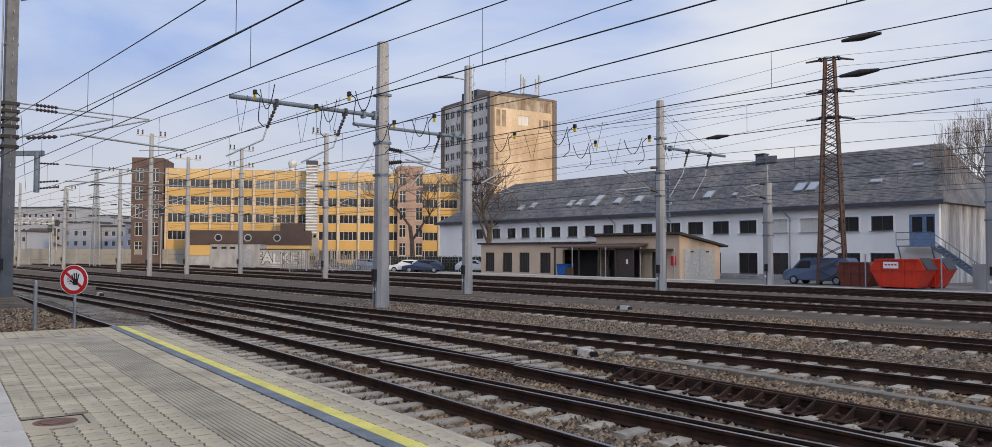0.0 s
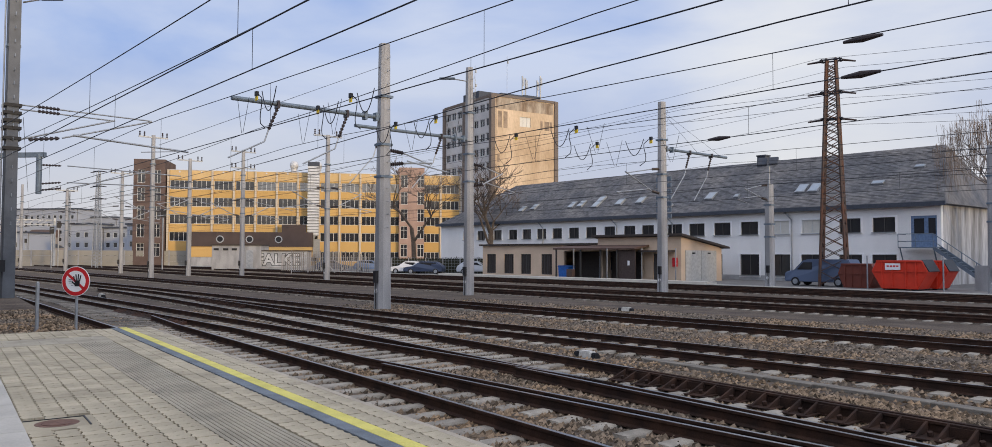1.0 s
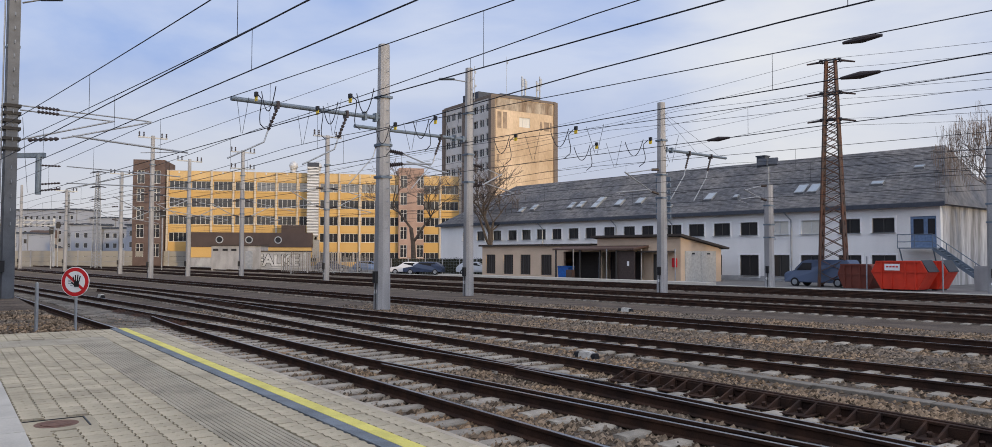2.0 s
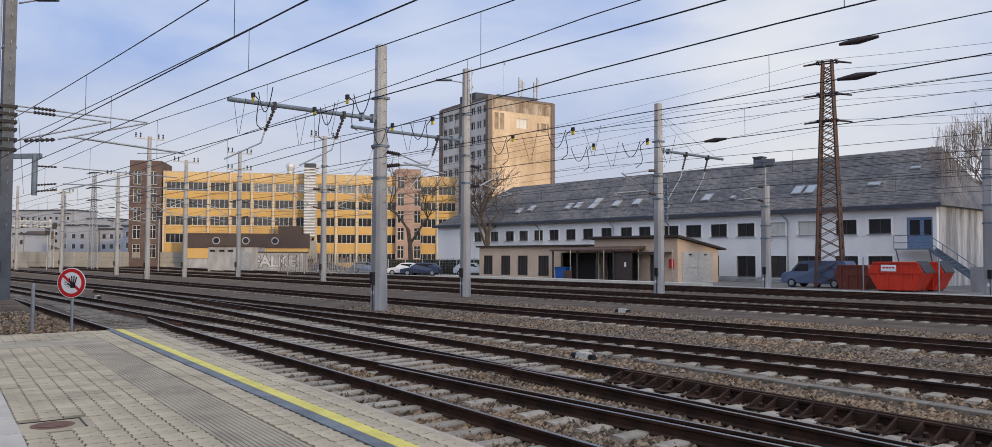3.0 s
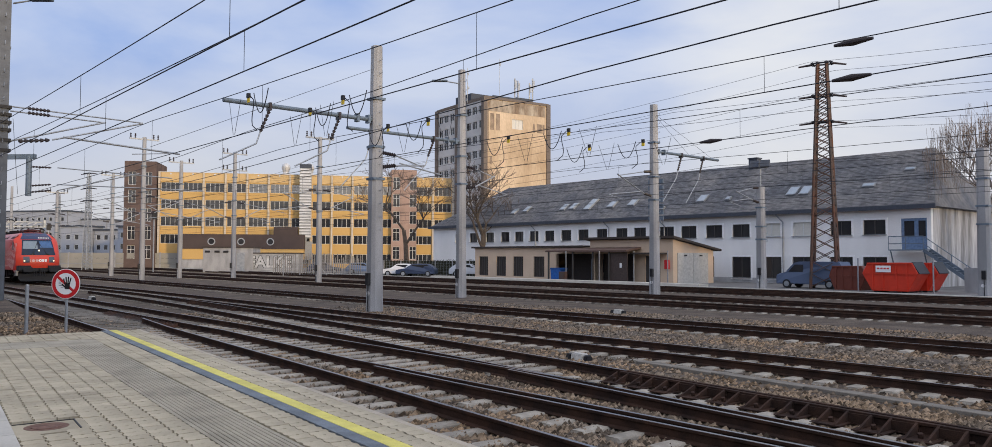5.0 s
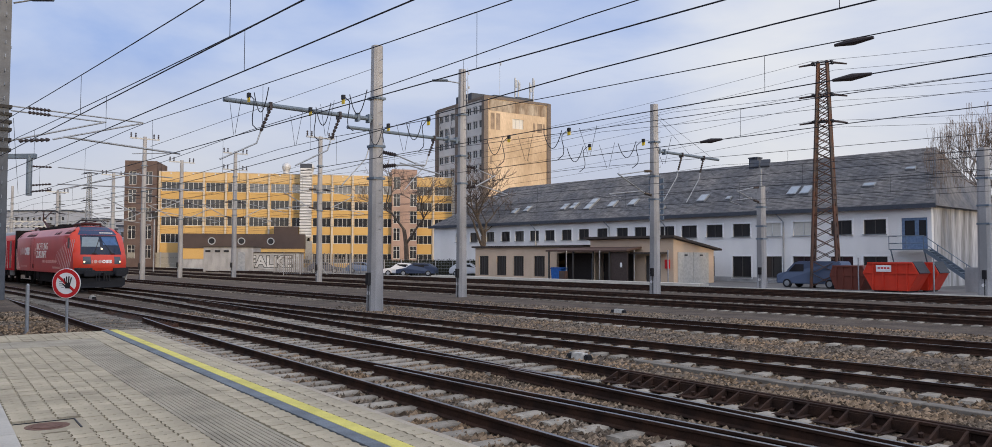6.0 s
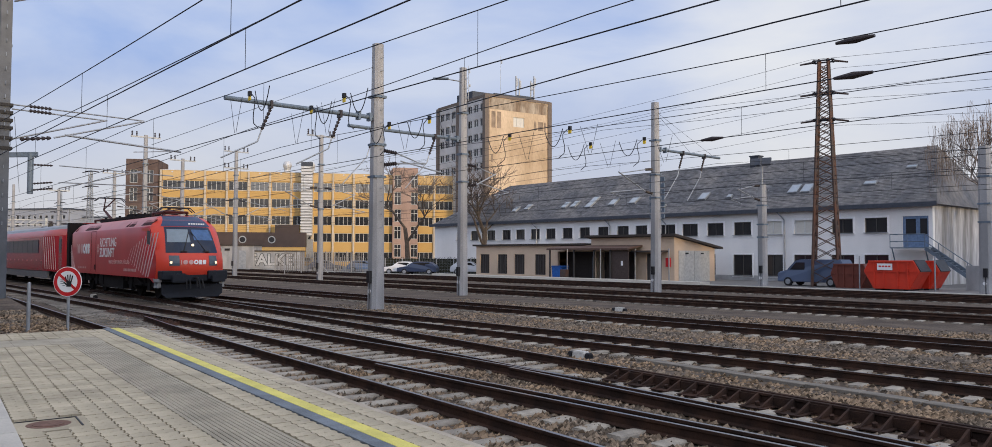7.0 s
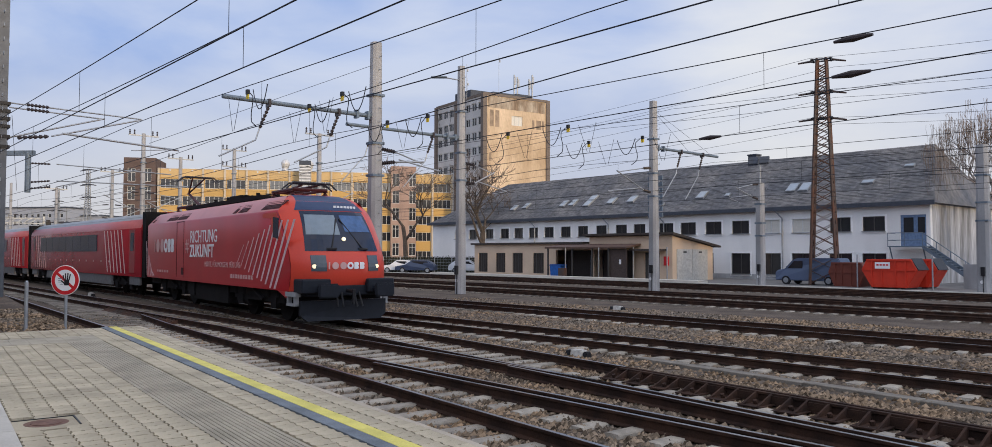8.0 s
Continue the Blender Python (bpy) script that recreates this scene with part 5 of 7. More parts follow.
# ---- things on and by the platform ----
def stop_sign():
    ob = empty("prohibition_sign", PLAT @ pose(-20.6, 2.62, 0.24), "round red and white prohibition sign on a grey post", "sign")
    up = 1.20
    bm = B()
    bar(bm, (0, 0, -0.3), (0, 0, up + 0.2), 0.032, seg=12)
    part("post", bm, STEEL, ob)
    face = pose(0, 0, up, 0, 0, 49.0)      # turned to look along the platform
    def disc(name, r0, r1, d, m, label=""):
        bm = B()
        bar(bm, (0, 0.0, 0), (0, -d, 0), r0, seg=40)
        o = part(name, bm, m, ob, label)
        o.matrix_basis = face @ pose(0, -0.035, 0)
    disc("back_plate", 0.345, 0, 0.012, WHITE_SIGN)
    disc("red_ring", 0.33, 0, 0.017, RED_SIGN, "red ring")
    disc("white_field", 0.245, 0, 0.021, WHITE_SIGN)
    bm = B()
    flat_bar(bm, (-0.19, -0.023, 0.16), (0.19, -0.023, -0.16), 0.004, 0.06)
    o = part("red_bar", bm, RED_SIGN, ob)
    o.matrix_basis = face @ pose(0, -0.035, 0)
    bm = B()
    box(bm, (0.045, -0.026, -0.05), (0.12, 0.006, 0.13))
    for i, (dx, h, a) in enumerate(((-0.012, 0.12, 16), (0.025, 0.16, 5), (0.062, 0.165, -4), (0.098, 0.14, -14))):
        flat_bar(bm, (dx, -0.026, 0.0), (dx - math.sin(radians(a)) * h, -0.026, h), 0.006, 0.026)
    flat_bar(bm, (0.0, -0.026, -0.08), (-0.085, -0.026, -0.005), 0.006, 0.03)
    o = part("black_palm", bm, BLACK, ob, "black open palm shape")
    o.matrix_basis = face @ pose(0, -0.035, 0)
    bm = B()
    for dx, dz, l in ((-0.12, 0.04, 0.09), (-0.13, 0.0, 0.07), (-0.11, -0.04, 0.1), (-0.08, -0.09, 0.06)):
        box(bm, (dx, -0.0245, dz), (l, 0.004, 0.014))
    o = part("grey_marks", bm, LINE_GREY, ob, "faint grey line drawing")
    o.matrix_basis = face @ pose(0, -0.035, 0)
    post = empty("grey_post", PLAT @ pose(-20.6, 1.83, 0.24), "plain grey steel post in gravel", "post")
    bm = B()
    bar(bm, (0, 0, -0.3), (0, 0, 1.18), 0.04, seg=12)
    bar(bm, (-0.09, 0, 1.14), (0.04, 0, 1.19), 0.02, seg=8)
    part("tube", bm, STEEL, post)


stop_sign()


def marker(t, n, z=-0.24, s=1.0, yaw=0.0):
    ob = empty("ground_marker", YARD @ pose(t, n, z, 0, 0, yaw), "white and black painted marker stone between the tracks", "marker stone", "marker stones")
    bm = B()
    prism(bm, [(-0.13, 0), (0.13, 0), (0.10, 0.2 * s), (-0.10, 0.2 * s)], -0.17 * s, 0.22 * s)
    bmesh.ops.bevel(bm, geom=bm.edges[:], offset=0.02, segments=2, affect="EDGES")
    part("white_stone", bm, mat("marker_white", (0.62, 0.60, 0.55), 0.85, vary=0.3, scale=10), ob)
    for a, b in ((-0.36 * s, -0.175 * s), (0.225 * s, 0.35 * s)):
        bm = B()
        prism(bm, [(-0.12, 0), (0.12, 0), (0.08, 0.17 * s), (-0.08, 0.17 * s)], a, b)
        bmesh.ops.bevel(bm, geom=bm.edges[:], offset=0.02, segments=2, affect="EDGES")
        part("black_end", bm, BLACK, ob)


marker(-12.2, 13.1, s=0.9)
marker(-44.7, 11.2, s=1.2)
marker(-21.1, 25.0, s=1.0)


# ---- cars, skips and clutter by the buildings ----
def car(name, m, colour, label, category="car", L=4.3, W=1.75, H=1.45, van=False):
    ob = empty(name, m, label, category, "parked cars")
    paint = mat("paint_" + name, colour, 0.3, vary=0.05, scale=1, bump=0.0, spec=0.5)
    if van:
        side = [(-L / 2, 0.3), (L / 2, 0.3), (L / 2, 0.9), (L / 2 - 0.12, 1.05), (L / 2 - 0.7, 1.16), (L / 2 - 1.35, H - 0.1), (L / 2 - 1.75, H), (-L / 2 + 0.15, H), (-L / 2, H - 0.3)]
        glass = [(L / 2 - 2.1, 1.2), (L / 2 - 0.95, 1.2), (L / 2 - 1.45, H - 0.22), (L / 2 - 2.1, H - 0.22)]
    else:
        side = [(-L / 2, 0.3), (L / 2, 0.3), (L / 2 + 0.03, 0.62), (L / 2 - 0.25, 0.8), (L / 2 - 1.15, 0.93), (L / 2 - 1.85, H - 0.04), (L / 2 - 2.3, H), (-L / 2 + 0.75, H - 0.05), (-L / 2 + 0.1, 0.95), (-L / 2 - 0.02, 0.7)]
        glass = [(-L / 2 + 0.45, 0.95), (L / 2 - 1.35, 0.95), (L / 2 - 1.95, H - 0.12), (-L / 2 + 0.85, H - 0.14)]
    bm = B()
    prism(bm, side, -W / 2, W / 2, "y")
    for v in bm.verts:
        if v.co.z > 1.0:
            v.co.y *= 0.86
    bmesh.ops.bevel(bm, geom=bm.edges[:], offset=0.05, segments=2, affect="EDGES")
    part("body", bm, paint, ob, smooth=False)
    for s in (-1, 1):
        bm = B()
        prism(bm, glass, s * (W * 0.43) - 0.05, s * (W * 0.43) + 0.05, "y")
        part("side_window", bm, GLASS_DARK, ob)
    bm = B()
    x0, x1 = (L / 2 - 0.74, L / 2 - 1.33) if van else (L / 2 - 1.2, L / 2 - 1.8)
    z0, z1 = (1.24, H - 0.12) if van else (0.98, H - 0.1)
    flat_bar(bm, (x0, 0, z0), (x1, 0, z1), W * 0.74, 0.06)
    part("windscreen", bm, GLASS_DARK, ob)
    for x in (-L / 2 + 0.8, L / 2 - 0.85):
        for s in (-1, 1):
            bm = B()
            bar(bm, (x, s * (W / 2 - 0.18), 0.32), (x, s * (W / 2 + 0.02), 0.32), 0.32, seg=20)
            w = part("wheel", bm, BLACK, ob)
            bm = B()
            bar(bm, (x, s * (W / 2 + 0.0), 0.32), (x, s * (W / 2 + 0.03), 0.32), 0.2, seg=16)
            part("rim", bm, STEEL, w)
    for s in (-1, 1):
        bm = B()
        box(bm, (L / 2 - 0.08, s * W * 0.36, 0.68), (0.16, 0.34, 0.14))
        part("headlight", bm, LAMP_GLASS, ob)
    return ob


ROAD_Z = -0.14
car("white_hatchback", pose(-10.2, 91, ROAD_Z, 0, 0, 170), (0.72, 0.72, 0.72), "white parked hatchback beside a dark hedge", L=3.9)
car("blue_estate_car", pose(-8.1, 90, ROAD_Z, 0, 0, 172), (0.03, 0.045, 0.09), "dark blue parked estate car beside a hedge", L=4.5)
car("silver_car", pose(-2.2, 90, ROAD_Z, 0, 0, -8), (0.48, 0.50, 0.53), "silver parked car by the shed", L=4.3)
car("dark_car", pose(-21.5, 104, ROAD_Z, 0, 0, 10), (0.05, 0.06, 0.10), "dark parked car behind the fence")
car("grey_car", pose(-16.5, 104, ROAD_Z, 0, 0, 10), (0.10, 0.15, 0.26), "blue-grey parked car behind the fence")
car("delivery_van", YARD @ pose(-28.6, 55.9, ROAD_Z, 0, 0, 180), (0.075, 0.105, 0.175), "dark blue parked delivery van beside the lattice tower", "van", L=4.9, W=1.9, H=1.95, van=True)


def skip(m, label, colour, L=4.4):
    ob = empty("waste_skip", m, label, "waste skip", "waste skips")
    red = mat("skip_" + colour, (0.62, 0.045, 0.02) if colour == "red" else (0.16, 0.045, 0.03), 0.5, vary=0.15, scale=1.5)
    bm = B()
    prism(bm, [(-L * 0.32, 0.12), (L * 0.32, 0.12), (L / 2, 1.25), (L * 0.40, 1.95), (-L * 0.40, 1.95), (-L / 2, 1.25)], -0.9, 0.9, "y")
    bmesh.ops.bevel(bm, geom=bm.edges[:], offset=0.03, segments=1, affect="EDGES")
    part("tub", bm, red, ob)
    bm = B()
    for x in (-L * 0.30, -L * 0.12, L * 0.12, L * 0.30):
        box(bm, (x, -0.93, 1.03), (0.09, 0.08, 1.75))
    box(bm, (0, -0.93, 1.9), (L * 0.8, 0.1, 0.1))
    box(bm, (0, -0.93, 1.25), (L * 0.95, 0.06, 0.08))
    part("rib", bm, red, ob)
    if colour == "red":
        bm = B()
        box(bm, (-L * 0.10, -0.99, 1.55), (0.95, 0.02, 0.42))
        lab = part("label_plate", bm, WHITE_SIGN, ob, "white label plate")
        bm = B()
        for i in range(4):
            box(bm, (-L * 0.10 - 0.3 + i * 0.2, -1.004, 1.58), (0.14, 0.01, 0.1))
        part("writing_bars", bm, RED_SIGN, lab)["kind"] = "stuff"
        bm = B()
        flat_bar(bm, (L * 0.39, 0, 2.0), (L * 0.515, 0, 1.26), 1.7, 0.05)
        part("flap", bm, BLACK, ob, "dark rubber cover flap")
    for x in (-L * 0.25, L * 0.25):
        bm = B()
        box(bm, (x, 0, 0.06), (0.3, 1.7, 0.12))
        part("skid", bm, BLACK, ob)


SKIP_BASE = WHITE_M @ pose(0, -10.5, -0.17)
skip(SKIP_BASE @ pose(1.6, 0.0, 0), "bright red open waste skip with a white label plate", "red", 3.5)
skip(SKIP_BASE @ pose(2.0, 2.3, 0), "bright red open waste skip behind another skip", "red", 3.4)
skip(SKIP_BASE @ pose(-2.0, 1.8, -0.25), "rust-brown waste skip behind the lattice tower", "brown", 2.6)


def small_yard_things():
    ob = empty("blue_bin", YARD @ pose(-51.5, 52.6, -0.14), "blue plastic waste bin by the shed porch", "bin")
    bm = B()
    prism(bm, [(-0.55, 0.1), (0.55, 0.1), (0.65, 1.1), (-0.65, 1.1)], -0.45, 0.45, "y")
    part("tub", bm, mat("bin_blue", (0.02, 0.12, 0.42), 0.5), ob)
    bm = B()
    prism(bm, [(-0.7, 1.1), (0.7, 1.1), (0.6, 1.25), (-0.6, 1.25)], -0.5, 0.5, "y")
    part("lid", bm, mat("bin_lid", (0.02, 0.09, 0.32), 0.5), ob)
    st = empty("brown_stump", YARD @ pose(-49.6, 51.2, -0.2), "short brown wooden buffer post at the track edge", "post")
    bm = B()
    box(bm, (0, 0, 0.5), (0.7, 0.4, 1.0))
    part("block", bm, RUST, st)
    # thin poles with small boxes
    for t, n, h in ((-33.5, 43.5, 9.0), (-46.0, 52.0, 4.2), (-43.0, 53.0, 4.2), (-39.5, 53.0, 4.2), (-50.0, 52.0, 4.2), (-24.0, 53.0, 3.4), (-19.5, 53.5, 3.4)):
        p = empty("thin_pole", YARD @ pose(t, n, -0.3), "thin grey steel pole at the edge of the yard", "pole", "thin poles of the yard")
        bm = B()
        bar(bm, (0, 0, 0), (0, 0, h * 0.7), 0.05, seg=8)
        part("tube", bm, STEEL, p)
    cab = empty("steel_cabinet", YARD @ pose(-33.2, 43.3, -0.3), "blue-grey lattice relay panel on a pole", "relay panel")
    bm = B()
    for i in range(7):
        box(bm, (0, 0, 5.0 + i * 0.42), (1.2, 0.12, 0.28))
    part("slat", bm, BLUE_STEEL, cab)["kind"] = "stuff"
    # low concrete bits at the far end by the stair
    w = empty("concrete_wall", WHITE_M @ pose(5.4, -7.0, -0.34), "low grey concrete wall beside the outside stair", "wall")
    bm = B()
    box(bm, (0, 0, 0.9), (1.6, 0.5, 1.8))
    box(bm, (1.6, 0.6, 1.2), (1.2, 0.4, 2.4))
    part("block", bm, CONCRETE, w)
    # hedge behind the parked cars
    rng = random.Random(7)
    verts, faces = [], []
    for _ in range(9000):
        x, y, z = rng.uniform(0, 13.5), rng.uniform(-0.5, 0.5), rng.uniform(0, 2.0) + rng.uniform(-0.1, 0.12)
        r = rng.uniform(0.05, 0.1)
        k = len(verts)
        for _ in range(3):
            verts.append((x + rng.uniform(-r, r), y + rng.uniform(-r, r), z + rng.uniform(-r, r)))
        faces.append((k, k + 1, k + 2))
    bm = B()
    box(bm, (6.75, 0, 0.95), (13.4, 0.7, 1.9))
    h = empty("hedge", pose(-13.5, 94, -0.3, 0, 0, 2), "dark clipped hedge behind the parked cars", "hedge")
    part("core", bm, HEDGE, h)
    me = bpy.data.meshes.new("leaf_clumps")
    me.from_pydata(verts, [], faces)
    me.materials.append(HEDGE)
    lv = new("leaf_clumps", me)
    lv.parent = h
    lv["kind"] = "stuff"


small_yard_things()


def fence(m, length, n, h=2.0, label="wire mesh fence with concrete posts"):
    ob = empty("fence", m, label, "fence", "fences of the yard")
    bm = B()
    bar(bm, (0, 0, 0), (0, 0, h), 0.06, seg=6)
    me = bpy.data.meshes.new("post")
    bm.to_mesh(me)
    bm.free()
    me.materials.append(CONCRETE)
    for i in range(n + 1):
        p = new("post", me)
        p.parent = ob
        p.location = (length * i / n, 0, 0)
    runs = [[(0, 0, h * k / 6), (length, 0, h * k / 6)] for k in range(1, 7)]
    runs += [[(length * i / (n * 6), 0, 0.05), (length * i / (n * 6), 0, h)] for i in range(n * 6 + 1)]
    curve("mesh_wire", runs, 0.008, STEEL, ob, res=0)["kind"] = "stuff"
    bm = B()
    for i in (2, 5):
        if i < n:
            bar(bm, (length * i / n, 0, h * 0.9), (length * i / n + 1.4, 0, 0.0), 0.05, seg=6)
    part("brace", bm, CONCRETE, ob)


fence(pose(-24.0, 93, -0.3, 0, 0, -6), 28.0, 14)


def wooden_fence():
    ob = empty("picket_fence", pose(-27.0, 100, -0.3, 0, 0, 4), "weathered grey picket fence before parked cars", "fence")
    rng = random.Random(3)
    for i in range(46):
        bm = B()
        h = rng.uniform(2.0, 2.9)
        box(bm, (i * 0.24, 0, h / 2), (rng.uniform(0.08, 0.14), 0.04, h))
        part("picket", bm, mat("picket_grey", (0.24, 0.22, 0.20), 0.9, per_piece=0.3), ob)


wooden_fence()


def hut():
    ob = empty("concrete_hut", pose(-40.2, 112, -0.3, 0, 0, 6), "low grey concrete hut with painted graffiti wall", "hut")
    bm = B()
    box(bm, (3.4, 3, 1.8), (6.8, 6, 3.6))
    box(bm, (9.6, 2.4, 1.4), (7.4, 4, 2.8))
    part("wall", bm, CONCRETE, ob)
    bm = B()
    box(bm, (3.4, 3, 3.68), (7.1, 6.3, 0.16))
    box(bm, (9.6, 2.4, 2.87), (7.7, 4.3, 0.14))
    part("roof", bm, SHED_DARK, ob)
    bm = B()
    box(bm, (9.9, 0.38, 1.6), (6.6, 0.03, 2.2))
    g = part("painted_field", bm, mat("graffiti_grey", (0.40, 0.41, 0.42), 0.85, vary=0.35, scale=1.0), ob, "grey weathered field under the sprayed letters")
    words("graffiti_outline", "FALKE", 2.2, BLACK, g, pose(6.05, 0.362, 0.85, 90), depth=0.004, bold=0.15)
    words("graffiti_fill", "FALKE", 2.2, mat("spray_white", (0.52, 0.53, 0.54), 0.8, vary=0.3, scale=2), g, pose(6.05, 0.354, 0.85, 90), depth=0.004, label="white sprayed letters with dark outline", bold=0.07)
    for x in (0.6, 1.9, 3.1):
        bm = B()
        box(bm, (x, -0.03, 3.05), (0.7, 0.05, 0.3))
        part("vent_slot", bm, BLACK, ob)
    bm = B()
    box(bm, (5.2, -0.02, 1.6), (1.0, 0.06, 2.6))
    part("door", bm, STEEL, ob)


hut()


def noise_wall():
    ob = empty("noise_barrier", pose(-92, 142, -0.3, 0, 0, 14), "long beige panelled noise barrier wall beside the tracks", "noise barrier")
    pan = mat("barrier_panel", (0.28, 0.265, 0.23), 0.9, vary=0.15, scale=0.4, per_piece=0.1)
    bm = B()
    for k in range(3):
        box(bm, (1.9, 0, 0.5 + k * 1.0), (3.7, 0.15, 0.96))
    me = bpy.data.meshes.new("panel")
    bm.to_mesh(me)
    bm.free()
    me.materials.append(pan)
    bm = B()
    box(bm, (0, 0, 1.55), (0.25, 0.3, 3.1))
    pm = bpy.data.meshes.new("post")
    bm.to_mesh(pm)
    bm.free()
    pm.materials.append(CONCRETE)
    for i in range(13):
        for mesh, name in ((me, "panel"), (pm, "post")):
            p = new(name, mesh)
            p.parent = ob
            p.location = (i * 3.9, 0, 0)


noise_wall()


# ---- trees ----
def bare_tree(name, m, h, label, bark, spread=0.55, seed=1, weep=False, depth=6, r0=0.22, thin=0.02):
    ob = empty(name, m, label, "tree", "bare trees")
    rng = random.Random(seed)
    limbs, twigs = [], []

    def grow(p, d, length, r, level):
        steps = 3
        q = p.copy()
        for i in range(steps):
            d = (d + Vector((rng.uniform(-1, 1), rng.uniform(-1, 1), rng.uniform(-0.5, 0.7))) * 0.16).normalized()
            e = q + d * (length / steps)
            (limbs if r > 0.022 else twigs).append((q.copy(), e.copy(), r, r * 0.88))
            q = e
            r *= 0.88
            if level < depth and i > 0 or (level == 0 and i == 2):
                for _ in range(rng.choice((1, 2, 2))):
                    a = rng.uniform(0, 6.28)
                    side = Vector((math.cos(a), math.sin(a), rng.uniform(-0.1, 0.5)))
                    nd = (d * (1 - spread) + side * spread).normalized()
                    if level < depth:
                        grow(q.copy(), nd, length * rng.uniform(0.6, 0.82), r * rng.uniform(0.58, 0.78), level + 1)
        if weep and level >= 3:
            for _ in range(5):
                s = q + Vector((rng.uniform(-0.3, 0.3), rng.uniform(-0.3, 0.3), 0))
                ln = rng.uniform(0.8, 2.6)
                a = s
                for k in range(4):
                    b = a + Vector((rng.uniform(-0.08, 0.08), rng.uniform(-0.08, 0.08), -ln / 4))
                    twigs.append((a, b, 0.011, 0.009))
                    a = b
    grow(Vector((0, 0, -0.1)), Vector((0, 0, 1)), h * 0.42, r0, 0)
    for nm, segs, sides, mt in (("trunk", limbs, 6, bark), ("twigs", twigs, 3, TWIG)):
        verts, faces = [], []
        for a, b, ra, rb in segs:
            d = (b - a).normalized()
            u = d.orthogonal().normalized()
            v = d.cross(u)
            k = len(verts)
            ra, rb = max(ra, thin), max(rb, thin * 0.8)
            for c, r in ((a, ra), (b, rb)):
                for i in range(sides):
                    an = 6.2832 * i / sides
                    verts.append(c + u * (math.cos(an) * r) + v * (math.sin(an) * r))
            for i in range(sides):
                j = (i + 1) % sides
                faces.append((k + i, k + j, k + sides + j, k + sides + i))
        me = bpy.data.meshes.new(nm)
        me.from_pydata(verts, [], faces)
        me.materials.append(mt)
        o = new(nm if nm == "trunk" else "crown", me)
        o.parent = ob
        if nm == "twigs":
            o["kind"] = "stuff"


bare_tree("bare_tree", pose(-11.4, 112, -0.3), 15.0, "bare dark winter tree before a yellow factory", BARK, 0.48, 3, depth=5, r0=0.42, thin=0.028)
bare_tree("bare_tree", pose(-0.4, 96, -0.3), 12.0, "bare dark winter tree beside the white building", BARK, 0.46, 8, depth=5, r0=0.38, thin=0.026)
bare_tree("birch_tree", pose(38.9, 58.5, -0.3), 13.6, "bare weeping birch with pale bark at a building end", BIRCH, 0.46, 12, weep=True, depth=4, r0=0.24, thin=0.0055)


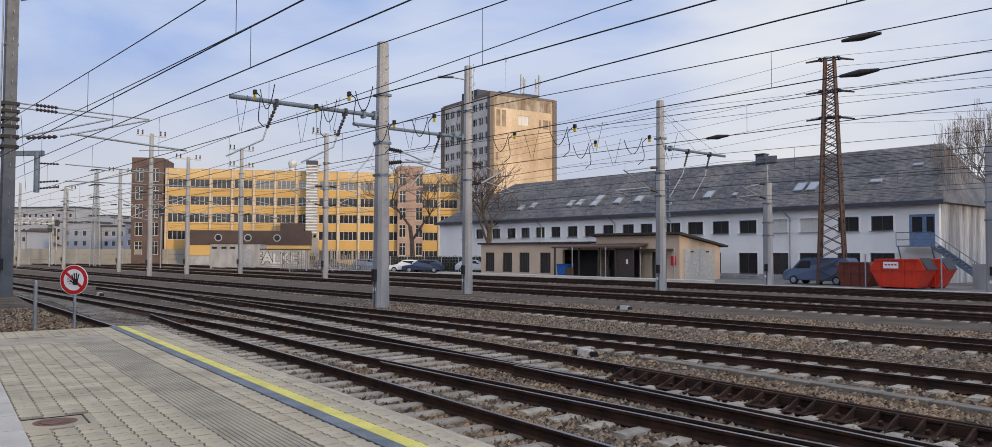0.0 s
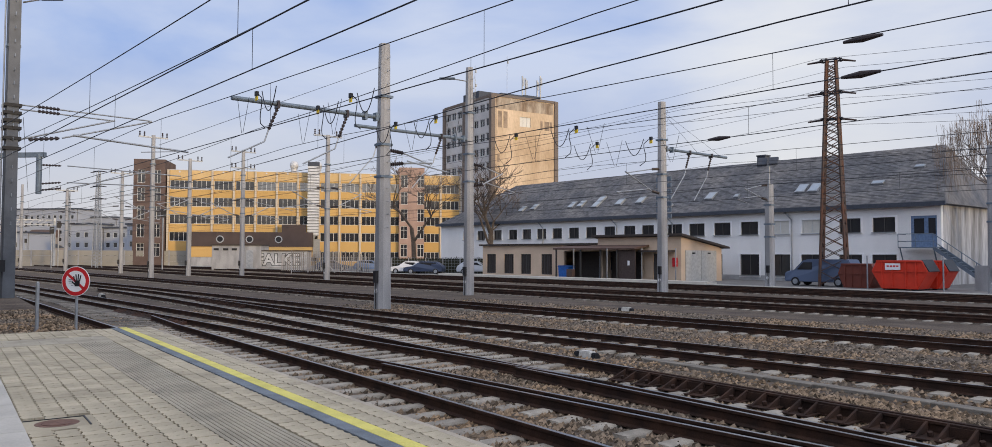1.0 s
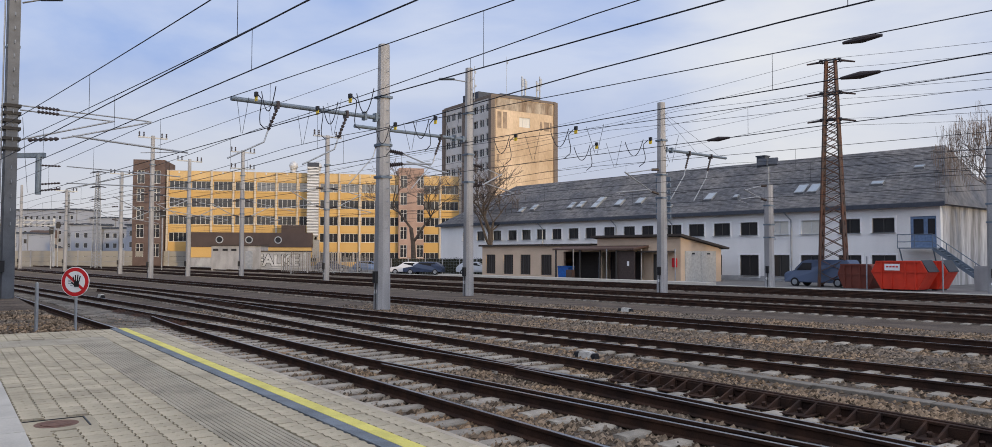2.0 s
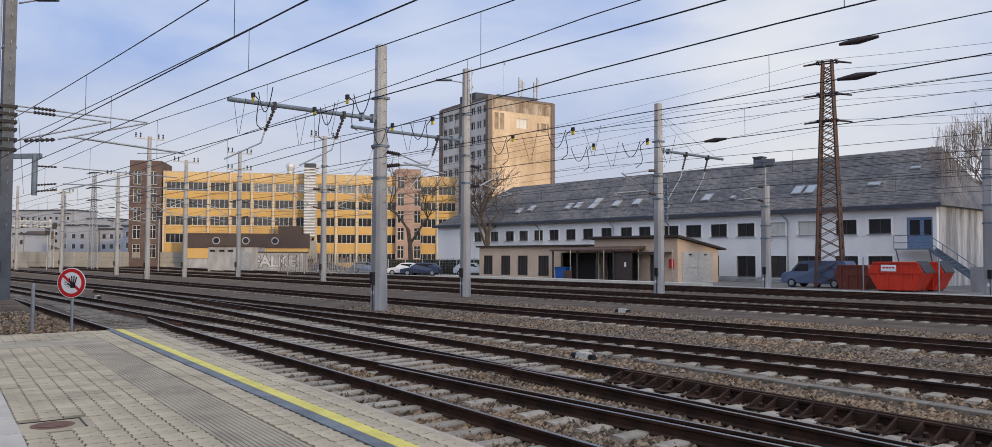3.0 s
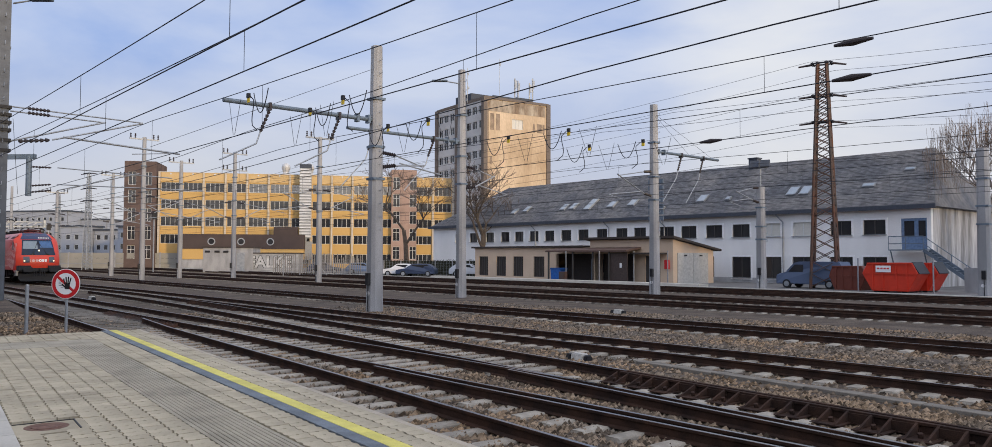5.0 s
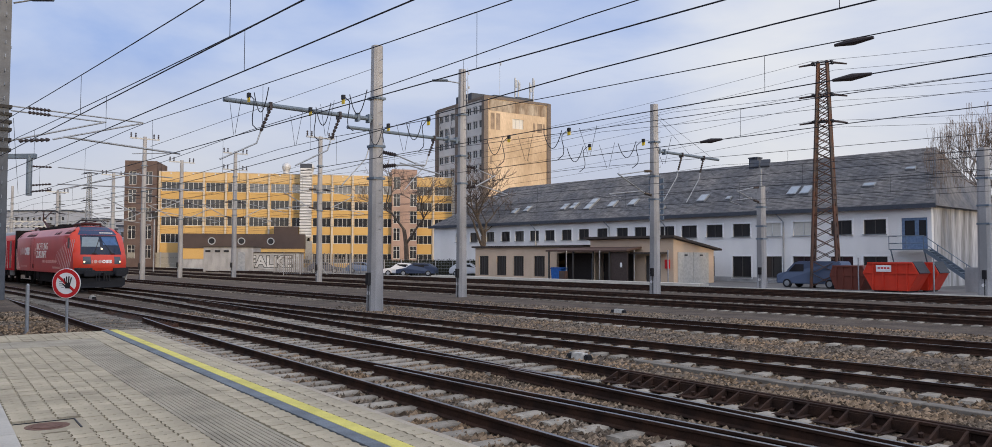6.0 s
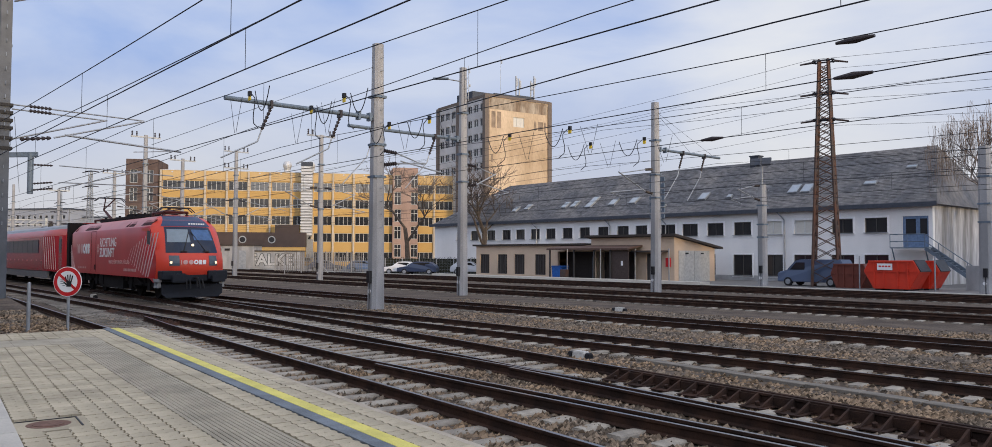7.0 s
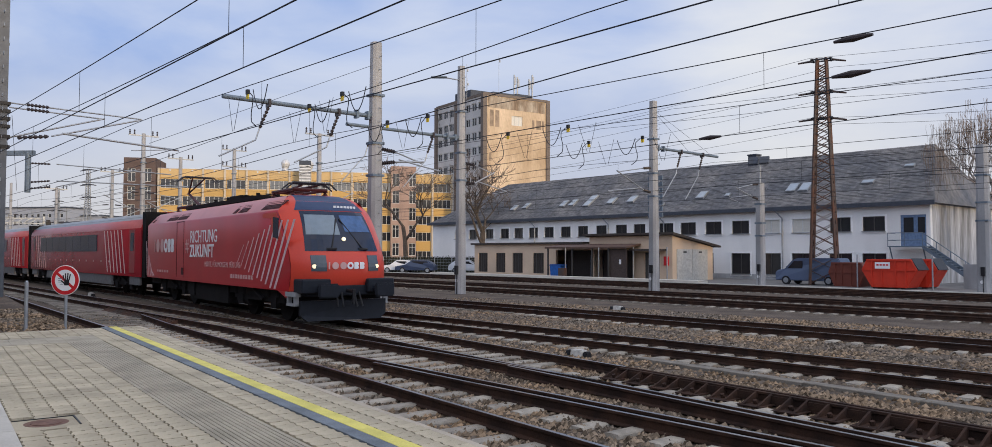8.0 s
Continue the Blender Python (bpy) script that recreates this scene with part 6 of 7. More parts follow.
# ---- the town and hills far off ----
def far_town():
    # distance haze is mixed into the wall colour as a dim blue-grey
    wall = mat("far_wall_haze", (0.31, 0.33, 0.37), 0.9, vary=0.1, scale=0.1)
    rng = random.Random(11)
    for x, y, w, h, d, yaw, label, mt in ((-196, 320, 30, 20, 14, -12, "long pale far apartment house with a dark flat roof", wall), (-168, 322, 14, 17, 12, -8, "pale far apartment house", wall),
                                          (-128, 235, 9, 11, 9, -10, "pale grey far house with small windows", wall), (-118, 238, 8, 10, 9, -10, "pale grey far house with small windows", wall),
                                          (-170, 260, 18, 9, 12, -10, "low white far building", wall), (-98, 210, 8, 10, 9, 0, "pale far house beside the factory", wall),
                                          (22, 190, 30, 17, 12, -4, "grey far apartment block behind a slate roof", BLOCK_GREY), (-230, 330, 26, 14, 12, -12, "grey far office building", BLOCK_GREY)):
        ob = empty("far_house", pose(x, y, -0.3, 0, 0, yaw), label, "house", "far houses")
        hs = []
        cols, rows = max(2, int(w / 2.6)), max(2, int(h / 3.1))
        for i in range(cols):
            for k in range(rows):
                hs.append((0.7 + i * (w - 0.6) / cols, 1.2 + k * 3.0, 1.3, 1.5))
        bm = B()
        facade(bm, w, 0, h, 0.3, hs)
        box(bm, (w / 2, d / 2 + 0.5, h / 2), (w, d - 0.6, h - 0.02))
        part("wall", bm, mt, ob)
        for q in hs:
            window(ob, q[0], q[1], q[2], q[3], bars=0, deep=0.1)
        bm = B()
        box(bm, (w / 2, d / 2, h + 0.25), (w + 0.8, d + 0.8, 0.5))
        part("roof", bm, EAVE, ob)
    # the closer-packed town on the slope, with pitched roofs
    # the pale and grey tones carry the same blue haze
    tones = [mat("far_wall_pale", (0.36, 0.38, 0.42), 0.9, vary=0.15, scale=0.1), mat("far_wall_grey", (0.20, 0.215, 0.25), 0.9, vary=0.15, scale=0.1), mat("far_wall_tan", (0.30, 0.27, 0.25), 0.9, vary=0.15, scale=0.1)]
    for i in range(26):
        d = rng.uniform(300, 620)
        x = -(0.475 + 0.155 * (i + rng.uniform(0, 1)) / 26) * d
        w, h, dp = rng.uniform(9, 22), d * rng.uniform(0.014, 0.034), 11
        ob = empty("far_town_house", pose(x, d, -0.3, 0, 0, rng.uniform(-25, 20)), "small far town house with a pitched roof", "house", "far town houses")
        bm = B()
        box(bm, (w / 2, dp / 2, h / 2), (w, dp, h))
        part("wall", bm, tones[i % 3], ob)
        bm = B()
        prism(bm, [(-0.4, h), (dp + 0.4, h), (dp / 2, h + rng.uniform(1.0, 3.6))], -0.3, w + 0.3)
        part("roof", bm, EAVE if i % 2 else BRICK_DARK, ob)
        bm = B()
        z = 1.3
        while z < h - 1.6:
            for k in range(int(w / 2.4)):
                box(bm, (1.3 + k * 2.4, -0.02, z + 0.8), (1.2, 0.1, 1.6))
            z += 3.0
        part("window", bm, GLASS_DARK, ob)["kind"] = "stuff"
    # low wooded hills on the horizon
    bm = B()
    # blue haze put straight into the hill colour
    hill = mat("far_hill_haze", (0.12, 0.15, 0.22), 0.95, vary=0.25, scale=0.01, fine=0.1, bump=0)
    for row, (dist, top) in enumerate(((1500, 62), (1900, 85))):
        prev = None
        for i in range(91):
            a = radians(-75 + i * 150 / 90)
            z = top * (0.45 + 0.55 * noise.noise(Vector((i * 0.12, row * 5.3, 0.2)))) + 12
            lo = bm.verts.new((math.sin(a) * dist, math.cos(a) * dist, -2))
            hi = bm.verts.new((math.sin(a) * (dist + 260), math.cos(a) * (dist + 260), max(8, z)))
            bk = bm.verts.new((math.sin(a) * (dist + 520), math.cos(a) * (dist + 520), -2))
            if prev:
                bm.faces.new((prev[0], lo, hi, prev[1]))
                bm.faces.new((prev[1], hi, bk, prev[2]))
            prev = (lo, hi, bk)
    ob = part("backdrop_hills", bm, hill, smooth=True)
    tagged(ob, "low wooded hills on the horizon, tinted with blue haze", "hills", kind="structure")


far_town()


def small_far_tower(t, n, h):
    ob = lattice_tower(t, n, h, 0.6, STEEL)
    ob["label"] = "slim grey steel lattice mast far down the yard"


small_far_tower(-135.7, 33.2, 15.5)
small_far_tower(-183.4, 39.2, 15.5)


def far_clutter():
    """Signal posts and slim masts far down the yard."""
    rng = random.Random(21)
    for i in range(16):
        t, n = rng.uniform(-260, -110), rng.uniform(10, 44)
        h = rng.uniform(4, 9)
        ob = empty("signal_post", YARD @ pose(t, n, -0.3), "slim dark signal post far down the yard", "signal post", "far signal posts")
        bm = B()
        bar(bm, (0, 0, 0), (0, 0, h), 0.09, seg=6)
        part("tube", bm, STEEL, ob)
        bm = B()
        box(bm, (0, 0, h - 0.5), (0.3, 0.6, 1.1))
        part("head", bm, BLACK, ob)
    for t, n0, n1 in ((-150, 12, 30), (-185, 8, 30), (-225, 8, 34), (-270, 8, 36)):
        ob = empty("gantry", YARD @ pose(t, 0, -0.3), "dark steel overhead line gantry across far tracks", "gantry", "far gantries")
        bm = B()
        for n in (n0, n1):
            box(bm, (0, n, 4.2), (0.35, 0.35, 8.4))
        part("post", bm, STEEL, ob)["kind"] = "stuff"
        bm = B()
        for z in (7.2, 8.0):
            box(bm, (0, (n0 + n1) / 2, z), (0.25, n1 - n0, 0.14))
        k = n0
        while k < n1 - 1:
            flat_bar(bm, (0, k, 7.2), (0, k + 1, 8.0), 0.1, 0.1)
            k += 1
        part("truss", bm, STEEL, ob)


far_clutter()


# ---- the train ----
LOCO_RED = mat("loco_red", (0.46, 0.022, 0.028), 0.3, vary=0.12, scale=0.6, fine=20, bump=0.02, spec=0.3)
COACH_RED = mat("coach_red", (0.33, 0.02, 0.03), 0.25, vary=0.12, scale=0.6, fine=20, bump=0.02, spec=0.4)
# the body red as if sunlit, for the front and the cab sides
LOCO_LIT = mat("loco_lit_red", (0.58, 0.055, 0.03), 0.32, vary=0.06, scale=0.6, fine=20, bump=0.03, spec=0.35)
LOCO_NAVY = mat("loco_navy", (0.028, 0.05, 0.115), 0.4, vary=0.1, bump=0.03)
GRILLE = mat("grille_dark_red", (0.07, 0.015, 0.015), 0.7, vary=0.2)
FRAME_DARK = mat("frame_dark", (0.014, 0.012, 0.012), 0.8, vary=0.3, scale=2, spec=0.15)
BUMPER = mat("bumper_grey", (0.014, 0.017, 0.024), 0.55, vary=0.2, spec=0.2)
STEP_GREY = mat("step_grey", (0.34, 0.35, 0.36), 0.6, vary=0.15)
STRIPE = mat("stripe_white", (0.70, 0.50, 0.50), 0.45, vary=0.05)
LETTER = mat("letter_white", (0.80, 0.80, 0.80), 0.45, vary=0.03)
LETTER_PINK = mat("letter_faded", (0.60, 0.36, 0.34), 0.45, vary=0.03)
LAMP_LIT = mat("headlamp_lit", (1.0, 0.85, 0.6), 0.3, vary=0.02, emit=(1.0, 0.80, 0.48), power=0.8, bump=0)
SCREEN = mat("windscreen", (0.015, 0.026, 0.055), 0.06, vary=0.3, scale=0.8, bump=0)
SCREEN_REFLECTION = mat("windscreen_reflection", (0.20, 0.25, 0.29), 0.15, vary=0.1, bump=0)
COACH_ROOF = mat("coach_roof", (0.30, 0.32, 0.34), 0.45, 0.3, vary=0.15, scale=1.0)
# paler red for the coach shoulder, standing in for its pinkish gloss
COACH_SHEEN = mat("coach_sheen", (0.47, 0.13, 0.13), 0.35, vary=0.08, bump=0.03)
COACH_SKIRT = mat("coach_skirt", (0.17, 0.17, 0.175), 0.6, vary=0.2)

LOCO_HALF = [(1.50, 0.98), (1.50, 1.6), (1.50, 2.3), (1.50, 3.30), (1.47, 3.36), (1.14, 3.72), (1.0, 3.82), (0.55, 3.92), (0.0, 3.95)]


def loco_half_width(z):
    for (w0, z0), (w1, z1) in zip(LOCO_HALF, LOCO_HALF[1:]):
        if z0 <= z <= z1:
            return w0 + (w1 - w0) * (z - z0) / max(1e-6, z1 - z0)
    return LOCO_HALF[0][0] if z < 1 else 0.0


PROFILE = [(0.98, 8.86), (1.35, 9.0), (1.75, 9.0), (2.1, 8.86), (2.5, 8.62), (2.9, 8.33), (3.2, 8.06), (3.45, 7.76), (3.65, 7.46), (3.80, 7.05), (3.90, 6.6), (3.95, 6.0)]


def nose(y, z):
    """The x of the rounded front at a height and side position."""
    for (z0, x0), (z1, x1) in zip(PROFILE, PROFILE[1:]):
        if z0 <= z <= z1:
            x = x0 + (x1 - x0) * (z - z0) / (z1 - z0)
            break
    else:
        x = PROFILE[0][1] if z < 1 else PROFILE[-1][1]
    return x - 0.62 * (abs(y) / 1.5) ** 3.2


def on_nose(bm, y0, y1, z0, z1, lift, ny=8, nz=8, mi=0, taper=0.0):
    """A panel that follows the rounded front, with its own thickness."""
    vs = []
    for e in (lift, lift - 0.03):
        for j in range(nz + 1):
            z = z0 + (z1 - z0) * j / nz
            k = 1 - taper * j / nz
            for i in range(ny + 1):
                y = (y0 + (y1 - y0) * i / ny) * k
                vs.append(bm.verts.new((nose(y, z) + e, y, z)))
    w = ny + 1
    off = w * (nz + 1)
    fs = []
    for j in range(nz):
        for i in range(ny):
            a = j * w + i
            fs.append(bm.faces.new((vs[a], vs[a + 1], vs[a + w + 1], vs[a + w])))
    for j in range(nz):
        for i in (0, ny):
            a = j * w + i
            fs.append(bm.faces.new((vs[a], vs[a + w], vs[a + w + off], vs[a + off])))
    for i in range(ny):
        for j in (0, nz):
            a = j * w + i
            fs.append(bm.faces.new((vs[a], vs[a + 1], vs[a + 1 + off], vs[a + off])))
    for f in fs:
        f.material_index = mi
    bmesh.ops.recalc_face_normals(bm, faces=fs)


def slash(bm, x0, z0, x1, z1, w, y):
    """A slanting stripe on the side of a vehicle."""
    prism(bm, [(x0, z0), (x0 + w, z0), (x1 + w, z1), (x1, z1)], y, y + 0.006, "y")


def mark(parent, x, z, h, y, turn):
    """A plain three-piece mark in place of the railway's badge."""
    def put(name, bm, m):
        ob = part(name, bm, m, parent)
        ob.matrix_basis = turn
    bm = B()
    for i in range(2):
        bar(bm, (x + i * h * 1.25, y, z), (x + i * h * 1.25, y - 0.006, z), h * 0.52, seg=18)
    box(bm, (x - h * 0.95, y - 0.003, z), (h * 0.22, 0.006, h))
    put("faded_mark", bm, LETTER_PINK)
    bm = B()
    bar(bm, (x + h * 2.35, y, z), (x + h * 2.35, y - 0.007, z), h * 0.52, seg=20)
    for i in range(2):
        c = x + h * (3.32 + i * 0.9)
        prism(bm, [(c + h * u, z + h * v) for u, v in ((-0.36, -0.5), (0.22, -0.5), (0.36, -0.36), (0.36, -0.1), (0.26, 0.0), (0.36, 0.1), (0.36, 0.36), (0.22, 0.5), (-0.36, 0.5))], y - 0.007, y, "y")
    put("white_mark", bm, LETTER)
    bm = B()
    bar(bm, (x + h * 2.35, y - 0.007, z), (x + h * 2.35, y - 0.011, z), h * 0.22, seg=14)
    put("mark_eye", bm, LOCO_RED)


def wheel_mesh(r):
    bm = B()
    bar(bm, (0, -0.07, 0), (0, 0.07, 0), r, seg=28)
    bar(bm, (0, 0.05, 0), (0, 0.10, 0), r + 0.03, seg=28)
    bar(bm, (0, -0.10, 0), (0, -0.06, 0), r * 0.3, seg=12)
    me = bpy.data.meshes.new("wheel")
    bm.to_mesh(me)
    bm.free()
    me.materials.append(FRAME_DARK)
    return me


def bogie(parent, x, base, r, axles):
    bm = B()
    for s in (-1, 1):
        box(bm, (x, s * 1.12, r + 0.12), (base + 1.5, 0.16, 0.26))
        for a in axles:
            box(bm, (x + a, s * 1.16, r), (0.42, 0.2, 0.36))
            bar(bm, (x + a - 0.4, s * 1.2, r + 0.15), (x + a - 0.4, s * 1.2, r + 0.5), 0.11, seg=10)
            bar(bm, (x + a + 0.4, s * 1.2, r + 0.15), (x + a + 0.4, s * 1.2, r + 0.5), 0.11, seg=10)
        bar(bm, (x - 0.5, s * 1.28, r + 0.5), (x + 0.7, s * 1.28, r + 0.05), 0.06, seg=8)
    part("bogie_frame", bm, FRAME_DARK, parent)
    wm = wheel_mesh(r)
    made = []
    for a in axles:
        for s in (-1, 1):
            w = new("wheel", wm)
            w.parent = parent
            w.matrix_basis = pose(x + a, s * 0.76, r, 0, 0, 0 if s < 0 else 180)
            made.append((w, (x + a, s * 0.76, r), r, s))
    return made


def pantograph(parent, x, up):
    red = mat("pantograph_red", (0.085, 0.024, 0.022), 0.5, 0.3)
    bm = B()
    for s in (-0.55, 0.55):
        bar(bm, (x - 0.9, s, 4.10), (x + 0.9, s, 4.10), 0.05)
    for q in (-0.9, 0.9):
        bar(bm, (x + q, -0.55, 4.10), (x + q, 0.55, 4.10), 0.05)
    base = part("pantograph", bm, red, parent, "raised single-arm pantograph" if up else "folded single-arm pantograph")
    for s in (-0.55, 0.55):
        for q in (-0.8, 0.8):
            bm = B()
            insulator(bm, (x + q, s, 3.82), (x + q, s, 4.10), 0.1, 3)
            part("insulator", bm, red, base)
    knee, head = ((x - 1.25, 0, 4.8), (x + 0.25, 0, 5.36)) if up else ((x - 1.3, 0, 4.2), (x + 0.85, 0, 4.24))
    bm = B()
    bar(bm, (x + 0.55, 0, 4.14), knee, 0.055)
    bar(bm, (x + 0.35, 0.2, 4.10), (knee[0] + 0.1, 0.1, knee[2] - 0.08), 0.025)
    part("lower_arm", bm, red, base)
    bm = B()
    for s in (-0.25, 0.25):
        bar(bm, knee, (head[0], s, head[2]), 0.035)
    part("upper_arm", bm, red, base)
    bm = B()
    for q in (-0.18, 0.18):
        bar(bm, (head[0] + q, -0.62, head[2] + 0.06), (head[0] + q, 0.62, head[2] + 0.06), 0.03)
        for s in (-1, 1):
            bar(bm, (head[0] + q, s * 0.62, head[2] + 0.06), (head[0] + q, s * 0.85, head[2] - 0.14), 0.025)
    for s in (-0.3, 0.3):
        bar(bm, (head[0] - 0.18, s, head[2] + 0.03), (head[0] + 0.18, s, head[2] + 0.03), 0.03)
    part("collector_head", bm, WIRE, base)


def locomotive():
    ob = empty("electric_locomotive", YARD @ pose(-166, 13.57, 0), "red electric locomotive with white stripes, slogan and lit headlamps", "locomotive")
    # body: section pulled to the rounded nose at the front and to a flat rounded end behind
    bm = B()
    ring = [(-w, z) for w, z in LOCO_HALF] + [(w, z) for w, z in LOCO_HALF[-2::-1]]
    stations = []
    for x in (-8.95, -8.7, -8.4, -4.0, 0.0, 4.0, 5.6):
        k = 1 - 0.10 * max(0, (-8.4 - x) / 0.55) ** 2
        stations.append([bm.verts.new((x, y * k, z - (0.10 * max(0, (-8.4 - x) / 0.55) if z > 3.3 else 0))) for y, z in ring])
    front = [bm.verts.new((nose(y, z), y, z)) for y, z in ring]
    stations.append(front)
    n = len(ring)
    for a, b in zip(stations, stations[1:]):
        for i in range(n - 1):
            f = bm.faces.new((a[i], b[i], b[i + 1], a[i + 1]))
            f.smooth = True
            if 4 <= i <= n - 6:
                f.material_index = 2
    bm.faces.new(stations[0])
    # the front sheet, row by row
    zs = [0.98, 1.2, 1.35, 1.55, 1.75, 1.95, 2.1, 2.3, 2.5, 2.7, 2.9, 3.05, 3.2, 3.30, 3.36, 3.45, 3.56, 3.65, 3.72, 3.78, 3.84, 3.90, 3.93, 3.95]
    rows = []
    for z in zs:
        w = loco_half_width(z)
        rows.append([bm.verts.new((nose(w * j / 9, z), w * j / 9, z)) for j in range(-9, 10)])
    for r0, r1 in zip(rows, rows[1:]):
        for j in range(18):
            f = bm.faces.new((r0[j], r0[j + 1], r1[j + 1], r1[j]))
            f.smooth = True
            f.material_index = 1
    bmesh.ops.remove_doubles(bm, verts=bm.verts, dist=0.004)
    bmesh.ops.recalc_face_normals(bm, faces=bm.faces)
    # the paler roof red stands in for sky sheen on the slopes
    part("body", bm, [LOCO_RED, LOCO_LIT, mat("loco_roof_sheen", (0.56, 0.19, 0.17), 0.34, vary=0.12, scale=0.8, bump=0.03)], ob)
    # cab side panel in the same sunlit red as the front
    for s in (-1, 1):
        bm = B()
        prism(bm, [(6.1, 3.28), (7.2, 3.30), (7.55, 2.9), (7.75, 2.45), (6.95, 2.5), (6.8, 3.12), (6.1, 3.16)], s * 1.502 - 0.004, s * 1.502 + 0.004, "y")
        part("cab_side", bm, LOCO_LIT, ob, "cab side panel in the sunlit red")
    # front pieces
    bm = B()
    on_nose(bm, -1.16, 1.16, 2.14, 3.34, 0.012, 14, 14, taper=0.12)
    part("windscreen", bm, SCREEN, ob, "wide dark curved windscreen")
    # a pale and a blue patch paint the sky's reflection onto the windscreen
    bm = B()
    on_nose(bm, -1.05, -0.06, 2.62, 3.22, 0.022, 6, 6, taper=0.1)
    part("screen_pane", bm, SCREEN_REFLECTION, ob, "pale sky reflection painted on the windscreen")
    bm = B()
    on_nose(bm, 0.12, 1.02, 2.72, 3.22, 0.022, 6, 6, taper=0.1)
    part("screen_pane", bm, mat("screen_sky", (0.06, 0.13, 0.28), 0.1, bump=0), ob, "blue sky reflection painted on the windscreen")
    bm = B()
    on_nose(bm, -1.12, 1.12, 3.36, 3.88, 0.014, 14, 10, taper=0.28)
    part("roof_visor", bm, LOCO_NAVY, ob, "dark blue visor over the windscreen")
    bm = B()
    for k in range(7):
        y = 0.12 + k * 0.115
        box(bm, (nose(y, 3.47) + 0.02, y, 3.47), (0.02, 0.08, 0.11))
    part("number_bar", bm, LETTER, ob)["kind"] = "stuff"
    for s in (-1, 1):
        bm = B()
        on_nose(bm, s * 0.86 - 0.20, s * 0.86 + 0.20, 1.56, 2.02, 0.02, 4, 4)
        hl = part("headlamp", bm, LAMP_GLASS, ob, "rectangular glass headlamp")
        bm = B()
        y = s * 0.99
        bar(bm, (nose(y, 1.70) - 0.05, y, 1.70), (nose(y, 1.70) + 0.035, y, 1.70), 0.06, seg=18)
        part("bulb", bm, LAMP_LIT, hl, "lit warm white lamp")
    bm = B()
    bar(bm, (nose(0.0, 2.48), 0, 2.48), (nose(0.0, 2.48) + 0.05, 0, 2.5), 0.06, seg=18)
    part("top_lamp", bm, LAMP_LIT, ob, "lit round marker lamp")
    bm = B()
    for s, y0 in ((-1, -0.45), (1, 0.55)):
        z0, z1 = 2.2, 3.1
        bar(bm, (nose(y0, z0) + 0.05, y0, z0), (nose(s * 0.02, z1) + 0.05, s * 0.05, z1), 0.022, seg=6)
        bar(bm, (nose(y0, z0) + 0.02, y0 - 0.14, z0), (nose(y0, z0) + 0.05, y0 + 0.14, z0), 0.04, seg=6)
    part("wiper", bm, BLACK, ob)
    # badge on the front
    mark(ob, -0.42, 0.0, 0.20, -0.02, Matrix.Translation((9.0, 0.0, 1.72)) @ pose(0, 0, 0, 0, 0, 90))
    # bumper beam, buffers, plough, steps
    bm = B()
    for s in (-1, 1):
        box(bm, (8.78, s * 1.02, 1.14), (0.62, 0.88, 0.40))
    box(bm, (8.7, 0, 1.0), (0.5, 2.6, 0.30))
    bmesh.ops.bevel(bm, geom=bm.edges[:], offset=0.03, segments=1, affect="EDGES")
    part("buffer_beam", bm, BUMPER, ob, "dark grey buffer beam")
    for s in (-1, 1):
        bm = B()
        box(bm, (9.58, s * 0.875, 1.03), (0.10, 0.62, 0.40))
        bmesh.ops.bevel(bm, geom=bm.edges[:], offset=0.04, segments=2, affect="EDGES")
        bar(bm, (9.05, s * 0.875, 1.03), (9.54, s * 0.875, 1.03), 0.15, seg=14)
        part("buffer", bm, BUMPER, ob)
    bm = B()
    bar(bm, (8.95, 0, 1.0), (9.35, 0, 0.98), 0.05, seg=8)
    bar(bm, (9.35, 0, 1.05), (9.33, 0, 0.62), 0.05, seg=8)
    for y in (-0.35, -0.2, 0.2, 0.35):
        bar(bm, (8.98, y, 0.95), (9.15, y * 1.1, 0.55), 0.028, seg=6)
    part("coupling", bm, BLACK, ob, "screw coupling and air hoses")
    bm = B()
    outline = [(-1.35, 0.72), (-1.35, 0.30), (-1.15, 0.14), (1.15, 0.14), (1.35, 0.30), (1.35, 0.72)]
    lo = [bm.verts.new((8.75 + 0.28 * (1 - abs(y) / 1.4), y, z)) for y, z in outline]
    hi = [bm.verts.new((8.62, y, z)) for y, z in outline]
    bm.faces.new(lo)
    bm.faces.new(hi[::-1])
    for i in range(6):
        bm.faces.new((lo[i], hi[i], hi[(i + 1) % 6], lo[(i + 1) % 6]))
    bmesh.ops.recalc_face_normals(bm, faces=bm.faces)
    part("snow_plough", bm, BUMPER, ob, "dark snow plough")
    for s in (-1, 1):
        bm = B()
        box(bm, (8.35, s * 1.42, 0.90), (0.75, 0.16, 0.13))
        box(bm, (8.35, s * 1.42, 0.60), (0.55, 0.16, 0.06))
        for q in (-0.25, 0.25):
            box(bm, (8.35 + q, s * 1.42, 0.74), (0.05, 0.14, 0.3))
        part("step", bm, STEP_GREY, ob, "light grey corner step")
    # side bottom corner, cab window, doors, mirror
    bm = B()
    for s in (-1, 1):
        prism(bm, [(7.3, 1.0), (8.1, 1.0), (8.1, 0.80), (7.95, 0.80)], s * 1.46 - 0.035, s * 1.46 + 0.035, "y")
    part("skirt_corner", bm, LOCO_RED, ob)
    for s in (-1, 1):
        bm = B()
        prism(bm, [(6.98, 2.56), (7.42, 2.50), (7.42, 3.12), (6.98, 3.16)], s * 1.505 - 0.012, s * 1.505 + 0.012, "y")
        part("cab_window", bm, SCREEN, ob)
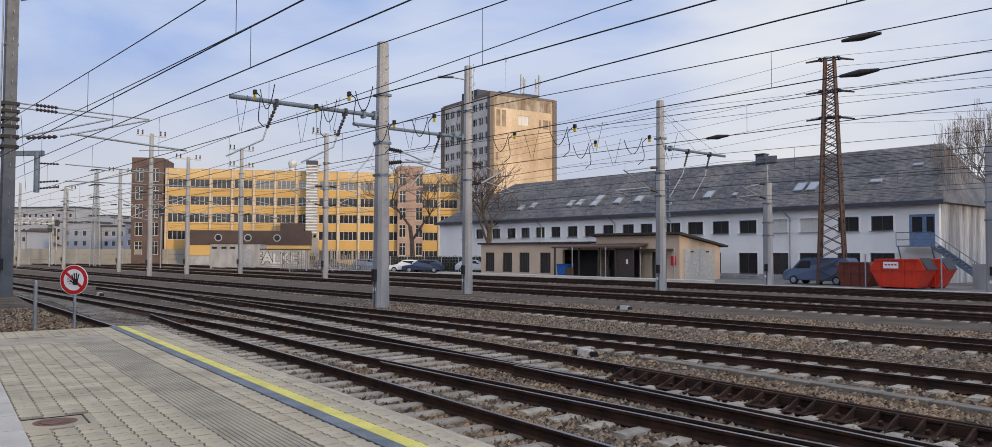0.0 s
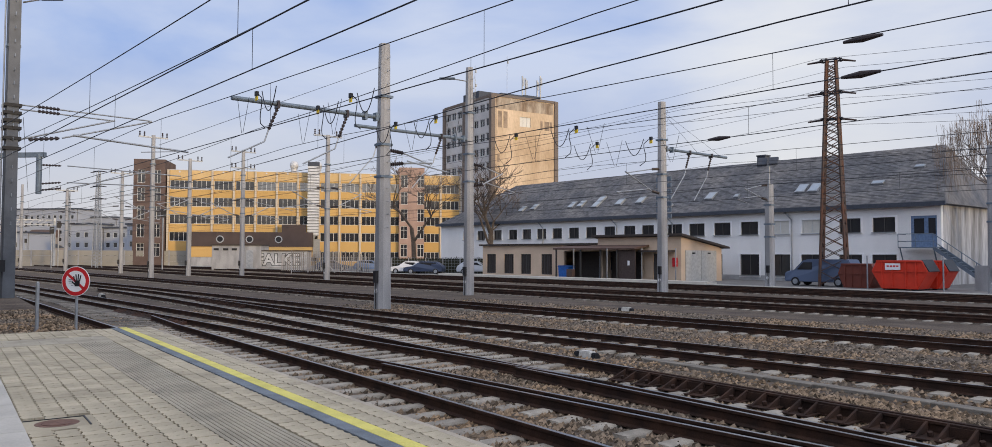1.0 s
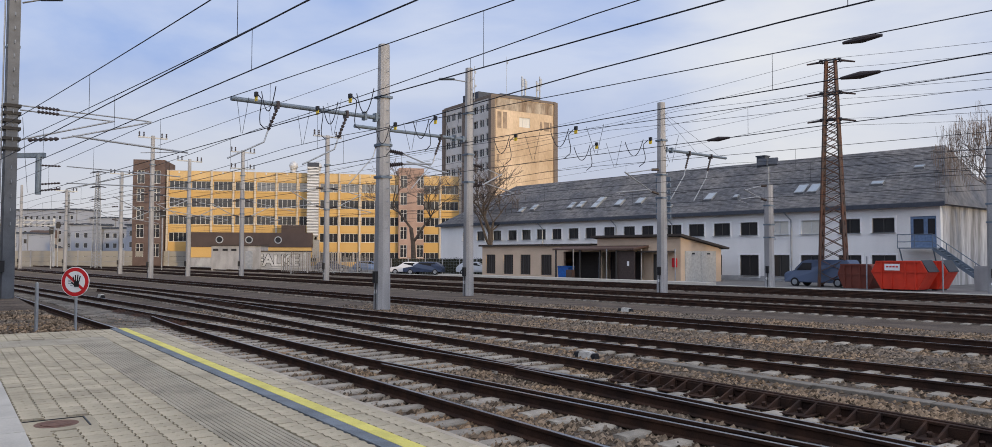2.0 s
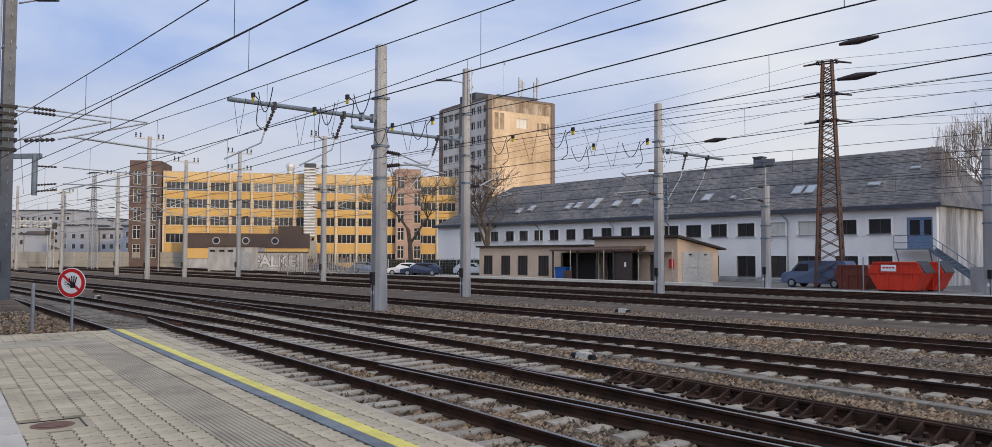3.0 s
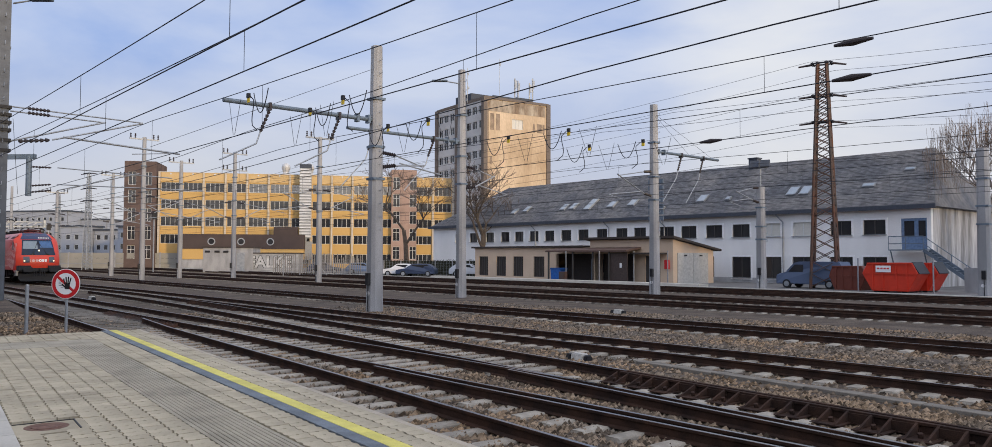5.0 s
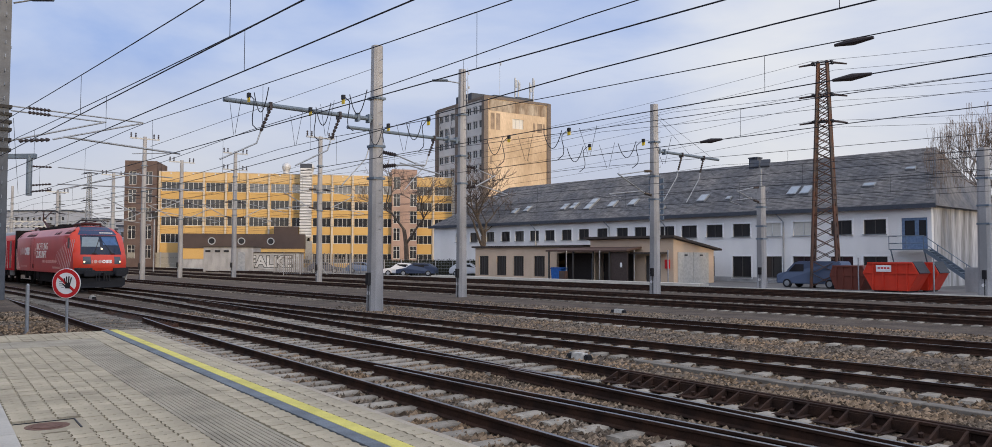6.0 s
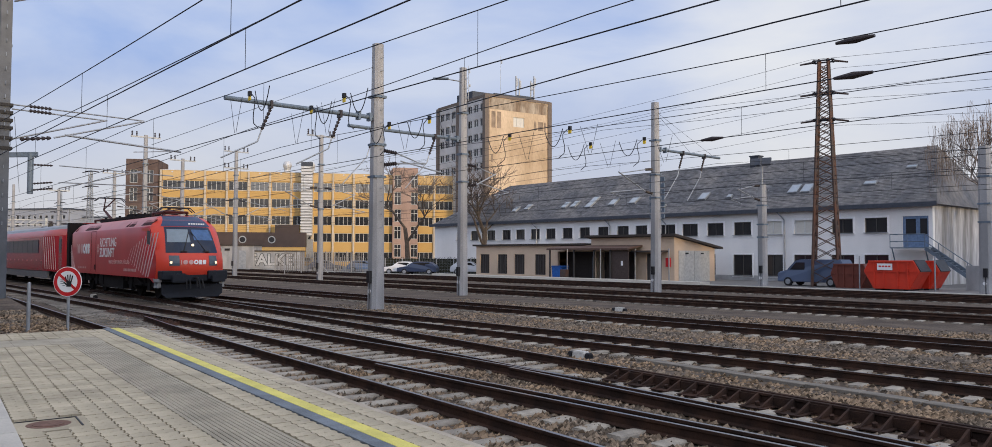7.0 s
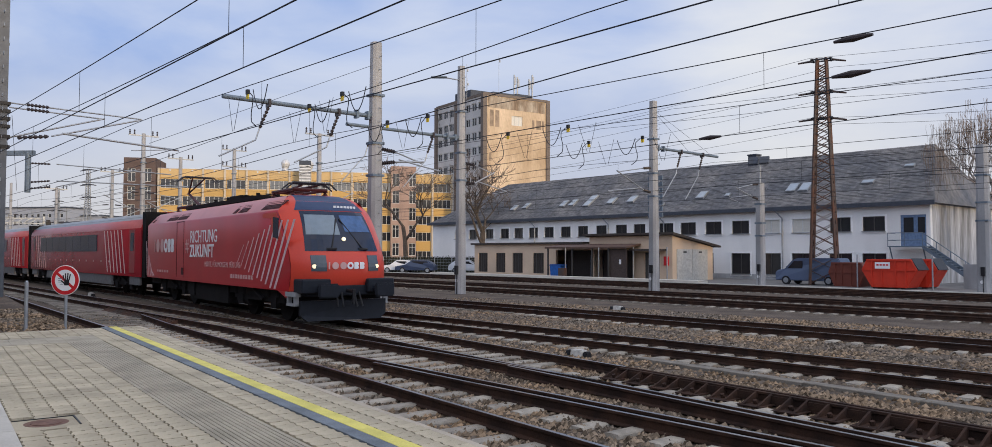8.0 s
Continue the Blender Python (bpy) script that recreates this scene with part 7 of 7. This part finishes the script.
    bm = B()
    for x in (-3.62, -2.62, -3.64):
        box(bm, (x, -1.502, 2.2), (0.025, 0.012, 2.2))
    box(bm, (-3.1, -1.502, 3.32), (1.05, 0.012, 0.025))
    box(bm, (-2.72, -1.515, 1.35), (0.26, 0.03, 0.28))
    part("side_door", bm, GRILLE, ob, "machine room door seams and step")
    # roof: sloping grilles, equipment, pantographs
    for x0, x1 in ((-8.1, -7.8), (-5.6, -4.1), (-4.0, -2.6), (3.0, 3.35), (3.55, 4.4), (5.7, 7.2)):
        for s in (-1, 1):
            bm = B()
            prism(bm, [(x0, 0), (x1, 0), (x1 + 0.12, 0.36), (x0 + 0.12, 0.36)], -0.012, 0.012, "z")
            for k in range(5):
                box(bm, ((x0 + x1) / 2, 0.05 + k * 0.07, 0.014), (x1 - x0 - 0.1, 0.02, 0.014))
            g = part("roof_grille", bm, GRILLE, ob)
            g.matrix_basis = Matrix.Translation((0, s * 1.42, 3.415)) @ (pose(0, 0, 0, 44) if s < 0 else pose(0, 0, 0, -44) @ Matrix.Diagonal((1, -1, 1, 1)))
    bm = B()
    box(bm, (-1.0, 0, 4.0), (9.0, 1.3, 0.14))
    for x in (-5.2, -2.2, -0.6, 1.4, 2.6):
        bar(bm, (x, 0.3, 3.9), (x, 0.3, 4.22), 0.09, seg=10)
        bar(bm, (x, -0.4, 3.9), (x, -0.4, 4.2), 0.07, seg=10)
    bar(bm, (-5.2, 0.3, 4.22), (2.6, 0.3, 4.22), 0.025)
    box(bm, (0.6, -0.2, 4.08), (1.2, 0.7, 0.24))
    part("roof_equipment", bm, FRAME_DARK, ob, "dark roof busbars and insulators")
    pantograph(ob, -6.3, True)
    pantograph(ob, 5.3, False)
    # underframe and bogies
    bm = B()
    box(bm, (0, 0, 0.86), (17.2, 2.5, 0.28))
    box(bm, (0, -0.0, 0.62), (4.6, 2.6, 0.6))
    box(bm, (-2.0, -1.1, 0.7), (0.8, 0.5, 0.5))
    bar(bm, (2.9, -1.0, 0.55), (4.0, -1.0, 0.55), 0.2, seg=12)
    part("underframe", bm, FRAME_DARK, ob, "dark underframe with tanks and boxes")
    wheels = bogie(ob, 4.95, 3.0, 0.575, (-1.5, 1.5)) + bogie(ob, -4.95, 3.0, 0.575, (-1.5, 1.5))
    # livery on the side
    y = -1.508
    for i in range(10):
        bm = B()
        x1 = 4.4 + i * 0.34
        z1 = 2.35 + min(i, 6) * 0.115
        x0 = 3.75 + i * 0.37
        z0 = 1.72 - i * 0.085 if i < 8 else 1.02
        slash(bm, x0, max(z0, 1.0), x1 + 0.12 * i, z1, 0.035 + 0.013 * i, y)
        part("stripe", bm, STRIPE, ob)
    for i in range(5):
        bm = B()
        slash(bm, -8.55 + i * 0.32, 1.05, -8.75 + i * 0.24, 2.6 - i * 0.32, 0.07, y)
        part("stripe", bm, STRIPE, ob)
    face = lambda x, z: pose(x, y, z, 90)
    words("slogan", "RICHTUNG", 0.66, LETTER, ob, face(-1.72, 2.47) @ Matrix.Diagonal((1.0, 1, 1, 1)), label="white slogan lettering", bold=0.002)
    words("slogan", "ZUKUNFT", 0.66, LETTER, ob, face(-1.75, 1.93), label="white slogan lettering", bold=0.014)
    words("hash_sign", "#", 0.78, LETTER_PINK, ob, face(-2.35, 2.12), bold=0.002)
    words("slogan", "HEUTE. FÜR MORGEN. FÜR UNS.", 0.27, LETTER_PINK, ob, face(0.2, 1.58))
    bm = B()
    for k in range(9):
        box(bm, (3.2 + k * 0.25, y, 1.3), (0.17, 0.006, 0.13))
    for k in range(5):
        box(bm, (-6.6 + k * 0.4, y, 1.3), (0.22, 0.006, 0.1))
    part("small_print", bm, LETTER_PINK, ob)["kind"] = "stuff"
    mark(ob, -6.6, 2.38, 0.56, y, Matrix())
    # gangway fairing behind
    bm = B()
    box(bm, (-9.15, 0, 2.3), (0.5, 2.3, 2.7))
    part("end_fairing", bm, FRAME_DARK, ob)
    return ob, wheels


COACH_HALF = [(1.40, 0.92), (1.42, 1.4), (1.42, 3.25), (1.36, 3.46), (1.22, 3.68), (0.9, 3.92), (0.5, 4.03), (0.0, 4.06)]


def coach(front_end):
    ob = empty("passenger_coach", YARD @ pose(-190, 13.57, 0), "red passenger coach with grey roof, dark window band and white stripes", "railway coach", "coaches of the train")
    ring = [(-w, z) for w, z in COACH_HALF] + [(w, z) for w, z in COACH_HALF[-2::-1]]
    bm = B()
    st = [[bm.verts.new((x, p, z)) for p, z in ring] for x in (-12.75, -6, 0, 6, 12.75)]
    n = len(ring)
    for a, b in zip(st, st[1:]):
        for i in range(n - 1):
            f = bm.faces.new((a[i], b[i], b[i + 1], a[i + 1]))
            f.smooth = True
            k = min(i, n - 2 - i)
            f.material_index = 0 if k < 2 else 1 if k < 4 else 2
    bm.faces.new(st[0])
    bm.faces.new(st[-1][::-1])
    bmesh.ops.recalc_face_normals(bm, faces=bm.faces)
    part("body", bm, [COACH_RED, COACH_SHEEN, COACH_ROOF], ob)
    bm = B()
    for i in range(9):
        box(bm, (0, -1.05 + i * 0.2625, 4.0 - 0.24 * ((i - 4) / 4) ** 2 + 0.03), (25.2, 0.03, 0.05))
    part("roof_rib", bm, COACH_ROOF, ob)["kind"] = "stuff"
    for s in (-1, 1):
        bm = B()
        box(bm, (-2.2, s * 1.425, 2.60), (14.4, 0.03, 0.92))
        wb = part("window_band", bm, SCREEN, ob, "dark continuous window band")
        bm = B()
        for i in range(9):
            box(bm, (-9.3 + i * 1.78, s * 1.442, 2.60), (0.05, 0.006, 0.90))
        part("window_bar", bm, BLACK, wb)["kind"] = "stuff"
        for x in (-11.4, 11.4):
            bm = B()
            box(bm, (x, s * 1.424, 2.15), (0.9, 0.02, 2.1))
            d = part("door", bm, COACH_RED, ob)
            bm = B()
            box(bm, (x, s * 1.438, 2.6), (0.5, 0.012, 0.9))
            part("pane", bm, SCREEN, d)
    for i in range(6):
        for x0 in (7.1, -10.9):
            bm = B()
            slash(bm, x0 + i * 0.62, 1.05, x0 - 0.75 + i * 0.62, 3.22, 0.13, -1.432)
            part("stripe", bm, STRIPE, ob)
    bm = B()
    for s in (-1, 1):
        box(bm, (0, s * 1.30, 0.68), (15.4, 0.12, 0.52))
        for x in (-11.6, 11.6):
            box(bm, (x, s * 1.3, 0.74), (1.6, 0.1, 0.44))
    part("skirt", bm, COACH_SKIRT, ob, "grey lower skirt panels")
    bm = B()
    box(bm, (0, 0, 0.75), (24, 2.3, 0.4))
    part("underframe", bm, FRAME_DARK, ob)
    for x in (-13.0, 13.0):
        bm = B()
        box(bm, (x, 0, 2.45), (0.5, 2.72, 3.1))
        part("gangway", bm, FRAME_DARK, ob, "black rubber gangway surround")
    bm = B()
    for i in range(12):
        box(bm, (-9.6 + i * 1.55, -1.432, 1.62), (0.16, 0.006, 0.1))
    part("small_print", bm, LETTER_PINK, ob)["kind"] = "stuff"
    wheels = bogie(ob, 9.5, 2.5, 0.46, (-1.25, 1.25)) + bogie(ob, -9.5, 2.5, 0.46, (-1.25, 1.25))
    return ob, wheels


LOCO = locomotive()
COACHES = [coach(True) for _ in range(3)]

# middle of the locomotive along the track, by the second
RUN = [(0.0, -166.55), (1.0, -149.15), (2.0, -131.55), (3.0, -113.95), (4.0, -96.15), (4.5, -87.25), (5.0, -78.15), (5.5, -69.45), (6.0, -60.95), (6.5, -52.85), (7.0, -44.95), (7.5, -37.05), (8.0, -29.10)]


def on_track(s, half):
    a, b = Vector((s - half, train_line(s - half))), Vector((s + half, train_line(s + half)))
    c = (a + b) / 2
    return YARD @ pose(c.x, c.y, 0, 0, 0, math.degrees(math.atan2(b.y - a.y, b.x - a.x)))


def along(t):
    for (t0, s0), (t1, s1) in zip(RUN, RUN[1:]):
        if t <= t1:
            return s0 + (s1 - s0) * (t - t0) / (t1 - t0)
    return RUN[-1][1]


def spin(place, r, side, t):
    """A wheel on its axle, turned by the way that the train has gone."""
    a = math.degrees((along(t) - RUN[0][1]) / r)
    return pose(*place) @ pose(0, 0, 0, 0, a, 0) @ pose(0, 0, 0, 0, 0, 0 if side < 0 else 180)


def motions():
    for (ob, wheels), back, half in [(LOCO, 0.0, 4.95)] + [(c, 22.89 + 26.5 * i, 9.5) for i, c in enumerate(COACHES)]:
        walk(ob, [(t, on_track(s - back, half)) for t, s in RUN])
        for w, place, r, side in wheels:
            walk(w, [(k / FPS, spin(place, r, side, k / FPS)) for k in range(0, int(8 * FPS) + 1)])


motions()
